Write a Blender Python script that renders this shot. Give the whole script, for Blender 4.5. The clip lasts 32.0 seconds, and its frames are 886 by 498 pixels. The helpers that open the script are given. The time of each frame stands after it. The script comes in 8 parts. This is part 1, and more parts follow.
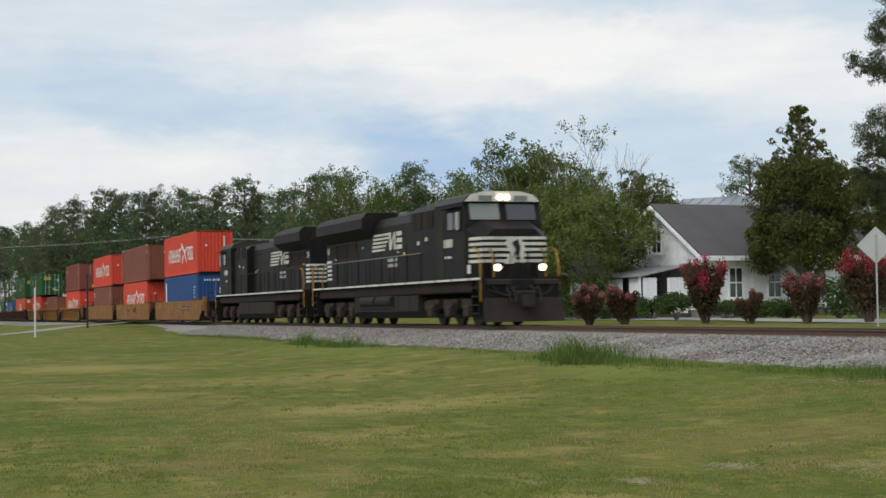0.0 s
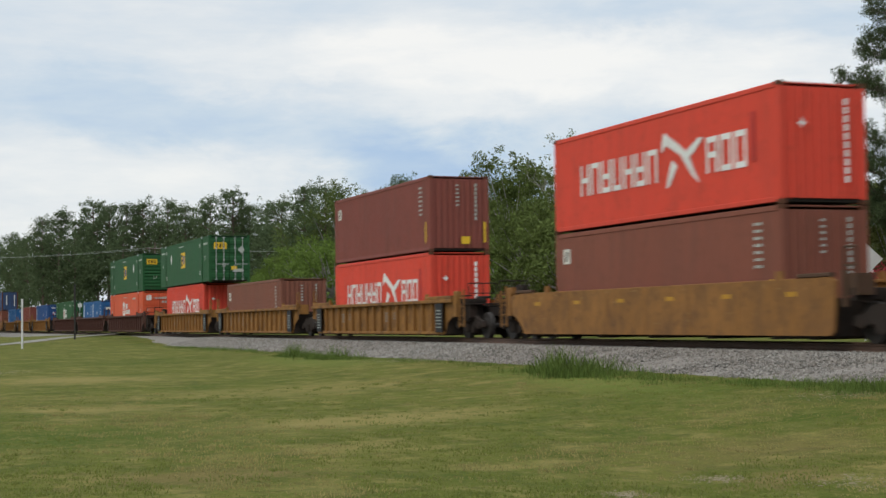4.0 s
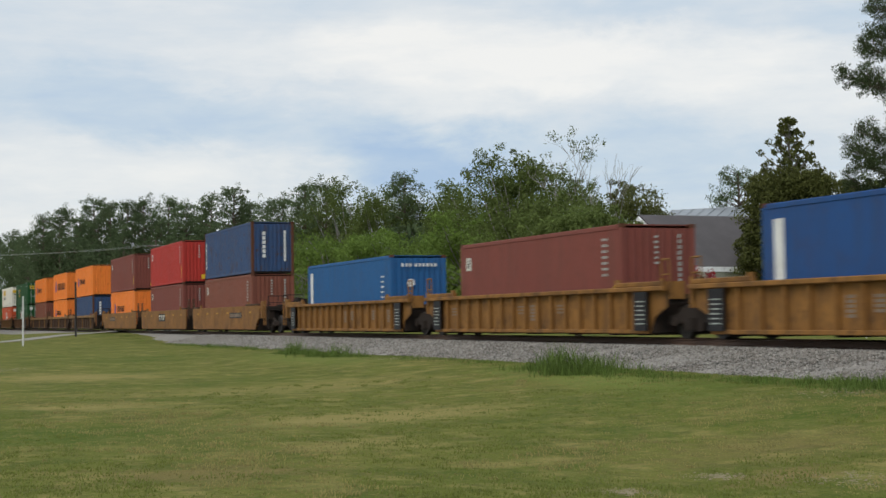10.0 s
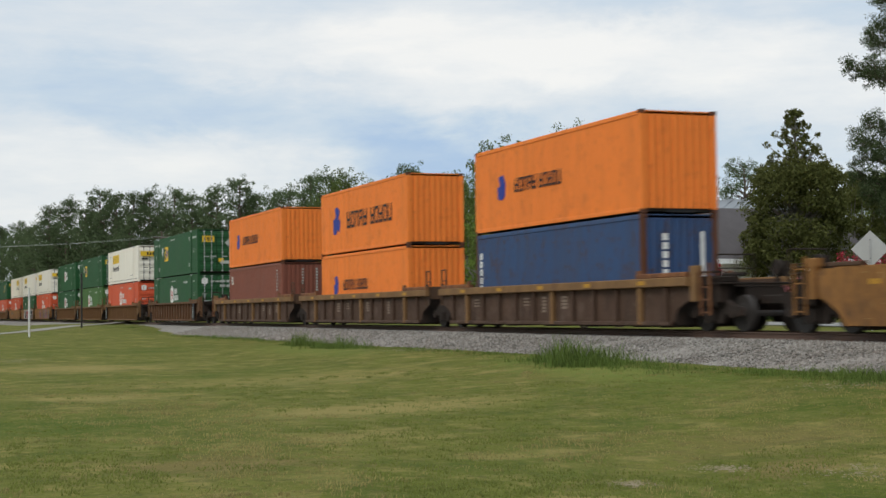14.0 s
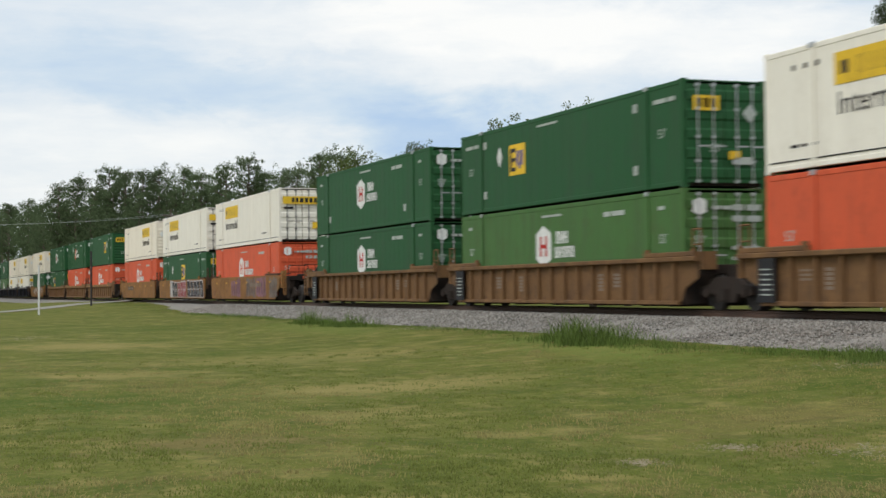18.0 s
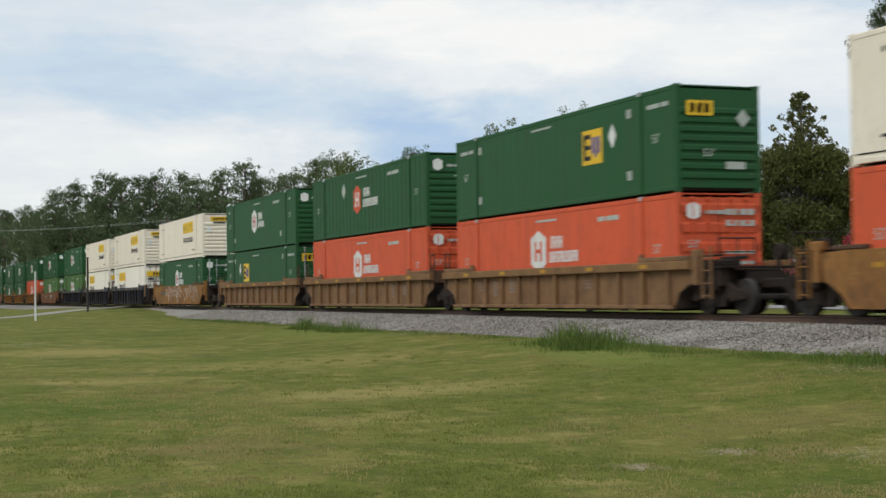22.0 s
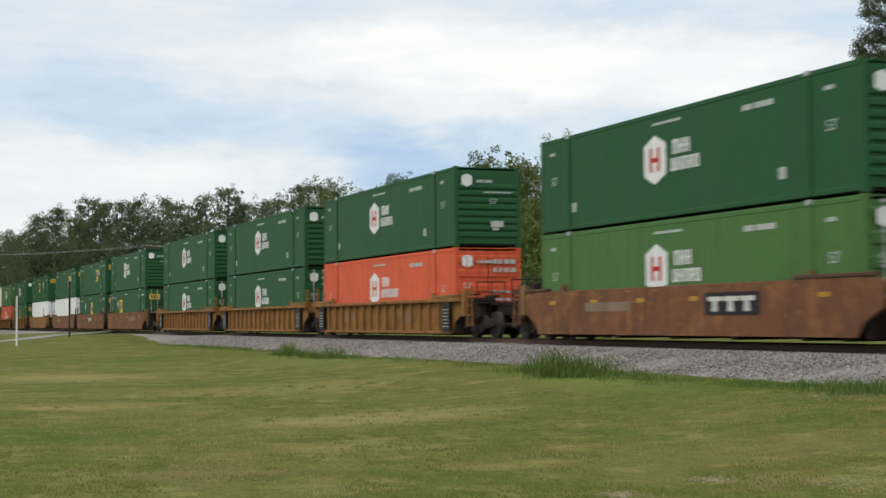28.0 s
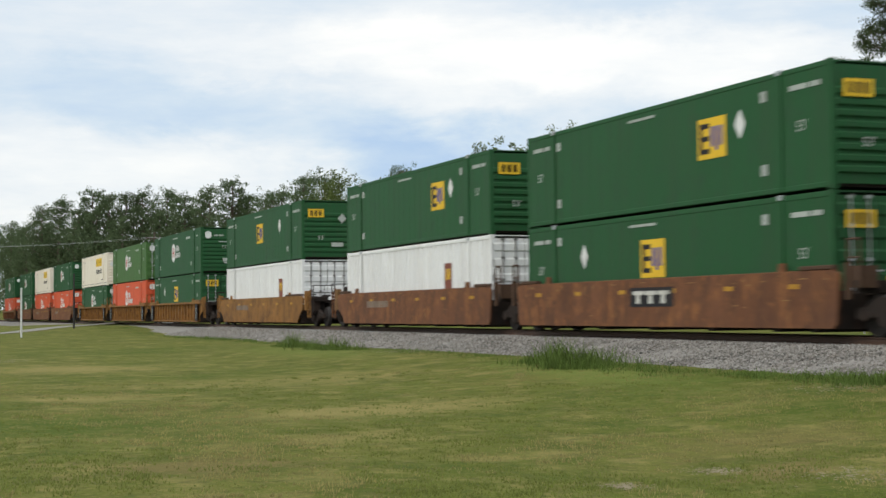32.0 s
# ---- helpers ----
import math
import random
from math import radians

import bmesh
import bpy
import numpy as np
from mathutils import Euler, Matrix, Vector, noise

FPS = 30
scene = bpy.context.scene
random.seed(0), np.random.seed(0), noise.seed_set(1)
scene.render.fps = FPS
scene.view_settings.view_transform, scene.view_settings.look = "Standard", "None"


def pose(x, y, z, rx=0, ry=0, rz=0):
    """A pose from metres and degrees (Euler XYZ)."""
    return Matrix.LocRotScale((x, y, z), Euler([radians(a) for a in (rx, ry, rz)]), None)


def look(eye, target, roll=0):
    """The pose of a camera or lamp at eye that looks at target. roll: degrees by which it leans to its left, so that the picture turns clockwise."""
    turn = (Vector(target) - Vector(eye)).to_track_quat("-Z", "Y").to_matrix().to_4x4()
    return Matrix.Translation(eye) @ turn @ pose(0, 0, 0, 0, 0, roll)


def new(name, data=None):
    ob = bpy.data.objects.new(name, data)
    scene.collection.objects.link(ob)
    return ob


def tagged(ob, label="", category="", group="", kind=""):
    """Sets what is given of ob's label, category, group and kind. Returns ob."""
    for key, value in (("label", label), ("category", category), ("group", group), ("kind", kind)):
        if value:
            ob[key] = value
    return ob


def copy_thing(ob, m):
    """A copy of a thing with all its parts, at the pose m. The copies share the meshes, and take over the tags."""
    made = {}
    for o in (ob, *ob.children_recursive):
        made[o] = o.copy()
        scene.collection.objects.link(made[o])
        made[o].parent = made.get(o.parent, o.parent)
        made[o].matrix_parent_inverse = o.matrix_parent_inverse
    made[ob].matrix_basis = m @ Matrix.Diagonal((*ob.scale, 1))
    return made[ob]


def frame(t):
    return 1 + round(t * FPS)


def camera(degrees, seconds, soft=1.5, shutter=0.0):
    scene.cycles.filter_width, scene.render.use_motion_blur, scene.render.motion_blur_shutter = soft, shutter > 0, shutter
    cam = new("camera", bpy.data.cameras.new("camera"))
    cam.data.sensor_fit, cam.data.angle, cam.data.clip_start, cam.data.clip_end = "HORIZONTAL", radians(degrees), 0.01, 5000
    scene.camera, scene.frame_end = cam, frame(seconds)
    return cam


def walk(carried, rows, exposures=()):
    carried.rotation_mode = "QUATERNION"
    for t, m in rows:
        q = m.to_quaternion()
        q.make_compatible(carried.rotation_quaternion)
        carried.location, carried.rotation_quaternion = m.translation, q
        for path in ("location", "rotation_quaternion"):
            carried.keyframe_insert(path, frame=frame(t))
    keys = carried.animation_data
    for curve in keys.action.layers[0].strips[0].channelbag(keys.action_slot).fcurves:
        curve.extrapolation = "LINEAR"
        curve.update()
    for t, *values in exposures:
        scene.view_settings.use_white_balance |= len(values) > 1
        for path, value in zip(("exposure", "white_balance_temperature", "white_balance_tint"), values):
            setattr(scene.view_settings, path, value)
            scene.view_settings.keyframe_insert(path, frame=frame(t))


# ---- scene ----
EYE = Vector((0, 0, 1.74))
RAIL = 0.90            # height of the rail tops
TRACK_Y = 21.09        # middle of the track
FAR_Z = 0.74           # ground beyond the track
GRADE = 0.0044         # the track climbs gently along +x


def climb(x):
    """Height of the track at x over its height at x = -45."""
    return GRADE * (min(40, max(-330, x)) + 45)



def aim(yaw, pitch, roll):
    """Camera pose: yaw from the track's far direction towards the track, degrees."""
    y, p = radians(yaw), radians(pitch)
    way = Vector((-math.cos(y) * math.cos(p), math.sin(y) * math.cos(p), math.sin(p)))
    return look(EYE, EYE + way * 10, roll)


cam = camera(32.98, 32.0, soft=1.5, shutter=0.3)
walk(cam, [(t, aim(a, b, c)) for t, a, b, c in (
    (0, 20.656, 2.040, -0.951), (0.5, 20.768, 2.102, -1.136), (1, 20.840, 2.198, -1.216), (1.5, 20.846, 2.228, -1.151),
    (2, 20.869, 2.199, -1.134), (2.5, 20.896, 2.164, -1.009), (3, 20.933, 2.226, -0.781), (3.5, 21.012, 2.383, -0.746),
    (5.5, 21.273, 2.690, -0.736), (6, 21.335, 2.569, -0.613), (6.5, 21.338, 2.473, -0.604), (7, 21.395, 2.504, -0.674),
    (7.5, 21.479, 2.546, -0.756), (8, 21.519, 2.569, -0.809), (8.5, 21.448, 2.575, -0.791), (9, 21.359, 2.533, -0.839),
    (9.5, 21.226, 2.474, -0.775), (10, 21.074, 2.419, -0.736), (10.5, 21.023, 2.446, -0.860), (11, 21.030, 2.453, -0.932),
    (11.5, 20.912, 2.406, -0.914), (12, 20.871, 2.354, -0.844), (12.5, 20.836, 2.290, -0.720), (13, 20.864, 2.227, -0.733),
    (13.5, 20.888, 2.161, -0.721), (14, 20.855, 2.105, -0.661), (14.5, 20.800, 2.029, -0.544), (16.5, 20.589, 1.432, -0.452),
    (17, 20.547, 1.301, -0.334), (17.5, 20.522, 1.249, -0.471), (18, 20.503, 1.290, -0.540), (18.5, 20.458, 1.405, -0.665),
    (19, 20.424, 1.456, -0.607), (19.5, 20.382, 1.436, -0.592), (20, 20.386, 1.404, -0.468), (20.5, 20.427, 1.393, -0.332),
    (21, 20.518, 1.406, -0.562), (21.5, 20.608, 1.440, -0.685), (22, 20.635, 1.481, -0.715), (22.5, 20.641, 1.486, -0.648),
    (23, 20.711, 1.519, -0.636), (23.5, 20.823, 1.610, -0.583), (24, 20.919, 1.780, -0.466), (24.5, 21.015, 2.056, -0.341),
    (25, 21.084, 2.329, -0.360), (25.5, 21.091, 2.533, -0.464), (27.5, 21.169, 2.505, -0.377), (28, 21.285, 2.491, -0.448),
    (28.5, 21.385, 2.494, -0.458), (29, 21.416, 2.470, -0.417), (29.5, 21.443, 2.417, -0.382), (30, 21.383, 2.328, -0.457),
    (30.5, 21.275, 2.248, -0.541), (31, 21.187, 2.203, -0.532), (31.5, 21.156, 2.176, -0.499), (32, 21.126, 2.168, -0.477),
)],
    exposures=[(t, e, 6580, 9) for t, e in (
        (0, 0.0), (2, 0.03), (6, -0.03), (7, 0.04), (8, 0.03), (9, -0.03), (11, -0.05), (12, -0.02), (14, -0.01), (17, 0.06), (18, 0.11), (19, 0.14), (20, -0.05),
        (21, -0.03), (22, 0.03), (23, 0.15), (24, 0.13), (25, -0.10), (28, 0.11), (29, 0.06), (30, 0.06), (31, 0.12), (32, 0.16))])

# ---------------------------------------------------------------- sky and sun
SUN_AZ, SUN_EL = radians(-62), radians(48)     # the way to the sun
sun_way = Vector((math.cos(SUN_AZ) * math.cos(SUN_EL), math.sin(SUN_AZ) * math.cos(SUN_EL), math.sin(SUN_EL)))


def node(nt, kind, **kw):
    n = nt.nodes.new(kind)
    for k, v in kw.items():
        if k in n.inputs:
            n.inputs[k].default_value = v
    return n


def build_world():
    w = bpy.data.worlds.new("sky")
    scene.world = w
    w.use_nodes = True
    nt = w.node_tree
    nt.nodes.clear()
    L = nt.links.new
    out = node(nt, "ShaderNodeOutputWorld")
    bg = node(nt, "ShaderNodeBackground", Strength=1.0)
    tc = node(nt, "ShaderNodeTexCoord")
    sky = node(nt, "ShaderNodeTexSky")
    sky.sky_type = "NISHITA"
    sky.sun_disc = False
    sky.sun_elevation = SUN_EL
    sky.sun_rotation = radians(90) - SUN_AZ
    blue = node(nt, "ShaderNodeVectorMath")
    blue.operation = "SCALE"
    blue.inputs["Scale"].default_value = 0.10
    L(sky.outputs[0], blue.inputs[0])
    # cloud deck seen flat: direction divided by height, so that clouds thin out towards the horizon
    sep = node(nt, "ShaderNodeSeparateXYZ")
    L(tc.outputs["Generated"], sep.inputs[0])
    up = node(nt, "ShaderNodeMath")
    up.operation = "MAXIMUM"
    up.inputs[1].default_value = 0.0
    L(sep.outputs["Z"], up.inputs[0])
    def math2(op, p, q, r=None):
        m = node(nt, "ShaderNodeMath")
        m.operation = op
        for k, e in enumerate((p, q, r)):
            if e is None:
                continue
            if isinstance(e, (int, float)):
                m.inputs[k].default_value = e
            else:
                L(e, m.inputs[k])
        return m.outputs[0]

    def field(scale, stretch, detail, rough, shift=(0.35, 0.2, 0.1), distort=0.3):
        mp = node(nt, "ShaderNodeMapping")
        mp.inputs["Scale"].default_value = stretch
        mp.inputs["Location"].default_value = shift
        L(tc.outputs["Generated"], mp.inputs["Vector"])
        n = node(nt, "ShaderNodeTexNoise", Scale=scale, Detail=detail, Roughness=rough, Distortion=distort)
        L(mp.outputs[0], n.inputs["Vector"])
        return n.outputs["Fac"]

    # bearing and height of the direction, in degrees, with ragged edges
    warp = math2("SUBTRACT", field(13.0, (1, 1, 2.2), 6.0, 0.6), 0.5)
    warp2 = math2("SUBTRACT", field(10.0, (1, 1, 2.5), 6.0, 0.62, (2.1, 0.7, 1.3)), 0.5)
    minus = math2("MULTIPLY", sep.outputs["X"], -1.0)
    bearing = math2("MULTIPLY_ADD", warp, 7.0, math2("MULTIPLY", math2("ARCTAN2", sep.outputs["Y"], minus), 57.296))
    height = math2("MULTIPLY_ADD", warp2, 3.6, math2("MULTIPLY", sep.outputs["Z"], 57.296))
    streaks = field(7.0, (1.0, 1.0, 7.0), 8.0, 0.58)
    broad = field(3.0, (1.0, 1.0, 3.0), 5.0, 0.55, (1.2, 0.4, 0.3))
    fine = field(26.0, (1.0, 1.0, 4.0), 8.0, 0.62, (0.2, 3.1, 0.6))
    tone = math2("MULTIPLY_ADD", streaks, 0.42, math2("MULTIPLY_ADD", broad, 0.40, math2("MULTIPLY_ADD", fine, 0.26, 0.07)))
    # banks and breaks of the cloud: bearing, height, half-widths, gain
    for u, v, w, h, gain in ((22.5, 9.6, 8.0, 2.2, 0.25), (29.5, 9.0, 8.5, 1.6, 0.22), (34.0, 8.0, 7.0, 2.2, 0.14), (27.6, 11.2, 4.5, 1.0, -0.15), (36.0, 10.7, 4.0, 0.9, -0.12),
                             (20.3, 5.7, 5.0, 2.2, -0.50), (23.0, 4.4, 4.0, 1.6, -0.22), (29.0, 5.4, 6.0, 2.0, -0.20), (9.5, 8.2, 8.0, 1.8, -0.24), (15.0, 7.0, 6.0, 1.3, -0.20),
                             (12.4, 8.9, 3.0, 0.7, 0.22), (8.5, 4.6, 9.5, 2.6, 0.18), (16.5, 9.9, 7.0, 1.0, 0.12), (21.5, 7.5, 3.0, 0.9, 0.10)):
        p = math2("MULTIPLY", math2("ADD", bearing, -u), 1 / w)
        q = math2("MULTIPLY", math2("ADD", height, -v), 1 / h)
        r = math2("SQRT", math2("ADD", math2("MULTIPLY", p, p), math2("MULTIPLY", q, q)), 0.0)
        mr = node(nt, "ShaderNodeMapRange")
        mr.interpolation_type = "SMOOTHSTEP"
        mr.inputs["From Min"].default_value = 1.15
        mr.inputs["From Max"].default_value = 0.25
        mr.inputs["To Max"].default_value = gain
        L(r, mr.inputs["Value"])
        tone = math2("ADD", tone, mr.outputs[0])
    ramp = node(nt, "ShaderNodeValToRGB")
    e = ramp.color_ramp.elements
    e[0].position, e[0].color = 0.12, (0.43, 0.58, 0.80, 1)
    e[1].position, e[1].color = 1.05, (0.97, 0.965, 0.95, 1)
    for at, c in ((0.42, (0.60, 0.71, 0.83, 1)), (0.68, (0.77, 0.82, 0.87, 1))):
        e.new(at).color = c
    L(tone, ramp.inputs[0])
    # overcast: brighter towards the zenith
    lum = node(nt, "ShaderNodeMapRange")
    lum.inputs["From Min"].default_value = 0.22
    lum.inputs["From Max"].default_value = 0.85
    lum.inputs["To Min"].default_value = 1.0
    lum.inputs["To Max"].default_value = 1.62
    L(up.outputs[0], lum.inputs["Value"])
    lit = node(nt, "ShaderNodeVectorMath")
    lit.operation = "SCALE"
    L(ramp.outputs[0], lit.inputs[0])
    L(lum.outputs[0], lit.inputs["Scale"])
    mix = node(nt, "ShaderNodeMix")
    mix.data_type = "RGBA"
    mix.inputs[0].default_value = 0.90
    L(blue.outputs[0], mix.inputs[6])
    L(lit.outputs[0], mix.inputs[7])
    L(mix.outputs[2], bg.inputs["Color"])
    L(bg.outputs[0], out.inputs[0])


build_world()
sun = new("sun", bpy.data.lights.new("sun", "SUN"))
sun.data.energy = 1.4
sun.data.angle = radians(25)
sun.data.color = (1.0, 0.95, 0.88)
sun.matrix_world = look(sun_way * 100, (0, 0, 0))

# ---------------------------------------------------------------- materials
MATS = {}


def material(name, rgb, rough=0.6, metal=0.0, var=0.25, scale=1.2, fine=18.0, dirt=None, dirt_amount=0.0,
             streak=(1, 1, 1), bump=0.0, island=0.0, rand=0.0, spec=0.4, spots=None, spot_amount=0.0):
    """A procedural surface: base colour with two scales of variation, dirt in patches or streaks, fine relief."""
    if name in MATS:
        return MATS[name]
    m = bpy.data.materials.new(name)
    MATS[name] = m
    m.use_nodes = True
    nt = m.node_tree
    L = nt.links.new
    b = nt.nodes["Principled BSDF"]
    b.inputs["Roughness"].default_value = rough
    b.inputs["Metallic"].default_value = metal
    b.inputs["Specular IOR Level"].default_value = spec
    tc = node(nt, "ShaderNodeTexCoord")
    mp = node(nt, "ShaderNodeMapping")
    mp.inputs["Scale"].default_value = streak
    L(tc.outputs["Object"], mp.inputs["Vector"])
    n1 = node(nt, "ShaderNodeTexNoise", Scale=scale, Detail=5.0, Roughness=0.6)
    n2 = node(nt, "ShaderNodeTexNoise", Scale=fine, Detail=3.0, Roughness=0.6)
    L(mp.outputs[0], n1.inputs["Vector"])
    L(tc.outputs["Object"], n2.inputs["Vector"])
    # value = 1 + var*(noise-0.5) for both scales
    val = node(nt, "ShaderNodeMath")
    val.operation = "MULTIPLY_ADD"
    val.inputs[1].default_value = var * 1.6
    val.inputs[2].default_value = 1 - var * 0.8
    L(n1.outputs["Fac"], val.inputs[0])
    val2 = node(nt, "ShaderNodeMath")
    val2.operation = "MULTIPLY_ADD"
    val2.inputs[1].default_value = var * 0.8
    L(n2.outputs["Fac"], val2.inputs[0])
    off = node(nt, "ShaderNodeMath")
    off.operation = "SUBTRACT"
    off.inputs[1].default_value = var * 0.4
    L(val.outputs[0], off.inputs[0])
    L(off.outputs[0], val2.inputs[2])
    last = val2
    if island:
        geo = node(nt, "ShaderNodeNewGeometry")
        a = node(nt, "ShaderNodeMath")
        a.operation = "MULTIPLY_ADD"
        a.inputs[1].default_value = island
        L(geo.outputs["Random Per Island"], a.inputs[0])
        s = node(nt, "ShaderNodeMath")
        s.operation = "SUBTRACT"
        s.inputs[1].default_value = island / 2
        L(last.outputs[0], s.inputs[0])
        L(s.outputs[0], a.inputs[2])
        last = a
    if rand:
        oi = node(nt, "ShaderNodeObjectInfo")
        a = node(nt, "ShaderNodeMath")
        a.operation = "MULTIPLY_ADD"
        a.inputs[1].default_value = rand
        L(oi.outputs["Random"], a.inputs[0])
        s = node(nt, "ShaderNodeMath")
        s.operation = "SUBTRACT"
        s.inputs[1].default_value = rand / 2
        L(last.outputs[0], s.inputs[0])
        L(s.outputs[0], a.inputs[2])
        last = a
    sc = node(nt, "ShaderNodeVectorMath")
    sc.operation = "SCALE"
    sc.inputs[0].default_value = rgb
    L(last.outputs[0], sc.inputs["Scale"])
    colour = sc.outputs[0]
    if dirt:
        n3 = node(nt, "ShaderNodeTexNoise", Scale=scale * 1.7, Detail=6.0, Roughness=0.68, Distortion=0.4)
        L(mp.outputs[0], n3.inputs["Vector"])
        mr = node(nt, "ShaderNodeMapRange")
        mr.inputs["From Min"].default_value = 0.45
        mr.inputs["From Max"].default_value = 0.72
        mr.inputs["To Max"].default_value = dirt_amount
        L(n3.outputs["Fac"], mr.inputs["Value"])
        mx = node(nt, "ShaderNodeMix")
        mx.data_type = "RGBA"
        L(mr.outputs[0], mx.inputs[0])
        L(colour, mx.inputs[6])
        mx.inputs[7].default_value = (*dirt, 1)
        colour = mx.outputs[2]
    if spots:
        for size, squash, lo, hi, share in ((1.3, 0.7, 0.53, 0.63, 0.8), (4.0, 0.6, 0.55, 0.63, 1.0), (7.0, 0.05, 0.52, 0.68, 0.5)):
            ms = node(nt, "ShaderNodeMapping")
            ms.inputs["Scale"].default_value = (1, 1, squash)
            L(tc.outputs["Object"], ms.inputs["Vector"])
            n4 = node(nt, "ShaderNodeTexNoise", Scale=size, Detail=8.0, Roughness=0.72)
            L(ms.outputs[0], n4.inputs["Vector"])
            mr = node(nt, "ShaderNodeMapRange")
            mr.inputs["From Min"].default_value = lo
            mr.inputs["From Max"].default_value = hi
            mr.inputs["To Max"].default_value = spot_amount * share
            L(n4.outputs["Fac"], mr.inputs["Value"])
            mx = node(nt, "ShaderNodeMix")
            mx.data_type = "RGBA"
            L(mr.outputs[0], mx.inputs[0])
            L(colour, mx.inputs[6])
            mx.inputs[7].default_value = (*spots, 1)
            colour = mx.outputs[2]
    L(colour, b.inputs["Base Color"])
    if bump:
        bp = node(nt, "ShaderNodeBump", Strength=0.6, Distance=bump)
        L(n2.outputs["Fac"], bp.inputs["Height"])
        L(bp.outputs[0], b.inputs["Normal"])
    return m


STREAK = (1.0, 1.0, 0.16)
GRIME = (0.06, 0.05, 0.04)


def paint(name, rgb, dirt=0.25, rough=0.6, dirtcol=GRIME, var=0.14, streak=STREAK, spec=0.14, spots=(0.075, 0.038, 0.024), spot_amount=0.22):
    return material(name, rgb, rough=rough, var=var, scale=0.9, fine=9.0, dirt=dirtcol, dirt_amount=dirt,
                    streak=streak, bump=0.004, rand=0.08, spec=spec, spots=spots, spot_amount=spot_amount)


def leaf_material(name, rgb, island=0.7, through_light=0.25):
    m = material(name, rgb, rough=0.75, var=0.35, scale=0.35, fine=3.0, island=island, rand=0.25, spec=0.10)
    nt = m.node_tree
    if "Translucent BSDF" not in nt.nodes:
        b = nt.nodes["Principled BSDF"]
        tr = nt.nodes.new("ShaderNodeBsdfTranslucent")
        src = b.inputs["Base Color"].links[0].from_socket
        nt.links.new(src, tr.inputs["Color"])
        mx = nt.nodes.new("ShaderNodeMixShader")
        mx.inputs[0].default_value = through_light
        nt.links.new(b.outputs[0], mx.inputs[1])
        nt.links.new(tr.outputs[0], mx.inputs[2])
        nt.links.new(mx.outputs[0], nt.nodes["Material Output"].inputs["Surface"])
    return m


def glow(name, rgb, strength):
    m = bpy.data.materials.new(name)
    m.use_nodes = True
    b = m.node_tree.nodes["Principled BSDF"]
    b.inputs["Base Color"].default_value = (*rgb, 1)
    b.inputs["Emission Color"].default_value = (*rgb, 1)
    b.inputs["Emission Strength"].default_value = strength
    return m


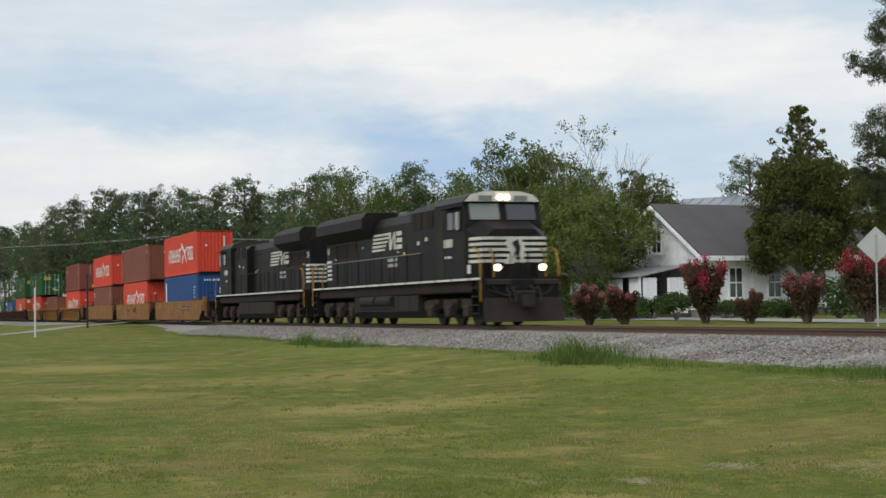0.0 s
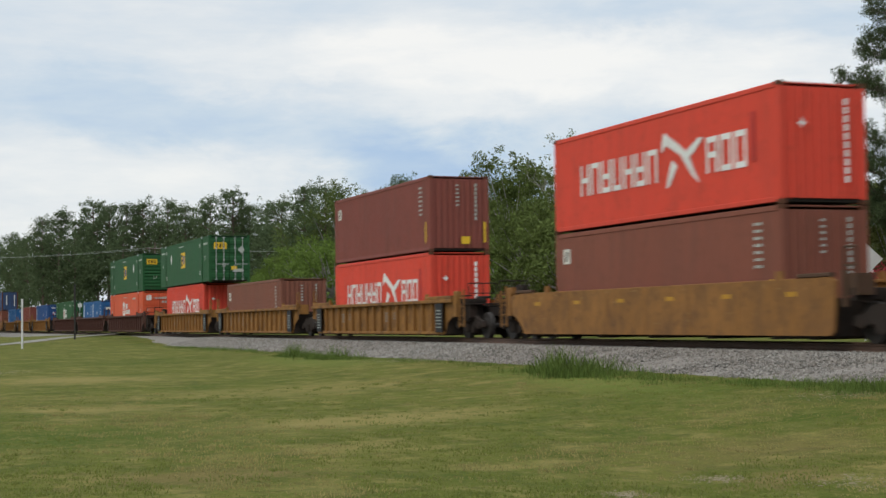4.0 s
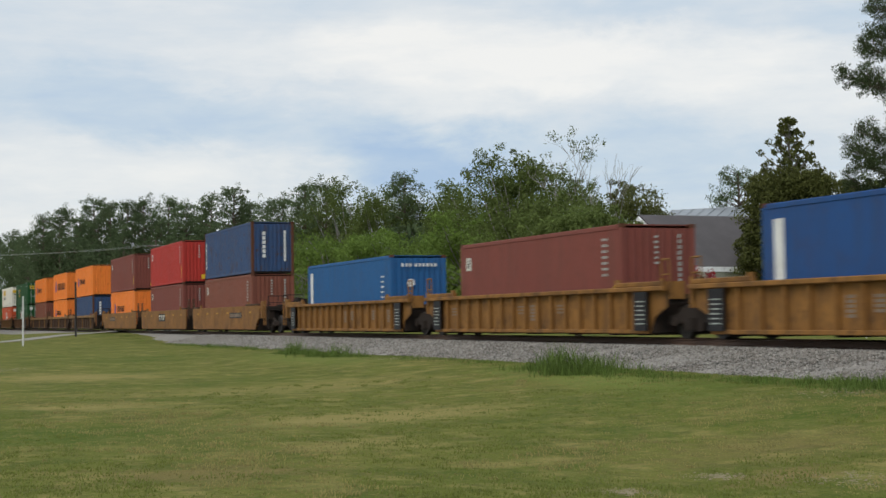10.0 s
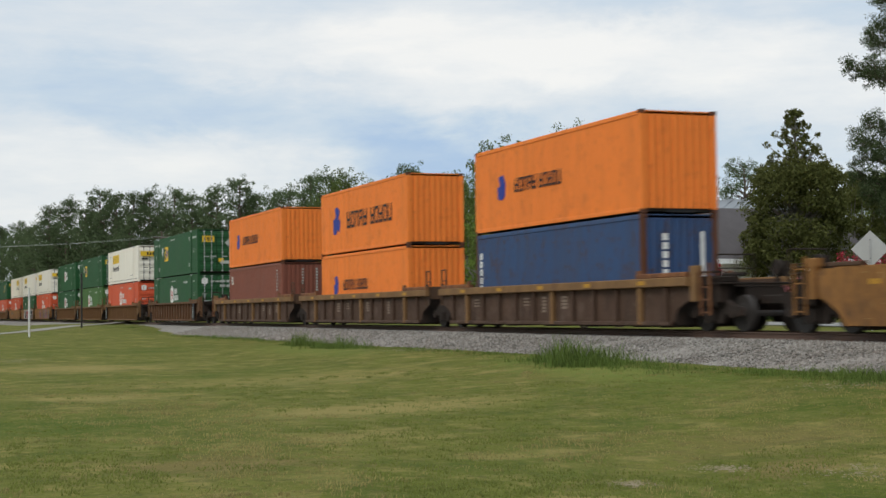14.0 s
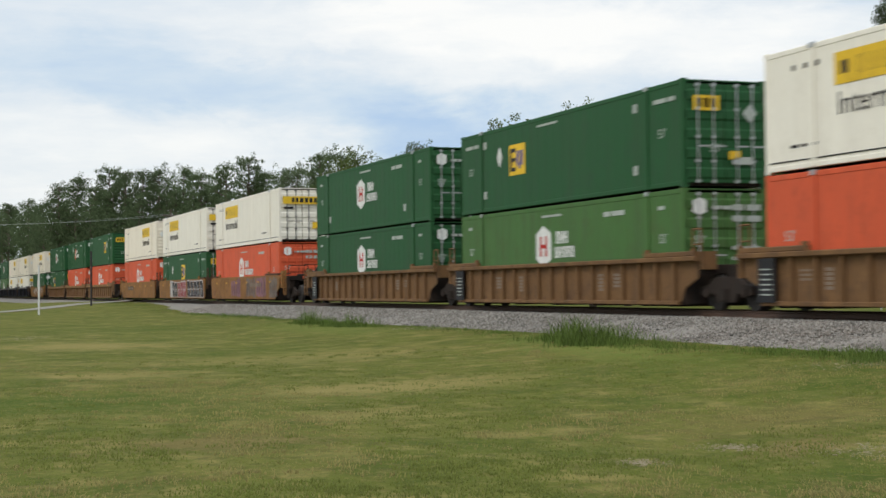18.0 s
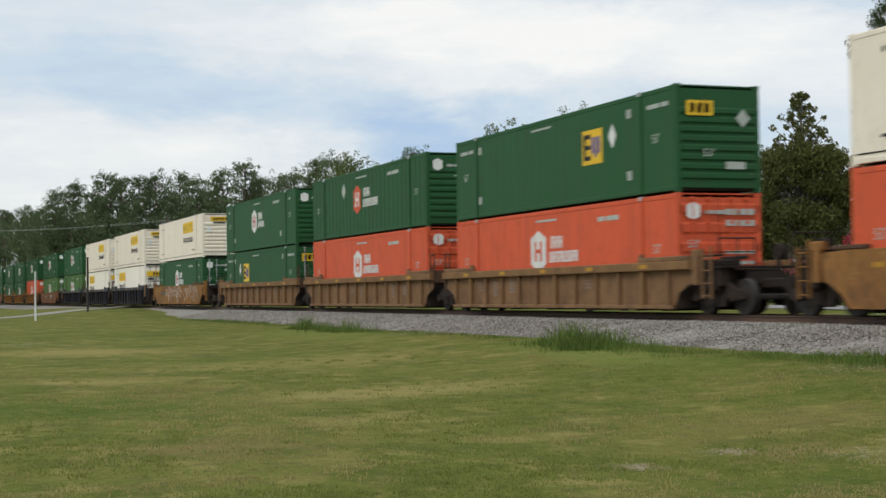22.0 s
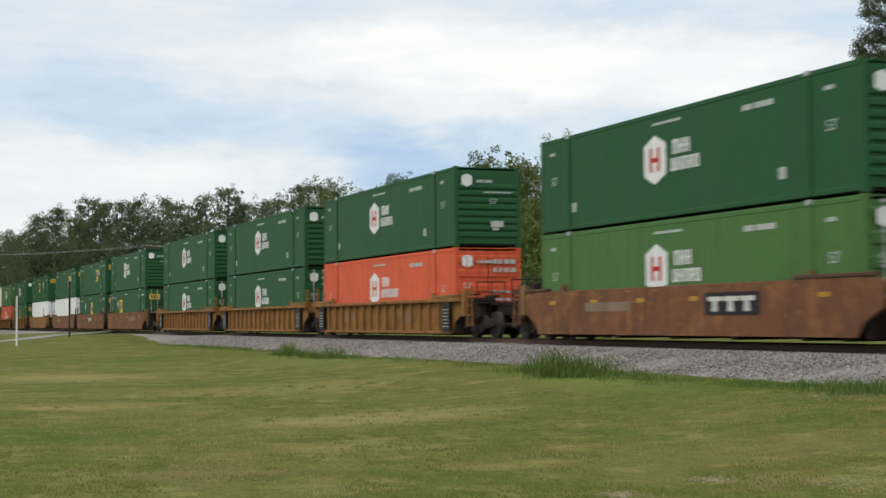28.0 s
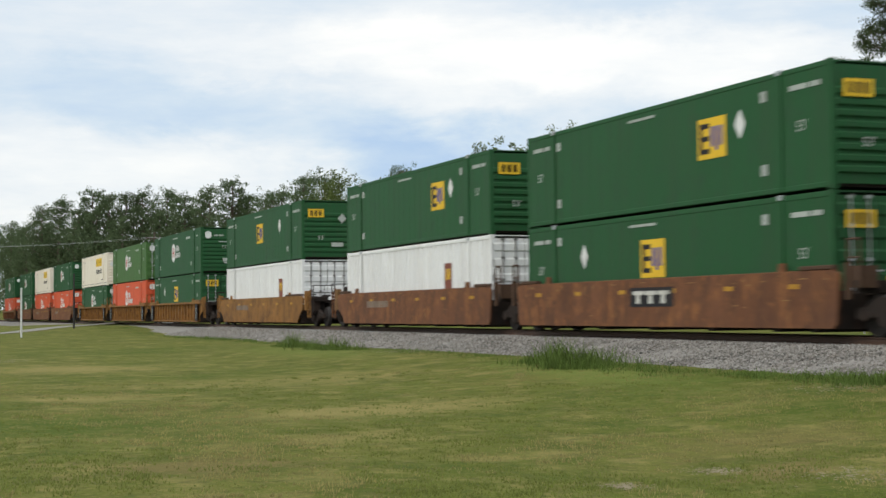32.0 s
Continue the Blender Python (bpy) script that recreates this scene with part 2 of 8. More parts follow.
# ---------------------------------------------------------------- mesh helpers
class Geo:
    """Collects vertices and faces of one mesh."""

    def __init__(self):
        self.v, self.f = [], []

    def add(self, verts, faces):
        n = len(self.v)
        self.v += [tuple(p) for p in verts]
        self.f += [tuple(i + n for i in f) for f in faces]
        return self

    def box(self, x0, x1, y0, y1, z0, z1, c=0.0):
        """A box; c is the chamfer of its edges along the longest side."""
        if c <= 0:
            v = [(x, y, z) for x in (x0, x1) for y in (y0, y1) for z in (z0, z1)]
            return self.add(v, [(0, 1, 3, 2), (4, 6, 7, 5), (0, 4, 5, 1), (2, 3, 7, 6), (0, 2, 6, 4), (1, 5, 7, 3)])
        d = (x1 - x0, y1 - y0, z1 - z0)
        k = d.index(max(d))
        lo, hi = (x0, y0, z0), (x1, y1, z1)
        a, b2 = [i for i in range(3) if i != k]
        ring = [(lo[a] + c, lo[b2]), (hi[a] - c, lo[b2]), (hi[a], lo[b2] + c), (hi[a], hi[b2] - c),
                (hi[a] - c, hi[b2]), (lo[a] + c, hi[b2]), (lo[a], hi[b2] - c), (lo[a], lo[b2] + c)]
        if k == 1:
            ring = ring[::-1]
        v = []
        for e in (lo[k], hi[k]):
            for p, q in ring:
                t = [0, 0, 0]
                t[k], t[a], t[b2] = e, p, q
                v.append(tuple(t))
        f = [tuple(range(7, -1, -1)), tuple(range(8, 16))]
        f += [(i, (i + 1) % 8, 8 + (i + 1) % 8, 8 + i) for i in range(8)]
        return self.add(v, f)

    def extrude_y(self, outline, y0, y1):
        """An outline of (x, z) corners, drawn out from y0 to y1."""
        n = len(outline)
        v = [(x, y0, z) for x, z in outline] + [(x, y1, z) for x, z in outline]
        f = [tuple(range(n)), tuple(range(2 * n - 1, n - 1, -1))]
        f += [((i + 1) % n, i, n + i, n + (i + 1) % n) for i in range(n)]
        return self.add(v, f)

    def extrude_x(self, outline, x0, x1):
        """An outline of (y, z) corners, drawn out from x0 to x1."""
        n = len(outline)
        v = [(x0, y, z) for y, z in outline] + [(x1, y, z) for y, z in outline]
        f = [tuple(range(n)), tuple(range(2 * n - 1, n - 1, -1))]
        f += [((i + 1) % n, i, n + i, n + (i + 1) % n) for i in range(n)]
        return self.add(v, f)

    def extrude_z(self, outline, z0, z1):
        n = len(outline)
        v = [(x, y, z0) for x, y in outline] + [(x, y, z1) for x, y in outline]
        f = [tuple(range(n - 1, -1, -1)), tuple(range(n, 2 * n))]
        f += [(i, (i + 1) % n, n + (i + 1) % n, n + i) for i in range(n)]
        return self.add(v, f)

    def rod(self, a, b, r0, r1=None, n=6):
        """A round bar from a to b, tapering from r0 to r1."""
        a, b = Vector(a), Vector(b)
        r1 = r0 if r1 is None else r1
        w = (b - a).normalized()
        u = w.orthogonal().normalized()
        s = w.cross(u)
        v = []
        for p, r in ((a, r0), (b, r1)):
            for i in range(n):
                t = 2 * math.pi * i / n
                v.append(tuple(p + (u * math.cos(t) + s * math.sin(t)) * r))
        f = [(i, (i + 1) % n, n + (i + 1) % n, n + i) for i in range(n)]
        f += [tuple(range(n - 1, -1, -1)), tuple(range(n, 2 * n))]
        return self.add(v, f)

    def path(self, pts, r, n=6):
        for a, b in zip(pts, pts[1:]):
            self.rod(a, b, r, n=n)
        return self

    def mesh(self, name, mat, smooth=False):
        me = bpy.data.meshes.new(name)
        me.from_pydata(self.v, [], self.f)
        if mat:
            me.materials.append(mat)
        if smooth:
            me.polygons.foreach_set("use_smooth", [True] * len(me.polygons))
        me.update()
        return me


def part(name, geo, mat, parent, label="", at=None, smooth=False):
    """One mesh object under a thing or under a part. geo: a Geo, or a mesh that is shared."""
    me = geo if isinstance(geo, bpy.types.Mesh) else geo.mesh(name, mat, smooth)
    ob = new(name, me)
    ob.parent = parent
    if at is not None:
        ob.matrix_basis = at
    if label:
        tagged(ob, label)
    return ob


def thing(name, label, category, m=None, group="", kind=""):
    ob = new(name)
    ob.empty_display_size = 0.3
    if m is not None:
        ob.matrix_basis = m
    return tagged(ob, label, category, group, kind)


def solid(name, geo, mat, label, category="", m=None, kind="", smooth=False, group=""):
    ob = new(name, geo.mesh(name, mat, smooth))
    if m is not None:
        ob.matrix_basis = m
    return tagged(ob, label, category, group, kind)


SHARED = {}


def shared(key, make):
    """A mesh made once and used by all alike parts."""
    if key not in SHARED:
        SHARED[key] = make()
    return SHARED[key]


FONTS = {}


def letters(text, size):
    """Flat letters of the built-in font as a mesh in the x-z plane, facing -y, origin at the left foot."""
    if (text, size) not in FONTS:
        cu = bpy.data.curves.new("letters", "FONT")
        cu.body, cu.size, cu.resolution_u, cu.extrude = text, size, 2, 0.002
        ob = bpy.data.objects.new("letters", cu)
        me = bpy.data.meshes.new_from_object(ob)
        me.transform(Matrix.Rotation(radians(90), 4, "X"))
        bpy.data.objects.remove(ob)
        bpy.data.curves.remove(cu)
        FONTS[text, size] = me
    return FONTS[text, size]


def far_spot(bearing, dist, z=None):
    b = radians(bearing)
    return Vector((-math.cos(b) * dist, math.sin(b) * dist, FAR_Z if z is None else z))

# ---------------------------------------------------------------- ground, track, roads
def ground_height(x, y):
    """Lawn near the camera, rising to the track's bed; level ground beyond it."""
    def step(a, b, t):
        t = min(1, max(0, (t - a) / (b - a)))
        return t * t * (3 - 2 * t)
    near = 0.30 * step(9, 16.5, y)
    rise = 0.42 * step(-85, -120, x) * (1 - step(-142, -165, x)) * step(6, 17.5, y)          # the lane climbs to the crossing
    h = (near + rise) * (1 - step(16.5, 26, y)) + FAR_Z * step(16.5, 26, y)
    h += climb(x) * step(9, 16.5, y) * (1 - step(25, 34, y))
    h += 0.05 * noise.noise((x * 0.11, y * 0.11, 0)) + 0.02 * noise.noise((x * 0.5, y * 0.5, 3))
    return h


def grass_material():
    m = material("lawn", (0.102, 0.114, 0.022), rough=1.0, var=0.30, scale=1.6, fine=22.0, bump=0.03, spec=0.05)
    nt = m.node_tree
    L = nt.links.new
    b = nt.nodes["Principled BSDF"]
    src = b.inputs["Base Color"].links[0].from_socket
    tc = node(nt, "ShaderNodeTexCoord")

    def patches(scale, lo, hi, stretch, colour, amount, before):
        mp = node(nt, "ShaderNodeMapping")
        mp.inputs["Scale"].default_value = stretch
        L(tc.outputs["Object"], mp.inputs["Vector"])
        n = node(nt, "ShaderNodeTexNoise", Scale=scale, Detail=6.0, Roughness=0.62)
        L(mp.outputs[0], n.inputs["Vector"])
        r = node(nt, "ShaderNodeMapRange")
        r.inputs["From Min"].default_value = lo
        r.inputs["From Max"].default_value = hi
        r.inputs["To Max"].default_value = amount
        L(n.outputs["Fac"], r.inputs["Value"])
        mx = node(nt, "ShaderNodeMix")
        mx.data_type = "RGBA"
        L(r.outputs[0], mx.inputs[0])
        L(before, mx.inputs[6])
        mx.inputs[7].default_value = (*colour, 1)
        return mx.outputs[2]

    def place(x, y, a, b2, turn, colour, amount, before):
        """One worn or lush place of the lawn: an oval with a ragged edge."""
        mp = node(nt, "ShaderNodeMapping")
        mp.vector_type = "TEXTURE"
        mp.inputs["Location"].default_value = (x, y, 0)
        mp.inputs["Rotation"].default_value = (0, 0, radians(turn))
        mp.inputs["Scale"].default_value = (a, b2, 50)
        L(tc.outputs["Object"], mp.inputs["Vector"])
        d = node(nt, "ShaderNodeVectorMath")
        d.operation = "LENGTH"
        L(mp.outputs[0], d.inputs[0])
        n = node(nt, "ShaderNodeTexNoise", Scale=1.7, Detail=8.0, Roughness=0.72)
        L(tc.outputs["Object"], n.inputs["Vector"])
        e = node(nt, "ShaderNodeMath")
        e.operation = "MULTIPLY_ADD"
        e.inputs[1].default_value = -3.2
        L(n.outputs["Fac"], e.inputs[0])
        L(d.outputs["Value"], e.inputs[2])
        r = node(nt, "ShaderNodeMapRange")
        r.interpolation_type = "SMOOTHSTEP"
        r.inputs["From Min"].default_value = -0.30
        r.inputs["From Max"].default_value = -1.35
        r.inputs["To Max"].default_value = amount
        L(e.outputs[0], r.inputs["Value"])
        mx = node(nt, "ShaderNodeMix")
        mx.data_type = "RGBA"
        L(r.outputs[0], mx.inputs[0])
        L(before, mx.inputs[6])
        mx.inputs[7].default_value = (*colour, 1)
        return mx.outputs[2]

    straw, lush, brown = (0.240, 0.195, 0.072), (0.056, 0.086, 0.012), (0.165, 0.120, 0.050)
    src = patches(0.30, 0.46, 0.66, (1, 1, 1), (0.138, 0.132, 0.034), 0.75, src)    # yellower green
    src = patches(1.1, 0.50, 0.62, (1, 1, 1), straw, 0.60, src)
    src = patches(0.8, 0.50, 0.60, (1, 1, 1), (0.056, 0.078, 0.013), 0.65, src)
    src = patches(1.9, 0.54, 0.66, (1, 1, 1), brown, 0.40, src)
    src = patches(0.22, 0.50, 0.68, (1, 1, 1), lush, 0.70, src)
    src = patches(3.4, 0.50, 0.68, (1, 1, 1), (0.048, 0.064, 0.014), 0.60, src)
    for x, y, a, b2, turn, colour, amount in (
            (-23.8, 8.0, 3.6, 1.5, 110, straw, 0.75), (-44.5, 5.6, 3.0, 3.0, 90, straw, 0.7), (-29.5, 4.2, 1.8, 1.3, 95, straw, 0.65), (-16.2, 3.4, 1.4, 1.0, 100, brown, 0.65),
            (-22.8, 3.0, 3.0, 2.4, 95, lush, 0.75), (-24.0, 14.0, 4.5, 2.6, 120, lush, 0.6), (-15.8, 10.2, 2.4, 1.0, 122, brown, 0.35), (-13.3, 8.9, 1.1, 0.5, 125, brown, 0.7),
            (-34.0, 9.0, 4.0, 2.4, 105, straw, 0.45), (-19.0, 6.0, 1.2, 0.8, 105, straw, 0.5), (-60, 8.5, 5, 3.5, 95, lush, 0.5), (-17.6, 12.2, 1.6, 0.9, 125, lush, 0.6),
            (-29.5, 14.6, 6.5, 1.3, 172, (0.120, 0.150, 0.032), 0.75), (-50, 14.2, 9, 1.6, 176, (0.120, 0.150, 0.032), 0.6)):
        src = place(x, y, a, b2, turn, colour, amount, src)
    src = patches(9.0, 0.52, 0.70, (1, 1, 1), (0.205, 0.160, 0.060), 0.60, src)
    src = patches(26.0, 0.50, 0.66, (1, 1, 1), (0.040, 0.052, 0.012), 0.40, src)
    L(src, b.inputs["Base Color"])
    return m


def build_ground():
    xs = [-2600, -1400, -700, -420, -320, -260, -215, -180] + [-150 + 3 * i for i in range(40)] + \
         [-30 + 1.5 * i for i in range(24)] + [10, 20, 40, 80, 160, 320, 700, 1400, 2600]
    ys = [-2600, -1200, -500, -200, -100, -60, -40, -25, -15, -9, -5] + [-2 + 1.0 * i for i in range(32)] + \
         [32, 36, 42, 50, 60, 75, 95, 120, 160, 220, 320, 500, 900, 1600, 2600]
    g = Geo()
    g.v = [(x, y, ground_height(x, y) if abs(x) < 400 and -150 < y < 400 else FAR_Z * (y > 20)) for y in ys for x in xs]
    w = len(xs)
    g.f = [(j * w + i, j * w + i + 1, j * w + w + i + 1, j * w + w + i) for j in range(len(ys) - 1) for i in range(w - 1)]
    solid("ground", g, grass_material(), "mown lawn, green with dry straw-coloured patches", "lawn", kind="structure", smooth=True)


build_ground()

STONE = material("ballast_stone", (0.205, 0.192, 0.172), rough=0.85, var=0.5, scale=2.0, fine=30.0, island=0.95,
                 dirt=(0.12, 0.085, 0.06), dirt_amount=0.45, bump=0.03, spec=0.2)
RUST = material("rail_rust", (0.085, 0.048, 0.032), rough=0.7, var=0.4, scale=3.0, fine=40.0, bump=0.003)
TIE = material("tie_wood", (0.075, 0.058, 0.045), rough=0.9, var=0.5, scale=3.0, fine=20.0, streak=(6, 0.6, 1), bump=0.01, rand=0.4)
BED_TOP = RAIL - 0.19


def build_bed():
    g = Geo()
    prof = [(-5.1, 0.12), (-4.4, 0.26), (-3.2, BED_TOP - 0.22), (-1.9, BED_TOP), (1.9, BED_TOP), (3.2, BED_TOP - 0.05), (4.6, FAR_Z - 0.1)]
    xs = [-1300, -700, -330, -260] + [-200 + 1.0 * i for i in range(230)] + [40, 120, 400, 1100]
    rnd = random.Random(3)
    for x in xs:
        for y, z in prof:
            j = 0.03 if -205 < x < 40 else 0
            g.v.append((x, TRACK_Y + y + rnd.uniform(-j, j) * 4 * (abs(y) > 3), z + climb(x) + rnd.uniform(-j, j)))
    n = len(prof)
    g.f = [(i * n + k, (i + 1) * n + k, (i + 1) * n + k + 1, i * n + k + 1) for i in range(len(xs) - 1) for k in range(n - 1)]
    bed = solid("track_bed", g, STONE, "grey crushed-stone ballast bed of the railway", "track bed", kind="structure")
    # loose stones on the side towards the lawn
    s = Geo()
    rnd = random.Random(5)
    octa = [(1, 0, 0), (0, 1, 0), (-1, 0, 0), (0, -1, 0), (0, 0, 1), (0, 0, -1)]
    of = [(0, 1, 4), (1, 2, 4), (2, 3, 4), (3, 0, 4), (1, 0, 5), (2, 1, 5), (3, 2, 5), (0, 3, 5)]
    prof_y = [p[0] for p in prof]
    prof_z = [p[1] for p in prof]
    for i in range(56000):
        x = -15 - 75 * rnd.random() ** 1.5
        y = rnd.uniform(-5.0, -0.95)
        if y < -4.3 and rnd.random() < 0.6:
            continue
        z = float(np.interp(y, prof_y, prof_z)) + climb(x)
        r = rnd.uniform(0.022, 0.050) * (1 + max(0, -x - 40) * 0.012)
        a = rnd.uniform(0, 6.3)
        ca, sa = math.cos(a), math.sin(a)
        k = [rnd.uniform(0.6, 1.3) for _ in range(6)]
        s.add([(x + r * q * (px * ca - py * sa), TRACK_Y + y + r * q * (px * sa + py * ca), z + r * 0.35 + r * q * pz * 0.75)
               for (px, py, pz), q in zip(octa, k)], of)
    solid("ballast_stones", s, STONE, "loose grey and brown ballast stones", "ballast", kind="stuff")
    for side in (-1, 1):
        g = Geo()
        y = TRACK_Y + side * 0.7535
        prof = [(-0.075, -0.17), (0.075, -0.17), (0.075, -0.155), (0.012, -0.13), (0.012, -0.045), (0.037, -0.03),
                (0.037, -0.005), (0.03, 0.0), (-0.03, 0.0), (-0.037, -0.005), (-0.037, -0.03), (-0.012, -0.045), (-0.012, -0.13), (-0.075, -0.155)]
        ends = (-1300, -330, 40, 1100)
        g.v = [(x, y + a, RAIL + climb(x) + b) for x in ends for a, b in prof]
        n = len(prof)
        g.f = [(i * n + (k + 1) % n, i * n + k, (i + 1) * n + k, (i + 1) * n + (k + 1) % n) for i in range(3) for k in range(n)]
        solid("rail", g, RUST, "rust-brown steel rail with a worn top", "rail", kind="structure")
    tie = Geo().box(-0.115, 0.115, -1.3, 1.3, -0.16, 0.02, 0.012).mesh("tie", TIE)
    ties = thing("track_ties", "weathered wooden ties bedded in ballast", "railway ties", pose(0, TRACK_Y, BED_TOP), kind="structure")
    for i in range(150):
        part("tie", tie, None, ties, at=pose(-10 - 0.53 * i, 0, climb(-10 - 0.53 * i) + rnd.uniform(-0.008, 0.008), 0, 0, rnd.uniform(-1.5, 1.5)))


build_bed()

ASPHALT = material("old_asphalt", (0.22, 0.215, 0.20), rough=0.9, var=0.3, scale=0.6, fine=30.0, dirt=(0.12, 0.11, 0.10), dirt_amount=0.4, bump=0.006)
LANE = material("sandy_lane", (0.215, 0.205, 0.18), rough=0.95, var=0.35, scale=0.8, fine=20.0, dirt=(0.18, 0.15, 0.10), dirt_amount=0.5, bump=0.01)
SAND = material("bare_sand", (0.215, 0.18, 0.115), rough=0.95, var=0.35, scale=3.0, fine=30.0, dirt=(0.10, 0.10, 0.025), dirt_amount=0.95, bump=0.01)


def ribbon(name, pts, half, mat, label, lift=0.03, kind="structure", category="road"):
    """A road along points (x, y), laid on the ground with a thickness."""
    g = Geo()
    fine = []
    for (x0, y0), (x1, y1) in zip(pts, pts[1:]):
        n = max(1, int(math.hypot(x1 - x0, y1 - y0) / 3))
        fine += [(x0 + (x1 - x0) * i / n, y0 + (y1 - y0) * i / n) for i in range(n)]
    fine.append(pts[-1])
    for i, (x, y) in enumerate(fine):
        a = Vector(fine[max(0, i - 1)])
        b = Vector(fine[min(len(fine) - 1, i + 1)])
        d = (b - a).normalized()
        for s in (-1, -0.3, 0.3, 1):
            px, py = x - d.y * s * half, y + d.x * s * half
            z = ground_height(px, py) + lift - (0.02 if abs(s) == 1 else 0)
            if abs(py - TRACK_Y) < 2.2:
                z = max(z, RAIL + climb(px) - 0.02)
            elif abs(py - TRACK_Y) < 6:
                z = max(z, RAIL + climb(px) - 0.02 - (abs(py - TRACK_Y) - 2.2) * 0.10)
            g.v.append((px, py, z))
    g.f = [(i * 4 + k, i * 4 + k + 1, i * 4 + 5 + k, i * 4 + 4 + k) for i in range(len(fine) - 1) for k in range(3)]
    return solid(name, g, mat, label, category, kind=kind)


ribbon("road", [(-420, 42), (-160, 39), (-60, 35.5), (60, 33.5), (200, 33)], 2.6, ASPHALT, "pale worn asphalt road beside the railway", 0.05)
ribbon("lane", [(-92, -30), (-97, 2), (-112, 11), (-124, 16), (-131, 21), (-136, 28), (-139, 41)], 1.35, LANE,
       "pale sandy lane that crosses the railway", 0.05)


def sand_patch(x, y, a, b, turn, seed):
    rnd = random.Random(seed)
    g = Geo()
    c, s = math.cos(turn), math.sin(turn)
    for k in range(260):         # scattered crumbs of one worn place
        ox, oy = rnd.gauss(0, 0.8) * a, rnd.gauss(0, 1.0) * b * 1.6
        size = rnd.uniform(0.015, 0.075) * math.exp(-abs(ox / a)) * max(b, 0.18) * 1.6
        n = 7
        base = len(g.v)
        for i in range(n + 1):
            t = 2 * math.pi * i / n
            r = 0 if i == n else rnd.uniform(0.5, 1.3) * size
            px, py = ox + r * math.cos(t) * 1.6, oy + r * math.sin(t)
            qx, qy = x + px * c - py * s, y + px * s + py * c
            g.v.append((qx, qy, ground_height(qx, qy) + (0.012 if i == n else 0.004)))
        g.f += [(base + n, base + i, base + (i + 1) % n) for i in range(n)]
    solid("sand_patch", g, SAND, "bare patch of pale sand in the lawn", "sand", kind="structure")


for k, (x, y, a, b, t) in enumerate(((-12.75, 9.35, 0.75, 0.22, 0.95), (-12.2, 9.9, 0.5, 0.16, 0.9), (-12.75, 6.75, 0.22, 0.10, 1.0), (-13.6, 8.3, 0.3, 0.09, 1.1),
                                     (-51.5, 4.3, 1.8, 0.35, 0.1), (-44.2, 15.9, 1.4, 0.35, 0.1), (-20.5, 15.0, 0.8, 0.3, 0.2))):
    sand_patch(x, y, a, b, t, k)

BLADE = leaf_material("grass_blade", (0.098, 0.114, 0.023), 0.5, 0.15)
WEED = leaf_material("weed_blade", (0.115, 0.168, 0.040), 0.9, 0.40)
STRAW = leaf_material("straw_blade", (0.185, 0.160, 0.056), 0.5, 0.15)


def blades(name, spots, mat, label, seed, kind="stuff", lying=False):
    """Grass blades; a spot is x, y, spread, count, height."""
    rnd = np.random.RandomState(seed)
    V, F = [], []
    for x, y, spread, count, height in spots:
        for _ in range(count):
            px, py = x + rnd.normal() * spread, y + rnd.normal() * spread * 0.6
            z = ground_height(px, py)
            if py > TRACK_Y - 5.1:
                z = max(z, float(np.interp(py - TRACK_Y, (-5.1, -4.4, -3.2, -1.9), (0.12, 0.26, BED_TOP - 0.22, BED_TOP))) + climb(px))
            h = height * rnd.uniform(0.45, 1.15)
            a = rnd.uniform(0, 6.28)
            w = 0.004 + h * rnd.uniform(0.006, 0.016)
            lean = h * rnd.uniform(0.15, 0.95)
            b = rnd.uniform(0, 6.28)
            if lying:           # mown grass lies over along the mower's last run
                b = 2.77 + rnd.normal() * 0.45
                a, lean, w = b - 1.57, h * rnd.uniform(0.8, 2.2), 0.006
            dx, dy = math.cos(a) * w, math.sin(a) * w
            lx, ly = math.cos(b) * lean, math.sin(b) * lean
            n = len(V)
            V += [(px - dx, py - dy, z - 0.01), (px + dx, py + dy, z - 0.01),
                  (px + lx * 0.35 + dx * 0.7, py + ly * 0.35 + dy * 0.7, z + h * 0.6), (px + lx * 0.35 - dx * 0.7, py + ly * 0.35 - dy * 0.7, z + h * 0.6),
                  (px + lx, py + ly, z + h)]
            F += [(n, n + 1, n + 2, n + 3), (n + 3, n + 2, n + 4)]
    g = Geo()
    g.v, g.f = V, F
    ob = solid(name, g, mat, label, "grass", kind=kind)
    return ob


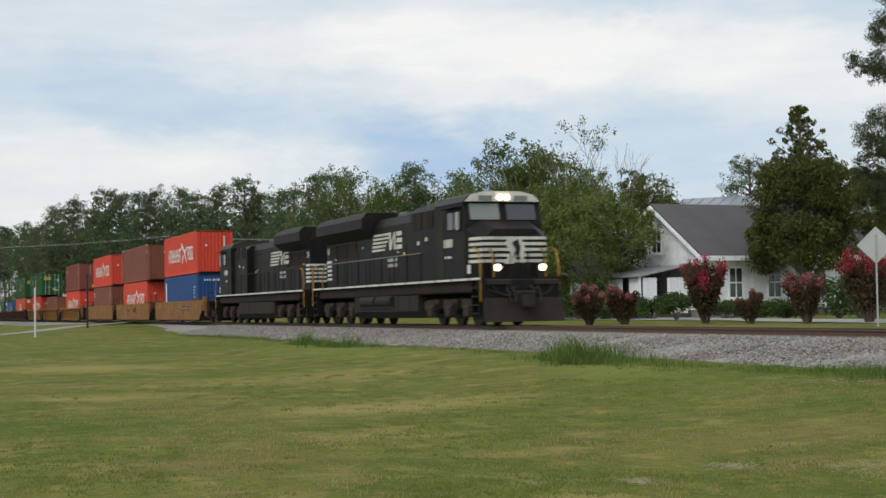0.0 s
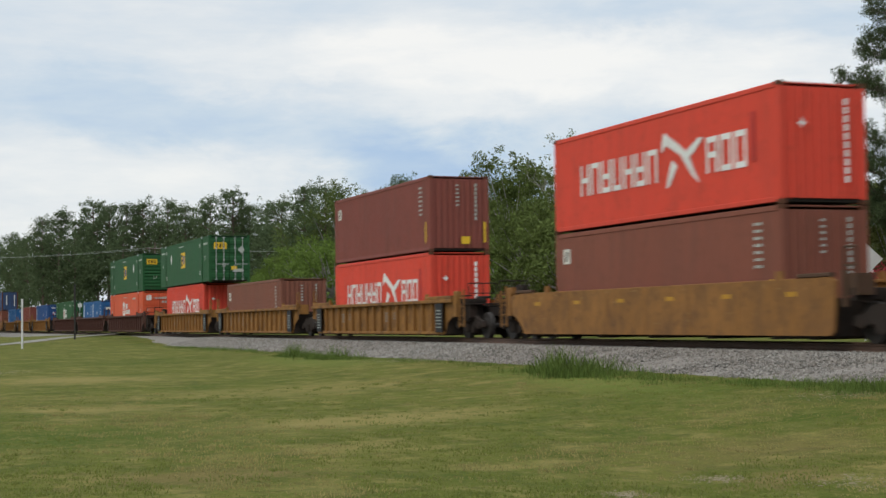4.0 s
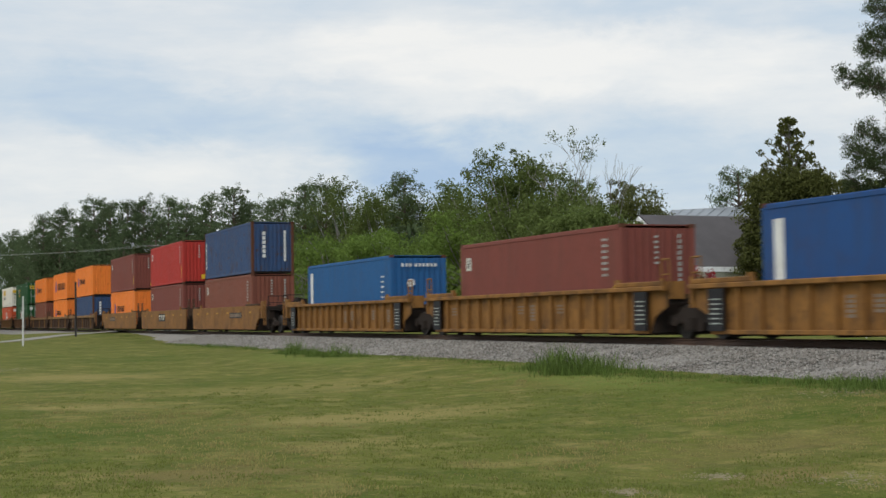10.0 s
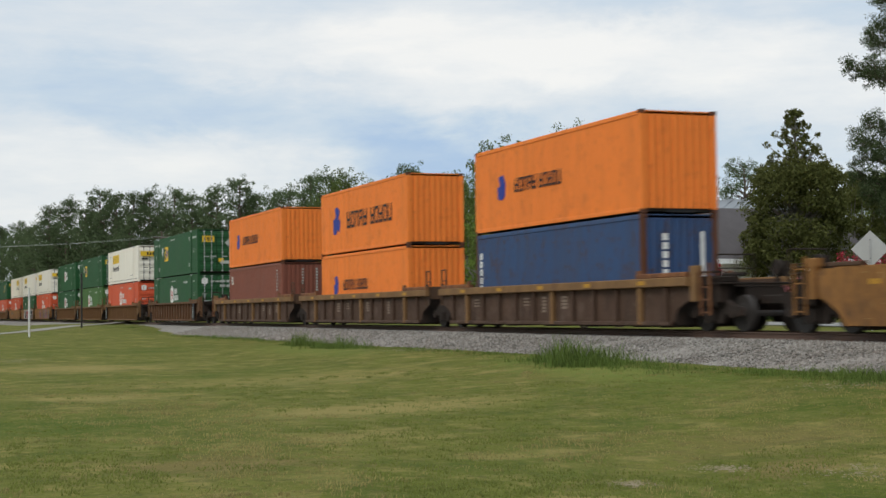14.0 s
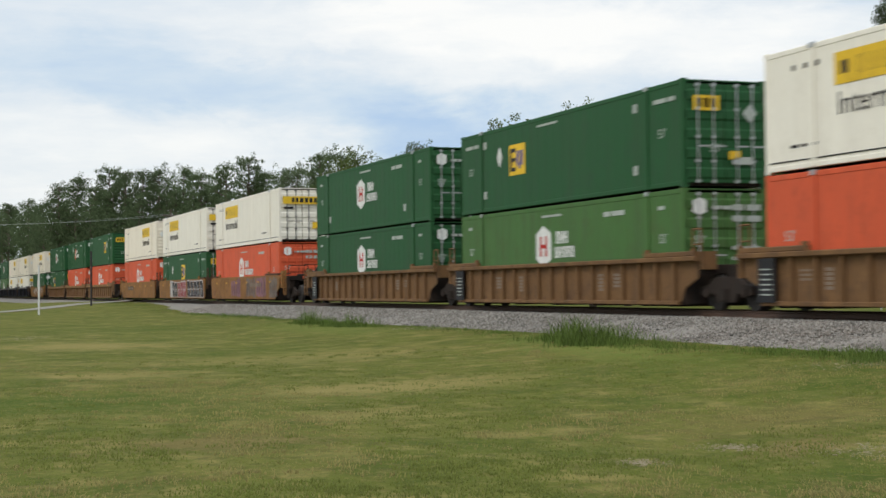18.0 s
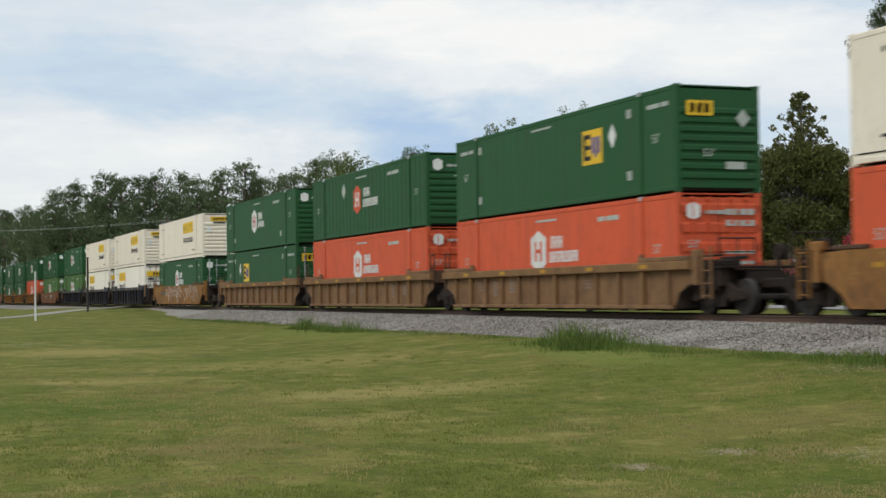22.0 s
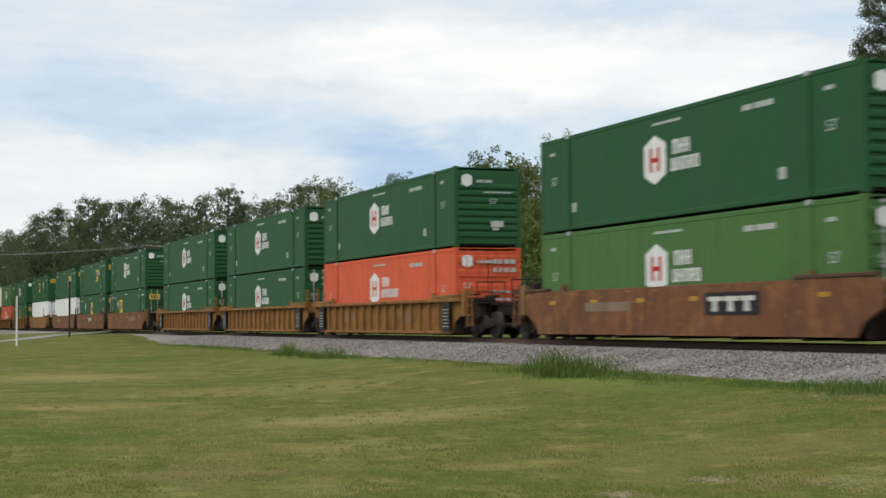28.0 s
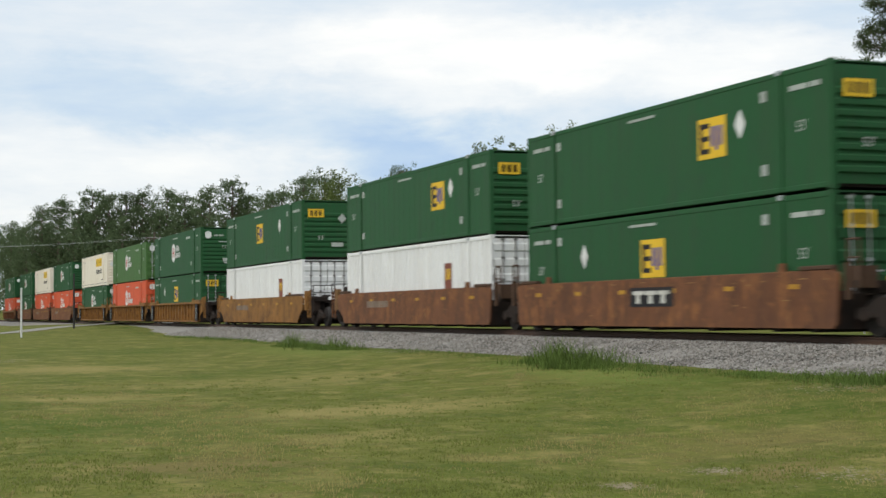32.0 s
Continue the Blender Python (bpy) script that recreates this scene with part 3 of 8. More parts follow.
def build_grass():
    rnd = random.Random(11)
    lawn, dry = [], []
    for i in range(6500):
        d = 10.5 + 26 * rnd.random() ** 1.6
        b = radians(rnd.uniform(2, 41))
        x, y = -math.cos(b) * d, math.sin(b) * d
        if y > 16:
            continue
        worn = 0.5 * noise.noise((x * 0.09, y * 0.16, 1)) + noise.noise((x * 0.33, y * 0.33, 7)) + 0.6 * noise.noise((x * 1.1, y * 1.1, 2)) + rnd.uniform(-0.25, 0.25)
        if abs(worn - 0.1) < 0.16:
            continue
        (dry if worn > 0.1 else lawn).append((x, y, rnd.uniform(0.06, 0.20), rnd.randint(8, 22), rnd.uniform(0.015, 0.045)))
    blades("lawn_grass", lawn, BLADE, "short green lawn grass", 1, lying=True)
    blades("dry_grass", dry, STRAW, "short dry lawn grass", 2, lying=True)
    weeds = []
    for i in range(260):       # ragged line of weeds at the foot of the ballast
        x = -17 - 105 * rnd.random()
        weeds.append((x, 15.8 + rnd.uniform(-0.8, 0.8) + 0.012 * max(0, -x - 30), 0.40, 16, rnd.uniform(0.03, 0.09)))
    # clumps: ends of the stretch, line, how many, height
    for x0, x1, y, many, h in ((-34.6, -25.6, 15.45, 90, 0.16), (-34.0, -29.5, 15.3, 60, 0.42), (-32.6, -30.2, 15.2, 26, 0.62), (-25.4, -18.4, 15.8, 110, 0.17), (-21.8, -18.4, 15.7, 50, 0.26),
                               (-58.0, -47.0, 15.3, 70, 0.24), (-51.9, -49.6, 15.2, 18, 0.55), (-56.4, -54.2, 15.3, 18, 0.50), (-82, -60, 16.0, 60, 0.20), (-47, -35, 15.8, 40, 0.10)):
        for _ in range(many):
            x = rnd.uniform(x0, x1)
            edge = min(1.0, 0.35 + 1.6 * min(x - x0, x1 - x) / (x1 - x0) * 2)
            weeds.append((x, y + rnd.gauss(0, 0.38), rnd.uniform(0.10, 0.40), rnd.randint(16, 46), 0.95 * h * edge * rnd.uniform(0.3, 1.25)))
    blades("weeds", weeds, WEED, "tall green weeds at the edge of the ballast", 3)


build_grass()

# ---------------------------------------------------------------- train: paints
RED = paint("red_paint", (0.60, 0.066, 0.040), 0.15)
RED2 = paint("dull_red_paint", (0.42, 0.040, 0.032), 0.25)
GREEN = paint("green_paint", (0.020, 0.085, 0.030), 0.22, spots=(0.03, 0.06, 0.035), spot_amount=0.4)
GREEN2 = paint("leaf_green_paint", (0.064, 0.145, 0.042), 0.25)
ORANGE = paint("orange_red_paint", (0.60, 0.100, 0.042), 0.18)
AMBER = paint("amber_paint", (0.80, 0.215, 0.040), 0.25, dirtcol=(0.42, 0.13, 0.03), spots=(0.26, 0.075, 0.025), spot_amount=0.28)
WHITE = paint("cream_paint", (0.78, 0.735, 0.64), 0.14, dirtcol=(0.45, 0.38, 0.29), spots=(0.40, 0.33, 0.24), spot_amount=0.12)
CREAM = paint("warm_cream_paint", (0.77, 0.70, 0.58), 0.16, dirtcol=(0.42, 0.33, 0.23), spots=(0.36, 0.27, 0.18), spot_amount=0.16)
WHITE2 = paint("white_paint", (0.74, 0.74, 0.72), 0.2, dirtcol=(0.40, 0.35, 0.29), spot_amount=0.08)
BROWN = paint("brown_paint", (0.205, 0.072, 0.048), 0.25)
BROWN2 = paint("faded_brown_paint", (0.200, 0.078, 0.052), 0.3)
MAROON = paint("maroon_paint", (0.205, 0.062, 0.048), 0.25)
BLUE = paint("blue_paint", (0.022, 0.075, 0.215), 0.30)
BLUE2 = paint("bright_blue_paint", (0.022, 0.105, 0.265), 0.22)
NAVY = paint("worn_navy_paint", (0.040, 0.080, 0.175), 0.45, dirtcol=(0.06, 0.055, 0.06), spot_amount=0.75)
ISO = (1.0, 1.0, 0.7)
OCHRE = paint("ochre_paint", (0.255, 0.122, 0.034), 0.75, 0.7, (0.070, 0.040, 0.024), 0.4, ISO, spots=(0.055, 0.030, 0.018), spot_amount=0.6)
TAN = paint("tan_paint", (0.245, 0.116, 0.036), 0.6, 0.7, (0.095, 0.054, 0.032), 0.4, ISO, spots=(0.07, 0.038, 0.022), spot_amount=0.55)
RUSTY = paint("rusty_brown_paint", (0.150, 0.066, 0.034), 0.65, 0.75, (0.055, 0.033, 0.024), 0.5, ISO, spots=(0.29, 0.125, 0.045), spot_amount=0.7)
# side sheets, ribs and bottom chords, darker than the top chord
SHEET = paint("dark_side_sheet", (0.078, 0.046, 0.031), 0.6, 0.8, (0.035, 0.024, 0.019), 0.5, ISO, spots=(0.14, 0.10, 0.08), spot_amount=0.5)
CHORD = paint("worn_ochre_chord", (0.200, 0.112, 0.048), 0.6, 0.7, (0.09, 0.05, 0.03), 0.4, ISO)
UMBER = paint("rusted_umber_paint", (0.112, 0.058, 0.032), 0.65, 0.75, (0.06, 0.036, 0.024), 0.5, ISO, spots=(0.25, 0.12, 0.045), spot_amount=0.45)
WEATHER = paint("weathered_brown_paint", (0.205, 0.114, 0.056), 0.6, 0.75, (0.085, 0.050, 0.030), 0.5, ISO, spots=(0.065, 0.040, 0.027), spot_amount=0.5)
DULLTAN = paint("dull_tan_paint", (0.175, 0.095, 0.042), 0.65, 0.75, (0.075, 0.044, 0.028), 0.5, ISO, spots=(0.06, 0.035, 0.024), spot_amount=0.5)
DARKRED = paint("dark_oxide_paint", (0.082, 0.037, 0.029), 0.7, 0.75, (0.038, 0.025, 0.021), 0.5, ISO, spots=(0.15, 0.085, 0.05), spot_amount=0.3)
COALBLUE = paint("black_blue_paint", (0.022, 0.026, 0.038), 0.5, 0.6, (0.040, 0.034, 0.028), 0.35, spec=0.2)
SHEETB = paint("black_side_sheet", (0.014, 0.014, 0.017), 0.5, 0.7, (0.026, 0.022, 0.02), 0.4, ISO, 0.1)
BLACK = paint("locomotive_black", (0.0095, 0.0092, 0.009), 0.5, 0.55, (0.023, 0.020, 0.017), 0.4, spec=0.13)
UNDER = paint("underframe_grime", (0.027, 0.022, 0.019), 0.5, 0.9, (0.045, 0.034, 0.026), 0.4, spec=0.1)
FRAME = paint("truck_grime", (0.034, 0.027, 0.023), 0.55, 0.9, (0.022, 0.018, 0.015), 0.4, spec=0.1)
MARK = paint("white_marking", (0.70, 0.70, 0.67), 0.2, spot_amount=0.25)
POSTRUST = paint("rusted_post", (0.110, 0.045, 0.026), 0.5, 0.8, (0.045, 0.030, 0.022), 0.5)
TANK = paint("dusty_tank", (0.036, 0.032, 0.028), 0.5, 0.85, (0.028, 0.023, 0.019), 0.4, spec=0.1)
TRUCKRUST = paint("rusty_truck", (0.052, 0.040, 0.033), 0.6, 0.9, (0.026, 0.021, 0.017), 0.4, spec=0.1)
WORNMARK = paint("worn_marking", (0.40, 0.43, 0.39), 0.35, dirtcol=(0.16, 0.17, 0.15), spot_amount=0.3)
YELLOW = paint("yellow_marking", (0.72, 0.46, 0.035), 0.12)
INK = paint("black_marking", (0.02, 0.02, 0.022), 0.1)
BLUEMARK = paint("blue_marking", (0.03, 0.05, 0.28), 0.1)
REDMARK = paint("red_marking", (0.45, 0.03, 0.025), 0.1)
HANDRAIL = paint("yellow_handrail", (0.34, 0.19, 0.03), 0.5)
DULLWHITE = paint("dull_white_stripe", (0.60, 0.585, 0.52), 0.35)
STEEL = material("worn_steel", (0.028, 0.023, 0.020), rough=0.7, metal=0.0, var=0.3, scale=4.0, fine=30.0)
GALV = material("galvanised_steel", (0.42, 0.43, 0.43), rough=0.45, metal=0.6, var=0.3, scale=3.0, fine=30.0)

DARKROD = material("dark_locking_bar", (0.16, 0.15, 0.14), rough=0.6, metal=0.3, var=0.3, scale=3.0, fine=20.0)
CAPRUST = paint("rusted_cap", (0.085, 0.050, 0.032), 0.6, 0.85, (0.045, 0.032, 0.025), 0.4, ISO)
REFLECT = paint("yellow_reflector", (0.42, 0.22, 0.03), 0.45)
FADED = paint("faded_stencil", (0.215, 0.165, 0.125), 0.6, 0.8, (0.12, 0.08, 0.06), 0.5, ISO)
FAINT = paint("faint_mark", (0.125, 0.050, 0.030), 0.5, 0.8, (0.16, 0.08, 0.035), 0.4, ISO)
RUBBED = paint("rubbed_paint", (0.31, 0.185, 0.075), 0.7, 0.8, (0.19, 0.095, 0.035), 0.5, ISO)

MOVING = []            # (thing, place at the start along the track, y, z, turn)


# ---------------------------------------------------------------- containers
def corrugated(L, z0, z1, pitch, depth, flat):
    """A folded steel wall along x in the plane y = 0, the ribs standing out to -y; flat: share of the outer face."""
    g = Geo()
    n = int(round(L / pitch))
    p = L / n
    prof = []
    for i in range(n):
        x = -L / 2 + i * p
        prof += [(x, 0.0), (x + p * flat, 0.0), (x + p * (flat + (1 - flat) * 0.28), depth), (x + p * (1 - (1 - flat) * 0.28), depth)]
    prof.append((L / 2, 0.0))
    g.v = [(x, y, z) for z in (z0, z1) for x, y in prof] + [(x, 0.06, z) for z in (z0, z1) for x in (-L / 2, L / 2)]
    m = len(prof)
    g.f = [(i, i + 1, m + i + 1, m + i) for i in range(m - 1)]
    k = 2 * m
    g.f += [(k + 1, k, k + 2, k + 3)]
    return g


def plate(x0, x1, z0, z1, t=0.006):
    """A thin marking standing 6 mm proud, facing -y."""
    return Geo().box(x0, x1, -t, 0.0, z0, z1)


def polygon(pts, t=0.006):
    return Geo().extrude_y(pts, -t, 0.0)


def bars(x, z, widths, h, gap, rows=1, pitch=0.0):
    """A line of writing too small to read: bars of its length and colour."""
    g = Geo()
    for r in range(rows):
        p = x
        for w in widths:
            g.box(p, p + w, -0.006, 0.0, z - r * pitch, z - r * pitch + h)
            p += w + gap
    return g


def strokes(x, z, n, pitch, h, seed, weight=0.16):
    """A word drawn as even upright blocks joined by level bars, n blocks wide, no letters."""
    rnd = random.Random(seed)
    g = Geo()
    s = pitch * weight
    for i in range(n):
        a = x + i * pitch
        b = a + pitch * 0.80
        g.box(a, a + s, -0.006, 0.0, z, z + h)
        g.box(b - s, b, -0.006, 0.0, z, z + h)
        for k in rnd.sample((0.0, 0.42, 0.84), rnd.choice((1, 2, 2))):
            g.box(a + s, b - s, -0.006, 0.0, z + h * k, z + h * (k + 0.16))
    return g


def height_of(L, mat):
    """High-cube boxes, but for the short blue ones and the plain low brown one."""
    return 2.59 if L < 10 or mat is BROWN2 else 2.896


def box_container(L, mat, smooth_side, door_front, mats=None):
    """Container body: origin in the middle of its underside, the camera's side at -y. Returns the empty."""
    W = 2.59 if L > 15 else 2.438
    H = height_of(L, mat)
    root = new("shipping_container")
    root.empty_display_size = 0.3
    key = (L, smooth_side, mat.name)

    def side():
        if smooth_side == 4:
            return corrugated(L - 0.3, 0.16, H - 0.10, 0.50, 0.075, 0.55).mesh("side_wall", mat)
        if smooth_side == 2:
            return corrugated(L - 0.3, 0.16, H - 0.10, 0.55, 0.045, 0.84).mesh("side_wall", mat)
        if smooth_side == 3:
            return corrugated(L - 0.3, 0.16, H - 0.10, 1.22, 0.003, 0.985).mesh("side_wall", mat)
        if smooth_side:
            return corrugated(L - 0.3, 0.16, H - 0.10, 0.61, 0.004, 0.95).mesh("side_wall", mat)
        return corrugated(L - 0.3, 0.16, H - 0.10, 0.278, 0.024, 0.50).mesh("side_wall", mat)

    s = shared(("side",) + key, side)
    part("side_wall", s, None, root, at=pose(0, -W / 2 + 0.012, 0))
    part("side_wall", s, None, root, at=pose(0, W / 2 - 0.012, 0, 0, 0, 180))
    rail = shared(("rail",) + key, lambda: Geo().box(-L / 2 + 0.15, L / 2 - 0.15, -0.05, 0.05, -0.062, 0.062, 0.012).mesh("rail", mat))
    for y in (-1, 1):
        part("bottom_rail", rail, None, root, at=pose(0, y * (W / 2 - 0.05), 0.110))
        part("top_rail", rail, None, root, at=pose(0, y * (W / 2 - 0.05), H - 0.090))
    part("roof", shared(("roof",) + key, lambda: Geo().box(-L / 2 + 0.1, L / 2 - 0.1, -W / 2 + 0.06, W / 2 - 0.06, H - 0.05, H - 0.012).mesh("roof", mat)), None, root)
    part("floor", shared(("floor",) + key, lambda: Geo().box(-L / 2 + 0.1, L / 2 - 0.1, -W / 2 + 0.06, W / 2 - 0.06, 0.05, 0.14).mesh("floor", UNDER)), None, root)
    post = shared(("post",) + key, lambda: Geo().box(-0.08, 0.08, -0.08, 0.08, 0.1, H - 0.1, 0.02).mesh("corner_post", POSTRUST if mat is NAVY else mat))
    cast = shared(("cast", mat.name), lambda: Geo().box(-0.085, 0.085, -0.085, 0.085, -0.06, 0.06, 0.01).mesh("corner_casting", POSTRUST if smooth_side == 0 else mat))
    for x in (-1, 1):
        for y in (-1, 1):
            part("corner_post", post, None, root, at=pose(x * (L / 2 - 0.08), y * (W / 2 - 0.08), 0))
            for z in (0.06, H - 0.06):
                part("corner_casting", cast, None, root, at=pose(x * (L / 2 - 0.085), y * (W / 2 - 0.085), z))
    if L > 13:
        off = 6.096
        mid = shared(("mid",) + key, lambda: Geo().box(-0.09, 0.09, -0.03, 0.0, 0.08, H - 0.02, 0.01).mesh("side_post", mat))
        lift = shared(("lift", mat.name), lambda: Geo().box(-0.09, 0.09, -0.05, 0.06, -0.06, 0.06, 0.01).mesh("lifting_casting", GALV))
        for x in (-off, off):
            part("side_post", mid, None, root, at=pose(x, -W / 2, 0))
            part("side_post", mid, None, root, at=pose(x, W / 2 + 0.03, 0))
            part("lifting_casting", lift, None, root, "pale steel casting", at=pose(x, -W / 2, H - 0.06))
    # ends: the front of the train is +x
    for sgn, door in ((1, door_front), (-1, not door_front)):
        at = pose(sgn * (L / 2 - 0.03), 0, 0, 0, 0, 90 * sgn)
        if door:
            leaf = shared(("leaf",) + key, lambda: door_leaf(W, H, mat))
            for k in (-1, 1):
                d = part("door", leaf, None, root, at=at @ pose(k * (W / 4 - 0.03), 0, 0))
                rods = shared(("rods", mat.name), lambda: lock_rod(H, mat if mat in (ORANGE, AMBER, RED, BLUE2) else DARKROD if mat in (WHITE, WHITE2) else GALV))
                for q in (-0.26, 0.22):
                    part("locking_bar", rods, None, d, "steel locking bar", at=pose(q * k, 0, 0))
        else:
            kind = mats or ("ribs" if smooth_side else "folds")
            part("end_wall", shared(("end", kind) + key, lambda: end_wall(W, H, mat, kind)), None, root, at=at)
    return root


def door_leaf(W, H, mat):
    w = W / 2 - 0.10
    prof = [(0.05, 0.13), (0.0, 0.13)]
    for i in range(5):
        z = 0.22 + i * (H - 0.5) / 4.6
        prof += [(0.0, z), (-0.03, z + 0.06), (-0.03, z + 0.26), (0.0, z + 0.32)]
    prof += [(0.0, H - 0.13), (0.05, H - 0.13)]
    return Geo().extrude_x(prof[::-1], -w / 2, w / 2).mesh("door", mat)


def lock_rod(H, mat):
    g = Geo().rod((0, -0.06, 0.10), (0, -0.06, H - 0.10), 0.022, n=6)
    for z in (0.16, 0.7, 1.35, 2.1, H - 0.16):
        g.box(-0.055, 0.055, -0.085, 0.0, z - 0.035, z + 0.035)
    g.box(-0.02, 0.34, -0.09, -0.07, 1.08, 1.12)
    return g.mesh("locking_bar", mat)


def end_wall(W, H, mat, kind):
    w = W - 0.3
    if kind == "folds":
        return corrugated(w, 0.14, H - 0.12, 0.25, 0.045, 0.40).mesh("end_wall", mat)
    prof = [(0.05, 0.12), (0.0, 0.12)]
    for i in range(8):
        z = 0.34 + i * 0.25
        prof += [(0.0, z), (-0.05, z + 0.04), (-0.05, z + 0.15), (0.0, z + 0.19)]
    prof += [(0.0, H - 0.12), (0.05, H - 0.12)]
    return Geo().extrude_x(prof[::-1], -w / 2, w / 2).mesh("end_wall", mat)


def hexagon(cx, cz, rx, rz):
    pts = [(cx - rx, cz - rz * 0.62), (cx, cz - rz), (cx + rx, cz - rz * 0.62), (cx + rx, cz + rz * 0.62), (cx, cz + rz), (cx - rx, cz + rz * 0.62)]
    return pts


def hexagon_plate(cx, cz, r):
    return polygon([(cx + r * math.cos(k * math.pi / 6), cz + r * math.sin(k * math.pi / 6)) for k in range(12)])


def deck(root, L, logo, door_front, base):
    """Markings on the camera's side and on the leading end."""
    W = 2.59 if L > 15 else 2.438
    H = height_of(L, base)
    near = pose(0, -W / 2 + 0.004, 0)
    soft = logo.startswith(("hex", "square"))
    lead = pose(L / 2 + 0.035, 0, 0, 0, 0, 90)

    def mk(name, geo, mat, label="", at=near, under=root):
        if mat is MARK and soft and not label and name in ("writing", "placard"):
            mat = WORNMARK
        ob = part(name, geo, mat, under, label, at=at)
        return tagged(ob, kind="stuff") if name in ("writing", "emblem_mark") else ob

    def text(s, x, z, size, mat, at=near):
        mat = WORNMARK if soft else mat
        me = letters(s, size).copy()
        me.materials.clear()
        me.materials.append(mat)
        part("lettering", me, None, root, "painted figures", at=at @ pose(x, -0.004, z))

    if logo in ("hexgreen", "hexorange", "hexold"):
        hx = -0.88
        inner = REDMARK if logo == "hexgreen" else base
        if logo == "hexold":
            mk("emblem", polygon(hexagon(hx, 1.60, 0.52, 0.64)), ORANGE, "orange six-sided emblem")
            inner = MARK
        else:
            mk("emblem", polygon(hexagon(hx, 1.60, 0.58, 0.66)), MARK, "white six-sided emblem")
        for x in (-0.27, 0.13):
            mk("emblem_bar", polygon([(hx + x, 1.28), (hx + x + 0.14, 1.28), (hx + x + 0.14, 1.92), (hx + x, 1.92)], 0.012), inner)
        mk("emblem_bar", plate(hx - 0.14, hx + 0.14, 1.54, 1.66, 0.012), inner)
        mk("writing", strokes(hx + 0.95, 1.66, 3, 0.30, 0.38, 1, 0.26), MARK, "white block writing")
        mk("writing", strokes(hx + 0.85, 1.22, 5 if logo == "hexgreen" else 8, 0.29 if logo == "hexgreen" else 0.26, 0.34, 2, 0.26), MARK, "white block writing")
        mk("writing", bars(-1.0, 2.52, (1.5,), 0.07, 0.1), MARK)
        mk("writing", bars(3.4, 2.34, (0.42, 0.8), 0.14, 0.1), MARK)
        for x in (-7.3, 6.75):
            text("53'", x, 1.45 if logo == "hexgreen" else 1.3, 0.36, MARK)
        if logo == "hexgreen":
            for x in (-5.9, 4.9):
                mk("placard", plate(x, x + 0.28, 0.55, 0.83), MARK)
            mk("writing", bars(6.7, 2.36, (0.35,), 0.10, 0.1), MARK)
            mk("writing", bars(-7.4, 2.36, (0.35,), 0.10, 0.1), MARK)
        if logo == "hexold":
            mk("placard", polygon([(-2.9, 1.75), (-2.6, 2.1), (-2.9, 2.45), (-3.2, 2.1)]), MARK)
        # leading end
        mk("emblem", polygon(hexagon(-0.82, 2.40, 0.20, 0.24)), MARK, at=lead)
        mk("writing", bars(-0.45, 2.32, (0.26, 0.30), 0.10, 0.05), MARK, at=lead)
        if door_front:
            mk("writing", bars(0.18, 2.3, (0.35, 0.45), 0.16, 0.08, 2, 0.30), MARK, at=lead)
            mk("writing", bars(0.15, 1.25, (0.9,), 0.09, 0.1, 2, 0.28), MARK, at=lead)
            text("53'", -1.0, 1.42, 0.30, MARK, lead)
        else:
            mk("writing", bars(-0.15, 1.95, (1.1,), 0.05, 0.1), MARK, at=lead)
            text("53'", 0.05, 1.55, 0.28, MARK, lead)
            mk("writing", bars(0.1, 0.72, (0.5,), 0.22, 0.1), MARK, at=lead)
            mk("placard", plate(0.18, 0.42, 0.6, 0.7), MARK, at=lead)
    elif logo in ("square", "square_left", "square_mid", "square_right"):
        x = {"square": 0.0, "square_left": -2.95, "square_mid": -0.2, "square_right": 3.1}[logo]
        mk("emblem", plate(x - 0.66, x + 0.66, 1.15, 2.18), YELLOW, "yellow square emblem")
        g = Geo().box(x - 0.56, x - 0.42, -0.012, 0, 1.28, 2.06)
        for z in (1.28, 1.60, 1.92):
            g.box(x - 0.42, x - 0.10, -0.012, 0, z, z + 0.13)
        mk("emblem_mark", g, INK, "black bars")
        g = Geo()
        for i in range(3):
            g.box(x - 0.04 + i * 0.21, x + 0.09 + i * 0.21, -0.012, 0, 1.45 - 0.1 * (i % 2), 1.95)
        mk("emblem_mark", g, BLUEMARK, "blue bars")
        s = -1 if logo == "square" else 1
        dx = x + {"square": -4.1, "square_left": -1.5, "square_mid": 4.1, "square_right": 1.3}[logo]
        mk("placard", polygon([(dx, 1.5), (dx + 0.24, 1.86), (dx, 2.22), (dx - 0.24, 1.86)]), MARK, "white diamond placard")
        for q in (-7.3, 6.75):
            text("53'", q, 1.4, 0.36, MARK)
        for q in (-5.9, 5.3):
            mk("placard", plate(q, q + 0.26, 0.5, 0.76), MARK)
            mk("placard", plate(q, q + 0.26, 2.25, 2.5), MARK)
        mk("writing", bars(-1.3, 2.55, (1.5,), 0.07, 0.1), MARK)
        mk("writing", bars(6.5, 2.35, (0.7, 0.4), 0.12, 0.1), MARK)
        mk("writing", bars(-7.6, 2.35, (0.7, 0.4), 0.12, 0.1), MARK)
        mk("emblem", plate(-0.98, -0.18, 2.05, 2.45), YELLOW, "yellow panel", at=lead)
        mk("emblem_mark", bars(-0.88, 2.12, (0.16, 0.16, 0.16), 0.26, 0.06), INK, at=lead)
        mk("placard", polygon([(0.75, 1.75), (0.97, 2.0), (0.75, 2.25), (0.53, 2.0)]), MARK, at=lead)
        text("53'", -0.5, 0.95, 0.30, MARK, lead)
        mk("writing", bars(0.2, 0.62, (0.6,), 0.2, 0.1), MARK, at=lead)
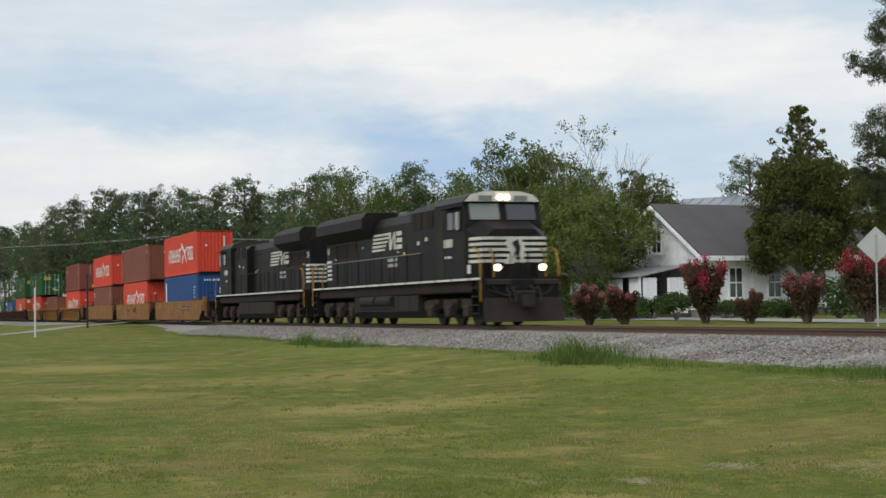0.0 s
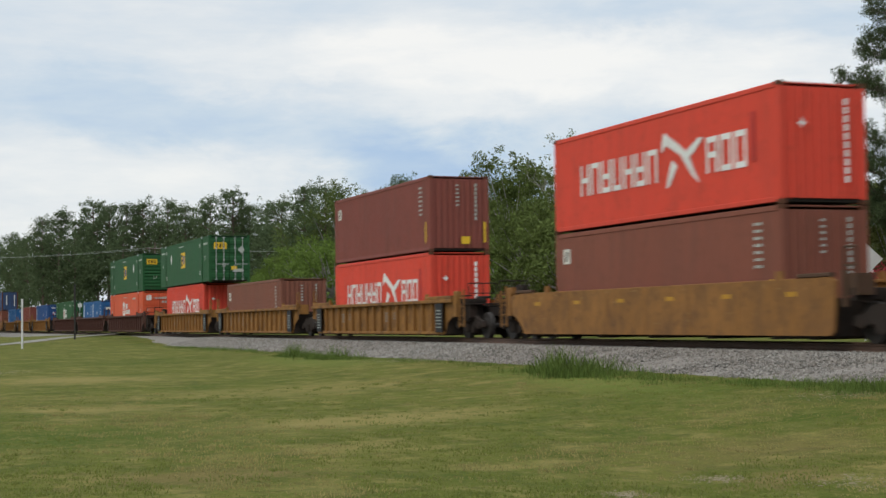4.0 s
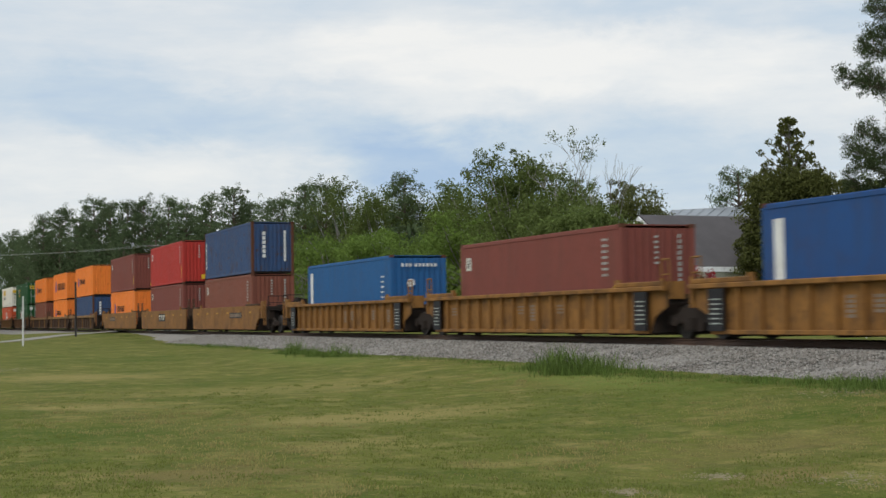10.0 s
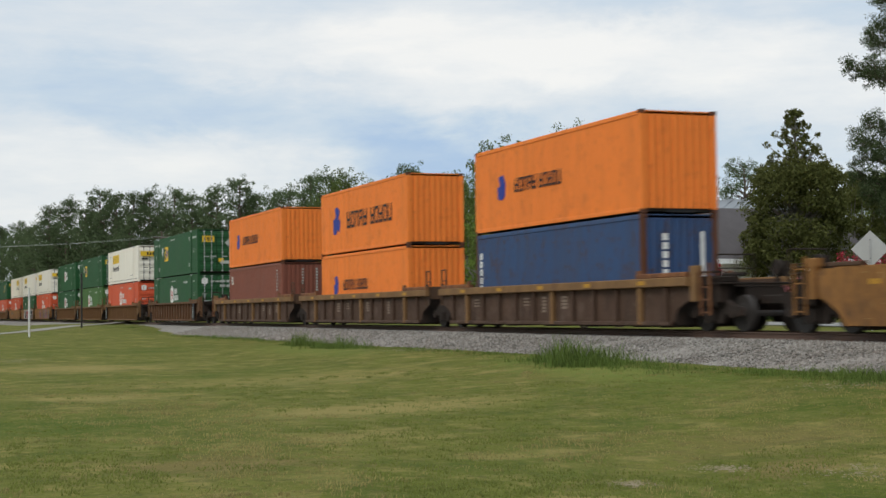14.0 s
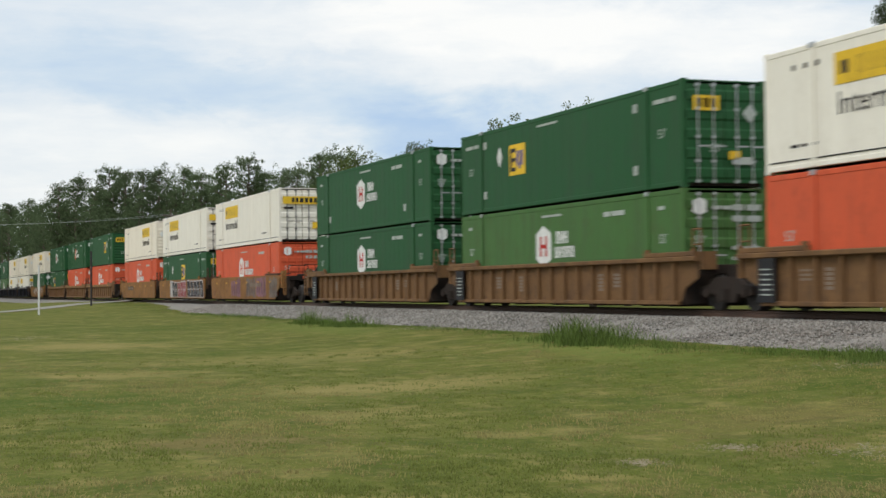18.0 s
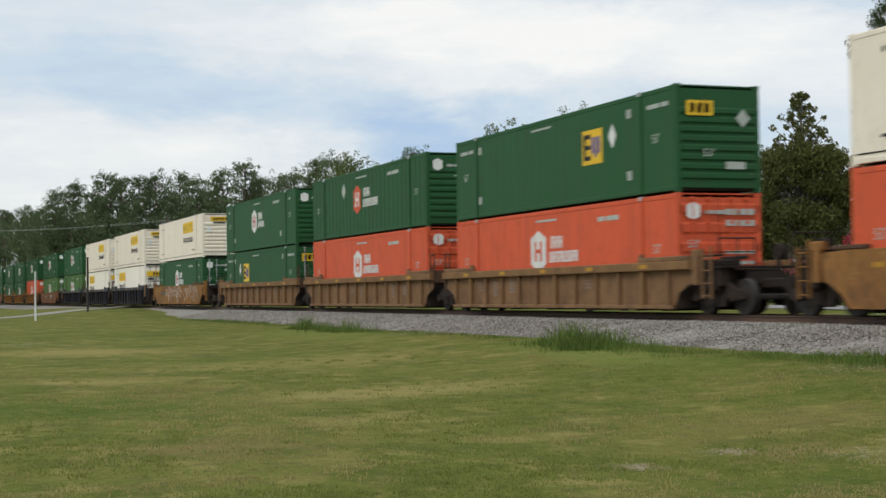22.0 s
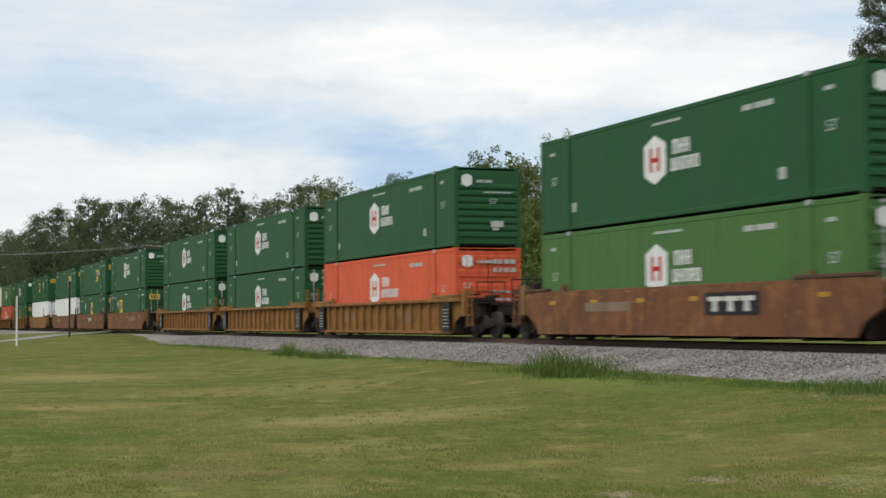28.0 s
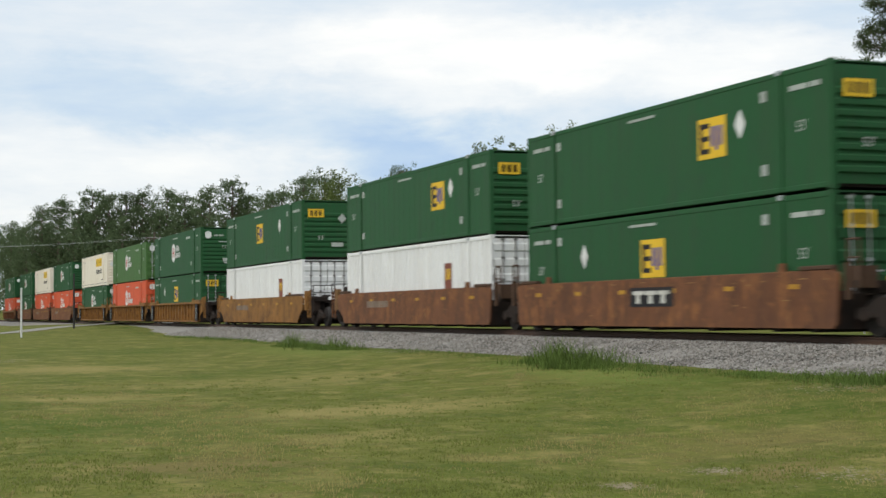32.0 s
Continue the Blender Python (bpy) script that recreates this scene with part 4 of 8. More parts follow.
        if door_front:
            mk("placard", plate(0.1, 0.45, 0.75, 0.98), YELLOW, at=lead)
    elif logo == "yellowpanel":
        door = door_front
        x = -3.5 if door else 3.2
        mk("emblem", plate(x - 1.75, x + 1.75, 1.80, 2.52), YELLOW, "yellow panel with black writing")
        mk("writing", strokes(x - 0.95, 1.96, 6, 0.40, 0.40, 3, 0.27), INK, "black block writing")
        mk("writing", bars(x - 1.55, 2.02, (0.32,), 0.30, 0.1), INK)
        text("Intermodal", x - 1.68, 1.14, 0.74, INK)
        mk("writing", bars(4.2 if door else 4.6, 0.55, (0.3, 0.2, 0.3), 0.07, 0.12), INK)
        mk("writing", bars(-7.0, 0.55, (0.3, 0.2, 0.3), 0.07, 0.12), INK)
        mk("writing", bars(-6.9, 2.35, (0.12, 0.12, 0.12), 0.12, 0.35), INK)
        mk("trim", plate(-7.9, 7.9, 0.24, 0.27), INK)
        if door:
            mk("emblem", plate(-1.10, 1.10, 2.02, 2.42), YELLOW, "yellow panel with black writing", at=lead @ pose(0, -0.09, 0))
            mk("writing", bars(-0.6, 2.10, (0.14, 0.14, 0.2, 0.17, 0.17, 0.14), 0.24, 0.08), INK, at=lead @ pose(0, -0.096, 0))
            mk("placard", plate(0.55, 0.9, 0.7, 1.05), YELLOW, at=lead)
            mk("writing", bars(-1.0, 1.75, (0.5,), 0.12, 0.1), INK, at=lead)
        else:
            mk("emblem", plate(-0.75, 0.45, 2.38, 2.66), YELLOW, "yellow panel", at=lead)
            mk("writing", bars(-0.6, 2.45, (0.14, 0.14, 0.17, 0.17, 0.14), 0.14, 0.05), INK, at=lead)
            mk("placard", polygon([(-0.85, 1.6), (-0.65, 1.85), (-0.85, 2.1), (-1.05, 1.85)]), MARK, at=lead)
            mk("writing", bars(-0.55, 2.22, (0.8,), 0.08, 0.1), INK, at=lead)
    elif logo == "bird":
        # lettering to both sides of a swooping shape
        mk("writing", strokes(-4.3, 1.0, 7, 0.68, 0.92, 4), MARK, "white block writing")
        mk("writing", strokes(2.85, 1.0, 3, 0.66, 0.92, 5), MARK, "white block writing")
        g = polygon([(-1.0, 1.75), (-0.75, 1.95), (0.0, 1.62), (0.55, 1.05), (0.95, 0.80), (0.62, 1.25), (0.42, 1.62), (-0.15, 1.95), (-0.55, 2.15), (-0.85, 2.30), (-0.95, 2.05)])
        g.extrude_y([(-0.45, 1.52), (-0.15, 1.35), (-0.60, 0.85), (-0.75, 0.80), (-0.7, 1.0)], -0.006, 0.0)
        g.extrude_y([(0.35, 1.72), (0.95, 1.98), (1.15, 1.95), (0.75, 1.65), (0.42, 1.50)], -0.006, 0.0)
        mk("emblem", g, MARK, "white swooping emblem", at=near @ pose(1.55, 0, 0.0))
        mk("writing", Geo().box(4.9, 5.1, -0.006, 0, 1.1, 2.3), RED2)
        mk("writing", bars(0.58, 2.36, (0.11,), 0.16, 0.1, 10, 0.205), MARK, at=lead)
        mk("placard", polygon([(-0.60, 1.78), (-0.56, 1.86), (-0.46, 1.9), (-0.56, 1.94), (-0.60, 2.04), (-0.64, 1.94), (-0.74, 1.9), (-0.64, 1.86)]), MARK, at=lead)
    elif logo == "fold":
        x = -3.55
        mk("emblem", polygon([(x - 0.55, 0.9), (x - 0.1, 0.9), (x + 0.1, 1.15), (x + 0.4, 0.95), (x + 0.5, 1.5), (x + 0.2, 1.62), (x + 0.45, 1.95), (x + 0.1, 2.15), (x - 0.35, 2.1), (x - 0.15, 1.7), (x - 0.6, 1.55)]), BLUEMARK, "blue folded emblem")
        mk("writing", strokes(x + 1.55, 1.1, 5, 0.60, 0.72, 6), INK, "dark block writing")
        mk("writing", strokes(x + 4.95, 1.1, 5, 0.58, 0.72, 7), INK, "dark block writing")
        mk("hatch", plate(-0.45, 0.45, 0.02, 0.10, 0.02), INK, at=lead)
    elif logo == "fold_small":
        x = -3.7
        mk("emblem", polygon([(x - 0.35, 1.1), (x, 1.05), (x + 0.25, 1.2), (x + 0.3, 1.6), (x + 0.1, 1.9), (x - 0.3, 1.85), (x - 0.15, 1.55), (x - 0.4, 1.5)]), BLUEMARK, "blue folded emblem")
        mk("writing", strokes(x + 1.05, 1.25, 5, 0.36, 0.46, 6), INK, "dark block writing")
        mk("writing", strokes(x + 3.0, 1.25, 5, 0.34, 0.46, 7), INK, "dark block writing")
        mk("hatch", plate(-0.45, 0.45, 0.02, 0.10, 0.02), INK, at=lead)
    elif logo == "column":
        g = Geo()
        for i in range(6):
            g.box(-5.72, -5.52, -0.006, 0, 0.62 + i * 0.28, 0.84 + i * 0.28)
        mk("writing", g, MARK, "white writing in a column")
        g = Geo()
        for i in range(6):
            g.box(-0.60, -0.42, -0.006, 0, 0.9 + i * 0.25, 1.09 + i * 0.25)
        g.box(0.62, 0.74, -0.006, 0, 0.7, 2.4)
        mk("writing", g, MARK, "white writing in a column", at=lead)
    elif logo in ("bar", "bar_star"):
        mk("writing", plate(-5.6, -5.2, 0.3, 2.5), MARK, "white upright bar")
        mk("writing", bars(4.9, 2.0, (0.17, 0.12), 0.07, 0.06, 6, 0.21), MARK)
        if logo == "bar_star":
            for cx, cz, at in ((1.9, 1.70, near), (-0.45, 1.85, lead)):
                for k in range(4):
                    ca, sa = math.cos(k * math.pi / 2), math.sin(k * math.pi / 2)
                    petal = [(0.03, 0.03), (0.10, 0.02), (0.27, 0.10), (0.22, 0.20), (0.10, 0.27), (0.02, 0.10)]
                    mk("emblem", polygon([(cx + 0.62 * (px * ca - pz * sa), cz + 0.62 * (px * sa + pz * ca)) for px, pz in petal]), MARK if k % 2 else REDMARK, at=at)
        if base is BLUE2:
            mk("placard", hexagon_plate(-0.35, 1.75, 0.17), MARK, "pale round placard", at=lead)
        mk("writing", bars(-0.75, 2.42, (0.10, 0.10, 0.10, 0.0, 0.10, 0.10, 0.10, 0.10, 0.10, 0.10), 0.13, 0.07), MARK, at=lead)
    elif logo == "bar20":
        mk("writing", plate(-2.55, -2.25, 0.45, 2.35), MARK, "white upright bar")
        mk("placard", plate(0.05, 0.30, 1.35, 1.62), MARK)
        mk("writing", bars(2.1, 2.1, (0.16, 0.10), 0.06, 0.05, 5, 0.26), MARK)
        mk("placard", plate(-0.85, -0.30, 1.75, 1.98), DULLWHITE, at=lead @ pose(0, -0.03, 0))
        mk("writing", bars(0.25, 2.3, (0.30, 0.2), 0.07, 0.08, 4, 0.2), MARK, at=lead @ pose(0, -0.03, 0))
    elif logo == "corner45":
        g = Geo()
        for i in range(6):
            g.box(0.4 - L / 2, 0.6 - L / 2, -0.006, 0, 0.35 + i * 0.26, 0.55 + i * 0.26)
        mk("writing", g, MARK)
        text("45", L / 2 - 1.1, 2.1, 0.55, MARK)
        text("45", -0.05, 2.05, 0.62, MARK, lead)
        mk("placard", plate(0.5, 0.85, 0.22, 0.62), YELLOW, at=lead)
        mk("writing", bars(0.72, 1.2, (0.1,), 1.3, 0.1), MARK, at=lead)
        mk("writing", bars(4.75, 1.0, (0.2,), 1.2, 0.1), BROWN)
    elif logo == "small":
        mk("placard", plate(-5.55, -5.10, H - 0.95, H - 0.50), DULLWHITE, "small pale placard")
        mk("emblem_mark", polygon([(-5.45, H - 0.88), (-5.33, H - 0.88), (-5.22, H - 0.58), (-5.34, H - 0.58)], 0.012), INK)
        mk("writing", bars(4.95, H - 0.45, (0.16, 0.12), 0.07, 0.06, 7, 0.17), WORNMARK)
        mk("writing", bars(0.62, H - 0.4, (0.09,), 0.11, 0.1, 9, 0.16), WORNMARK, at=lead)
        mk("writing", bars(-0.15, H - 0.4, (0.12,), 0.06, 0.1, 6, 0.15), WORNMARK, at=lead)
        mk("placard", plate(0.05, 0.40, 0.3, 0.58), YELLOW, at=lead)
        for at, x in ((lead, 0.98), (near, 5.62)):
            mk("placard", plate(x, x + 0.09, 0.35, 1.15), YELLOW, at=at)
    elif logo == "panel_right":
        mk("emblem", plate(3.75, 4.45, 0.95, 2.05), BROWN, "brown panel")
        mk("writing", bars(3.85, 1.45, (0.14, 0.14, 0.14), 0.4, 0.04), YELLOW)


MODELS = {}


def container(kind, x0, tier, label, drop=0.0):
    """kind: length, paint, marking, wall type, doors leading. tier 0 sits in the well, tier 1 on top of it."""
    L, mat, logo, wall, door = kind
    key = (L, mat.name, logo, wall, door)
    z = RAIL + 0.36 + tier * 2.908
    if key not in MODELS:
        root = box_container(L, mat, wall, door)
        deck(root, L, logo, door, mat)
        MODELS[key] = root
        ob = root
        ob.matrix_basis = pose(x0, TRACK_Y, z)
    else:
        ob = copy_thing(MODELS[key], pose(x0, TRACK_Y, z))
    tagged(ob, label, "container", "containers on the train")
    MOVING.append((ob, x0, TRACK_Y, z))
    return ob


# ---------------------------------------------------------------- well cars
def wheel_geo(r, halfgauge=0.735):
    g = Geo()
    for s in (-1, 1):
        y = s * halfgauge
        g.rod((0, y - 0.065, 0), (0, y + 0.065, 0), r, n=20)
        g.rod((0, y - s * 0.09, 0), (0, y - s * 0.065, 0), r + 0.028, n=20)
        g.rod((0, y + s * 0.06, 0), (0, y + s * 0.085, 0), r * 0.62, r * 0.5, n=14)
    g.rod((0, -1.0, 0), (0, 1.0, 0), 0.08, n=8)
    return g


def scuffs(seed):
    """Rubbed streaks and chips on a car's side."""
    rnd = random.Random(seed + 40)
    g = Geo()
    for _ in range(46):
        x, z = rnd.uniform(-8.2, 8.0), rnd.choice((rnd.uniform(1.22, 1.38), rnd.uniform(0.3, 1.3)))
        w, h = (rnd.uniform(0.03, 0.35), rnd.uniform(0.008, 0.03)) if rnd.random() < 0.7 else (rnd.uniform(0.015, 0.05), rnd.uniform(0.06, 0.3))
        h = min(h, 1.40 - z)
        g.extrude_y([(x, z), (x + w * 0.8, z + h * 0.1), (x + w, z + h * 0.6), (x + w * 0.5, z + h), (x + w * 0.1, z + h * 0.8)], -0.003, 0.0)
    return g.mesh("scuffs", RUBBED)


WHEELSETS = []


def freight_truck(parent, x):
    t = new("truck")
    t.parent = parent
    t.matrix_basis = pose(x, 0, 0)
    tm = shared("truck_frame", lambda: Geo().extrude_y([(-1.25, 0.42), (-1.2, 0.62), (-0.85, 0.68), (-0.5, 0.86), (0.5, 0.86), (0.85, 0.68), (1.2, 0.62), (1.25, 0.42),
                                                       (0.95, 0.36), (0.55, 0.46), (0.42, 0.22), (-0.42, 0.22), (-0.55, 0.46), (-0.95, 0.36)], -0.07, 0.07).mesh("side_frame", FRAME))
    for y in (-1.02, 1.02):
        part("side_frame", tm, None, t, at=pose(0, y, 0))
    part("bolster", shared("bolster", lambda: Geo().box(-0.2, 0.2, -1.1, 1.1, 0.48, 0.80, 0.04).mesh("bolster", FRAME)), None, t)
    sp = shared("spring", lambda: Geo().rod((0, 0, 0.28), (0, 0, 0.56), 0.17, n=10).mesh("spring", UNDER))
    for y in (-1.09, 1.09):
        part("spring", sp, None, t, at=pose(0, y, 0))
    wm = shared("wheelset", lambda: wheel_geo(0.46).mesh("wheelset", STEEL))
    for q in (-0.89, 0.89):
        WHEELSETS.append(part("wheelset", wm, None, t, at=pose(q, 0, 0.46)))
    cap = shared("cap", lambda: Geo().rod((0, -0.06, 0), (0, 0.06, 0), 0.12, n=8).mesh("bearing_cap", FRAME))
    for q in (-0.89, 0.89):
        part("bearing_cap", cap, None, t, at=pose(q, -1.08, 0.46))
    return t


def well_car(style, x0, label, front_end, rear_end, first, seed=0):
    """One well: its ends may be a coupled end (True) or share a truck with the next well (False)."""
    mat, kind, top, bottom = style
    rnd = random.Random(seed)
    z = RAIL
    root = thing("well_car", label, "rail car", pose(x0, TRACK_Y, z), "well cars of the train")
    half = 9.05
    cut = 8.05
    y = 1.50
    if kind == "solid":
        def end(coupled):
            if coupled:
                return [(7.95, bottom), (8.2, bottom + 0.30), (8.62, bottom + 0.52), (8.86, bottom + 0.62), (8.95, top - 0.10), (8.75, top)]
            return [(8.30, bottom), (8.42, bottom + 0.10), (8.52, top - 0.30), (8.54, top - 0.06), (8.36, top)]

        def panel():
            o = end(front_end) + [(-x, z) for x, z in end(rear_end)[::-1]]
            return Geo().extrude_y(o, -0.03, 0.03).mesh("side_panel", mat)
        sm = shared(("panel", mat.name, top, front_end, rear_end), panel)
        for s in (-1, 1):
            part("side_panel", sm, None, root, at=pose(0, s * (y - 0.03), 0))
        lip = shared(("lip", mat.name), lambda: Geo().box(-8.3, 8.3, -0.06, 0.06, -0.05, 0.03, 0.012).mesh("top_chord", mat))
        for s in (-1, 1):
            part("top_chord", lip, None, root, at=pose(0, s * (y - 0.08), top))
        for sgn, coupled in ((1, front_end), (-1, rear_end)):
            a = 1.45 if coupled and sgn > 0 else 0.62
            cap = shared(("raised", mat.name, a), lambda: Geo().box(-a, a, -0.10, 0.06, 0.0, 0.10, 0.02).mesh("raised_chord", CAPRUST))
            part("raised_chord", cap, None, root, "rust-dark raised rail", at=pose(sgn * ((8.6 if coupled else 8.3) - a), -(y - 0.1), top + 0.03))
        mark = shared("reflector", lambda: Geo().box(-0.20, 0.20, -0.006, 0.0, -0.055, 0.055).mesh("reflector", REFLECT))
        for i in range(6):
            part("reflector", mark, None, root, "dull yellow reflector", at=pose(-6.9 + i * 2.75, -y, top - 0.32))
        wear = shared(("wear", seed % 3), lambda: scuffs(seed % 3))
        tagged(part("scuffs", wear, None, root, "scraped and rubbed paint", at=pose(0, -y, 0)), kind="stuff")
        seam = shared(("seam", mat.name, top), lambda: Geo().box(-0.012, 0.012, -0.008, 0.0, bottom + 0.05, top - 0.06).mesh("seam", mat))
        for i in range(7):
            part("weld_seam", seam, None, root, at=pose(-6.9 + i * 2.3, -y, 0))
    else:
        n = {"ribbed": 17, "shallow": 12}[kind]
        chord = 0.13 if kind == "ribbed" else 0.24
        cmat = CHORD if mat in (RUSTY, WEATHER) else mat
        cm = shared(("chord", mat.name, kind), lambda: Geo().box(-half, half, -0.10, 0.05, -chord, 0.0, 0.02).mesh("top_chord", cmat))
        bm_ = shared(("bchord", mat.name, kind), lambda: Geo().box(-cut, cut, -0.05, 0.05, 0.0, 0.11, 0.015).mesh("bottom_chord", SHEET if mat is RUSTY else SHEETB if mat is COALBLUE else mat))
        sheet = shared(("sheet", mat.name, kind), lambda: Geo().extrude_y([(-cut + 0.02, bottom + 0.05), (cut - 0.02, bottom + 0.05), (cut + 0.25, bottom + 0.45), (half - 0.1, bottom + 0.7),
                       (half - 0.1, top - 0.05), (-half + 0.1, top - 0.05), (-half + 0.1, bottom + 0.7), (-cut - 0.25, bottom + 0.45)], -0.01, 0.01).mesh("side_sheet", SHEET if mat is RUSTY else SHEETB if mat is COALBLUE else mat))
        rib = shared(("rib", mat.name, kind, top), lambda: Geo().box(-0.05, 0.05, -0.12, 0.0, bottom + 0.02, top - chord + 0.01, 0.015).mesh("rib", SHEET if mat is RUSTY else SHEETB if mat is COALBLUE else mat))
        main = shared(("mainrib", mat.name, kind, top), lambda: Geo().box(-0.09, 0.09, -0.14, 0.0, bottom + 0.02, top - 0.02, 0.02).mesh("main_rib", cmat))
        for s in (-1, 1):
            part("top_chord", cm, None, root, at=pose(0, s * (y - 0.05), top) if s < 0 else pose(0, y - 0.05, top, 0, 0, 180))
            part("bottom_chord", bm_, None, root, at=pose(0, s * (y - 0.06), bottom))
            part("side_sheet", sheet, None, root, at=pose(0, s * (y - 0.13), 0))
        if x0 < -940:           # cars that stay far off
            far = Geo()
            for i in range(n):
                x = -cut + 0.25 + i * (2 * cut - 0.5) / (n - 1)
                far.box(x - 0.05, x + 0.05, -y, -y + 0.12, bottom + 0.02, top - chord)
            tagged(part("ribs", far, mat, root), kind="stuff")
        for i in range(n if x0 >= -940 else 0):
            x = -cut + 0.25 + i * (2 * cut - 0.5) / (n - 1)
            big = kind == "shallow" and i in (1, 6, 10)
            part("main_rib" if big else "rib", main if big else rib, None, root, at=pose(x, -y + 0.125, 0))
        cap = shared(("raised", mat.name), lambda: Geo().box(-1.35, 1.35, -0.10, 0.06, 0.0, 0.13, 0.02).mesh("raised_chord", mat))
        for x in (-half + 1.5, half - 1.5):
            part("raised_chord", cap, None, root, at=pose(x, -(y - 0.1), top))
        if kind == "ribbed":
            dark = shared(("darkpanel", top), lambda: Geo().box(-0.36, 0.36, -0.13, -0.10, bottom + 0.08, top - 0.14).mesh("stencil_panel", INK))
            w = shared("stencil", lambda: bars(-0.24, 1.0, (0.10, 0.2, 0.08), 0.035, 0.05, 6, 0.12).mesh("writing", WORNMARK))
            ends = {"ochre_paint": (half - 1.3, -half + 1.3), "dark_oxide_paint": (), "dull_tan_paint": (-half + 1.3,)}.get(mat.name, (half - 1.3,))
            for x in ends:
                pn = part("stencil_panel", dark, None, root, "black panel with small white writing", at=pose(x, -(y - 0.09), 0))
                tagged(part("writing", w, None, pn, at=pose(0, -0.13, 0)), kind="stuff")
        # faded stencils in the bays between the ribs
        pitch = (2 * cut - 0.5) / (n - 1)
        bays = rnd.sample(range(1, n - 2), 6 if mat is DARKRED else 4)
        for b in bays if mat is not COALBLUE else ():
            x = -cut + 0.25 + (b + 0.5) * pitch
            st = shared(("fade", b % 3), lambda: bars(-0.22, 0.95, ((0.42,), (0.18, 0.2), (0.3,))[b % 3], 0.055 + 0.02 * (b % 2), 0.05, (4, 3, 5)[b % 3], 0.105).mesh("writing", FADED))
            tagged(part("writing", st, None, root, "faded stencil", at=pose(x, -(y - 0.118), 0)), kind="stuff")
        if kind == "shallow":
            mark = shared("reflector", lambda: Geo().box(-0.20, 0.20, -0.006, 0.0, -0.055, 0.055).mesh("reflector", REFLECT))
            for i in range(5):
                part("reflector", mark, None, root, "dull yellow reflector", at=pose(-6.6 + i * 3.3, -(y + 0.05), top - 0.12))
    # floor cross bearers and guides
    bear = shared("bearer", lambda: Geo().box(-0.14, 0.14, -1.36, 1.36, 0.10, 0.30, 0.03).mesh("cross_bearer", UNDER))
    for x in (-7.4, -5.9, -3.0, 0.0, 3.0, 5.9, 7.4):
        part("cross_bearer", bear, None, root, at=pose(x, 0, 0))
    guide = shared(("guide", mat.name), lambda: Geo().extrude_y([(-0.14, 0), (0.14, 0), (0.10, 0.22), (-0.06, 0.22)], -0.05, 0.05).mesh("container_guide", mat))
    for x in (-6.3, 6.3):
        for s in (-1, 1):
            part("container_guide", guide, None, root, at=pose(x, s * (y - 0.06), top + 0.005))
    # ends
    for s, coupled in ((1, front_end), (-1, rear_end)):
        deckg = shared(("enddeck", mat.name), lambda: Geo().extrude_y([(7.9, 0.95), (9.6, 0.80), (10.3, 0.80), (10.3, 1.12), (9.0, 1.16), (7.9, 1.2)], -0.55, 0.55).mesh("end_sill", UNDER))
        part("end_sill", deckg, None, root, at=pose(0, 0, 0, 0, 0, 0 if s > 0 else 180))
        bulk = shared(("bulk", top), lambda: Geo().box(-0.05, 0.05, -1.36, 1.36, 0.95, top - 0.22, 0.015).mesh("end_bulkhead", UNDER))
        low = shared("lowbulk", lambda: Geo().box(-0.04, 0.04, -1.35, 1.35, 0.16, 1.02, 0.015).mesh("well_end", UNDER))
        part("well_end", low, None, root, "dark end plate of the well", at=pose(s * 8.16, 0, 0))
        part("end_bulkhead", bulk, None, root, at=pose(s * (half - 0.12), 0, 0))
        if coupled:
            plat = shared("platform", lambda: Geo().box(9.1, 10.35, -1.35, 1.35, 1.20, 1.25, 0.01).mesh("platform", UNDER))
            part("platform", plat, None, root, "dark steel grating", at=pose(0, 0, 0, 0, 0, 0 if s > 0 else 180))
            cpl = shared("coupler", lambda: Geo().box(10.2, 11.55, -0.12, 0.12, 0.68, 0.92, 0.03).box(11.4, 11.75, -0.20, 0.16, 0.62, 0.98, 0.04).mesh("coupler", UNDER))
            part("coupler", cpl, None, root, at=pose(0, 0, 0, 0, 0, 0 if s > 0 else 180))
            lad = shared(("ladder", mat.name), ladder_mesh(mat))
            part("ladder", lad, None, root, at=pose(s * 9.75, -1.42, 0))
            rl = shared("endrail", lambda: Geo().path([(0, -1.35, 1.25), (0, -1.35, 1.95), (0, -0.3, 1.95), (0, -0.3, 1.25)], 0.022, 5).path([(0, -1.35, 1.6), (0, -0.3, 1.6)], 0.018, 5).rod((0, -0.8, 1.25), (0, -0.8, 1.95), 0.018).mesh("end_railing", UNDER))
            part("end_railing", rl, None, root, at=pose(s * 10.25, 0, 0))
            if coupled:
                bw = shared("brake", lambda: Geo().rod((0, -0.05, 1.62), (0, 0.05, 1.62), 0.21, n=14).rod((0, 0, 1.2), (0, 0, 1.62), 0.06).box(-0.16, 0.16, 0.06, 0.26, 1.40, 1.80, 0.04).mesh("brake_stand", UNDER))
                part("brake_stand", bw, None, root, "dark hand-brake stand", at=pose(s * 9.95, -0.75 if s < 0 else 0.6, 0))
                cb = shared(("cornerbox", mat.name), lambda: Geo().box(-0.13, 0.13, -0.10, 0.12, 0.78, 1.62, 0.03).box(-0.20, 0.20, -0.06, 0.10, 1.50, 1.70, 0.02).mesh("corner_bracket", CHORD if mat in (RUSTY, COALBLUE) else mat))
                part("corner_bracket", cb, None, root, "ochre bracket at the corner", at=pose(s * 9.22, -1.38, 0))
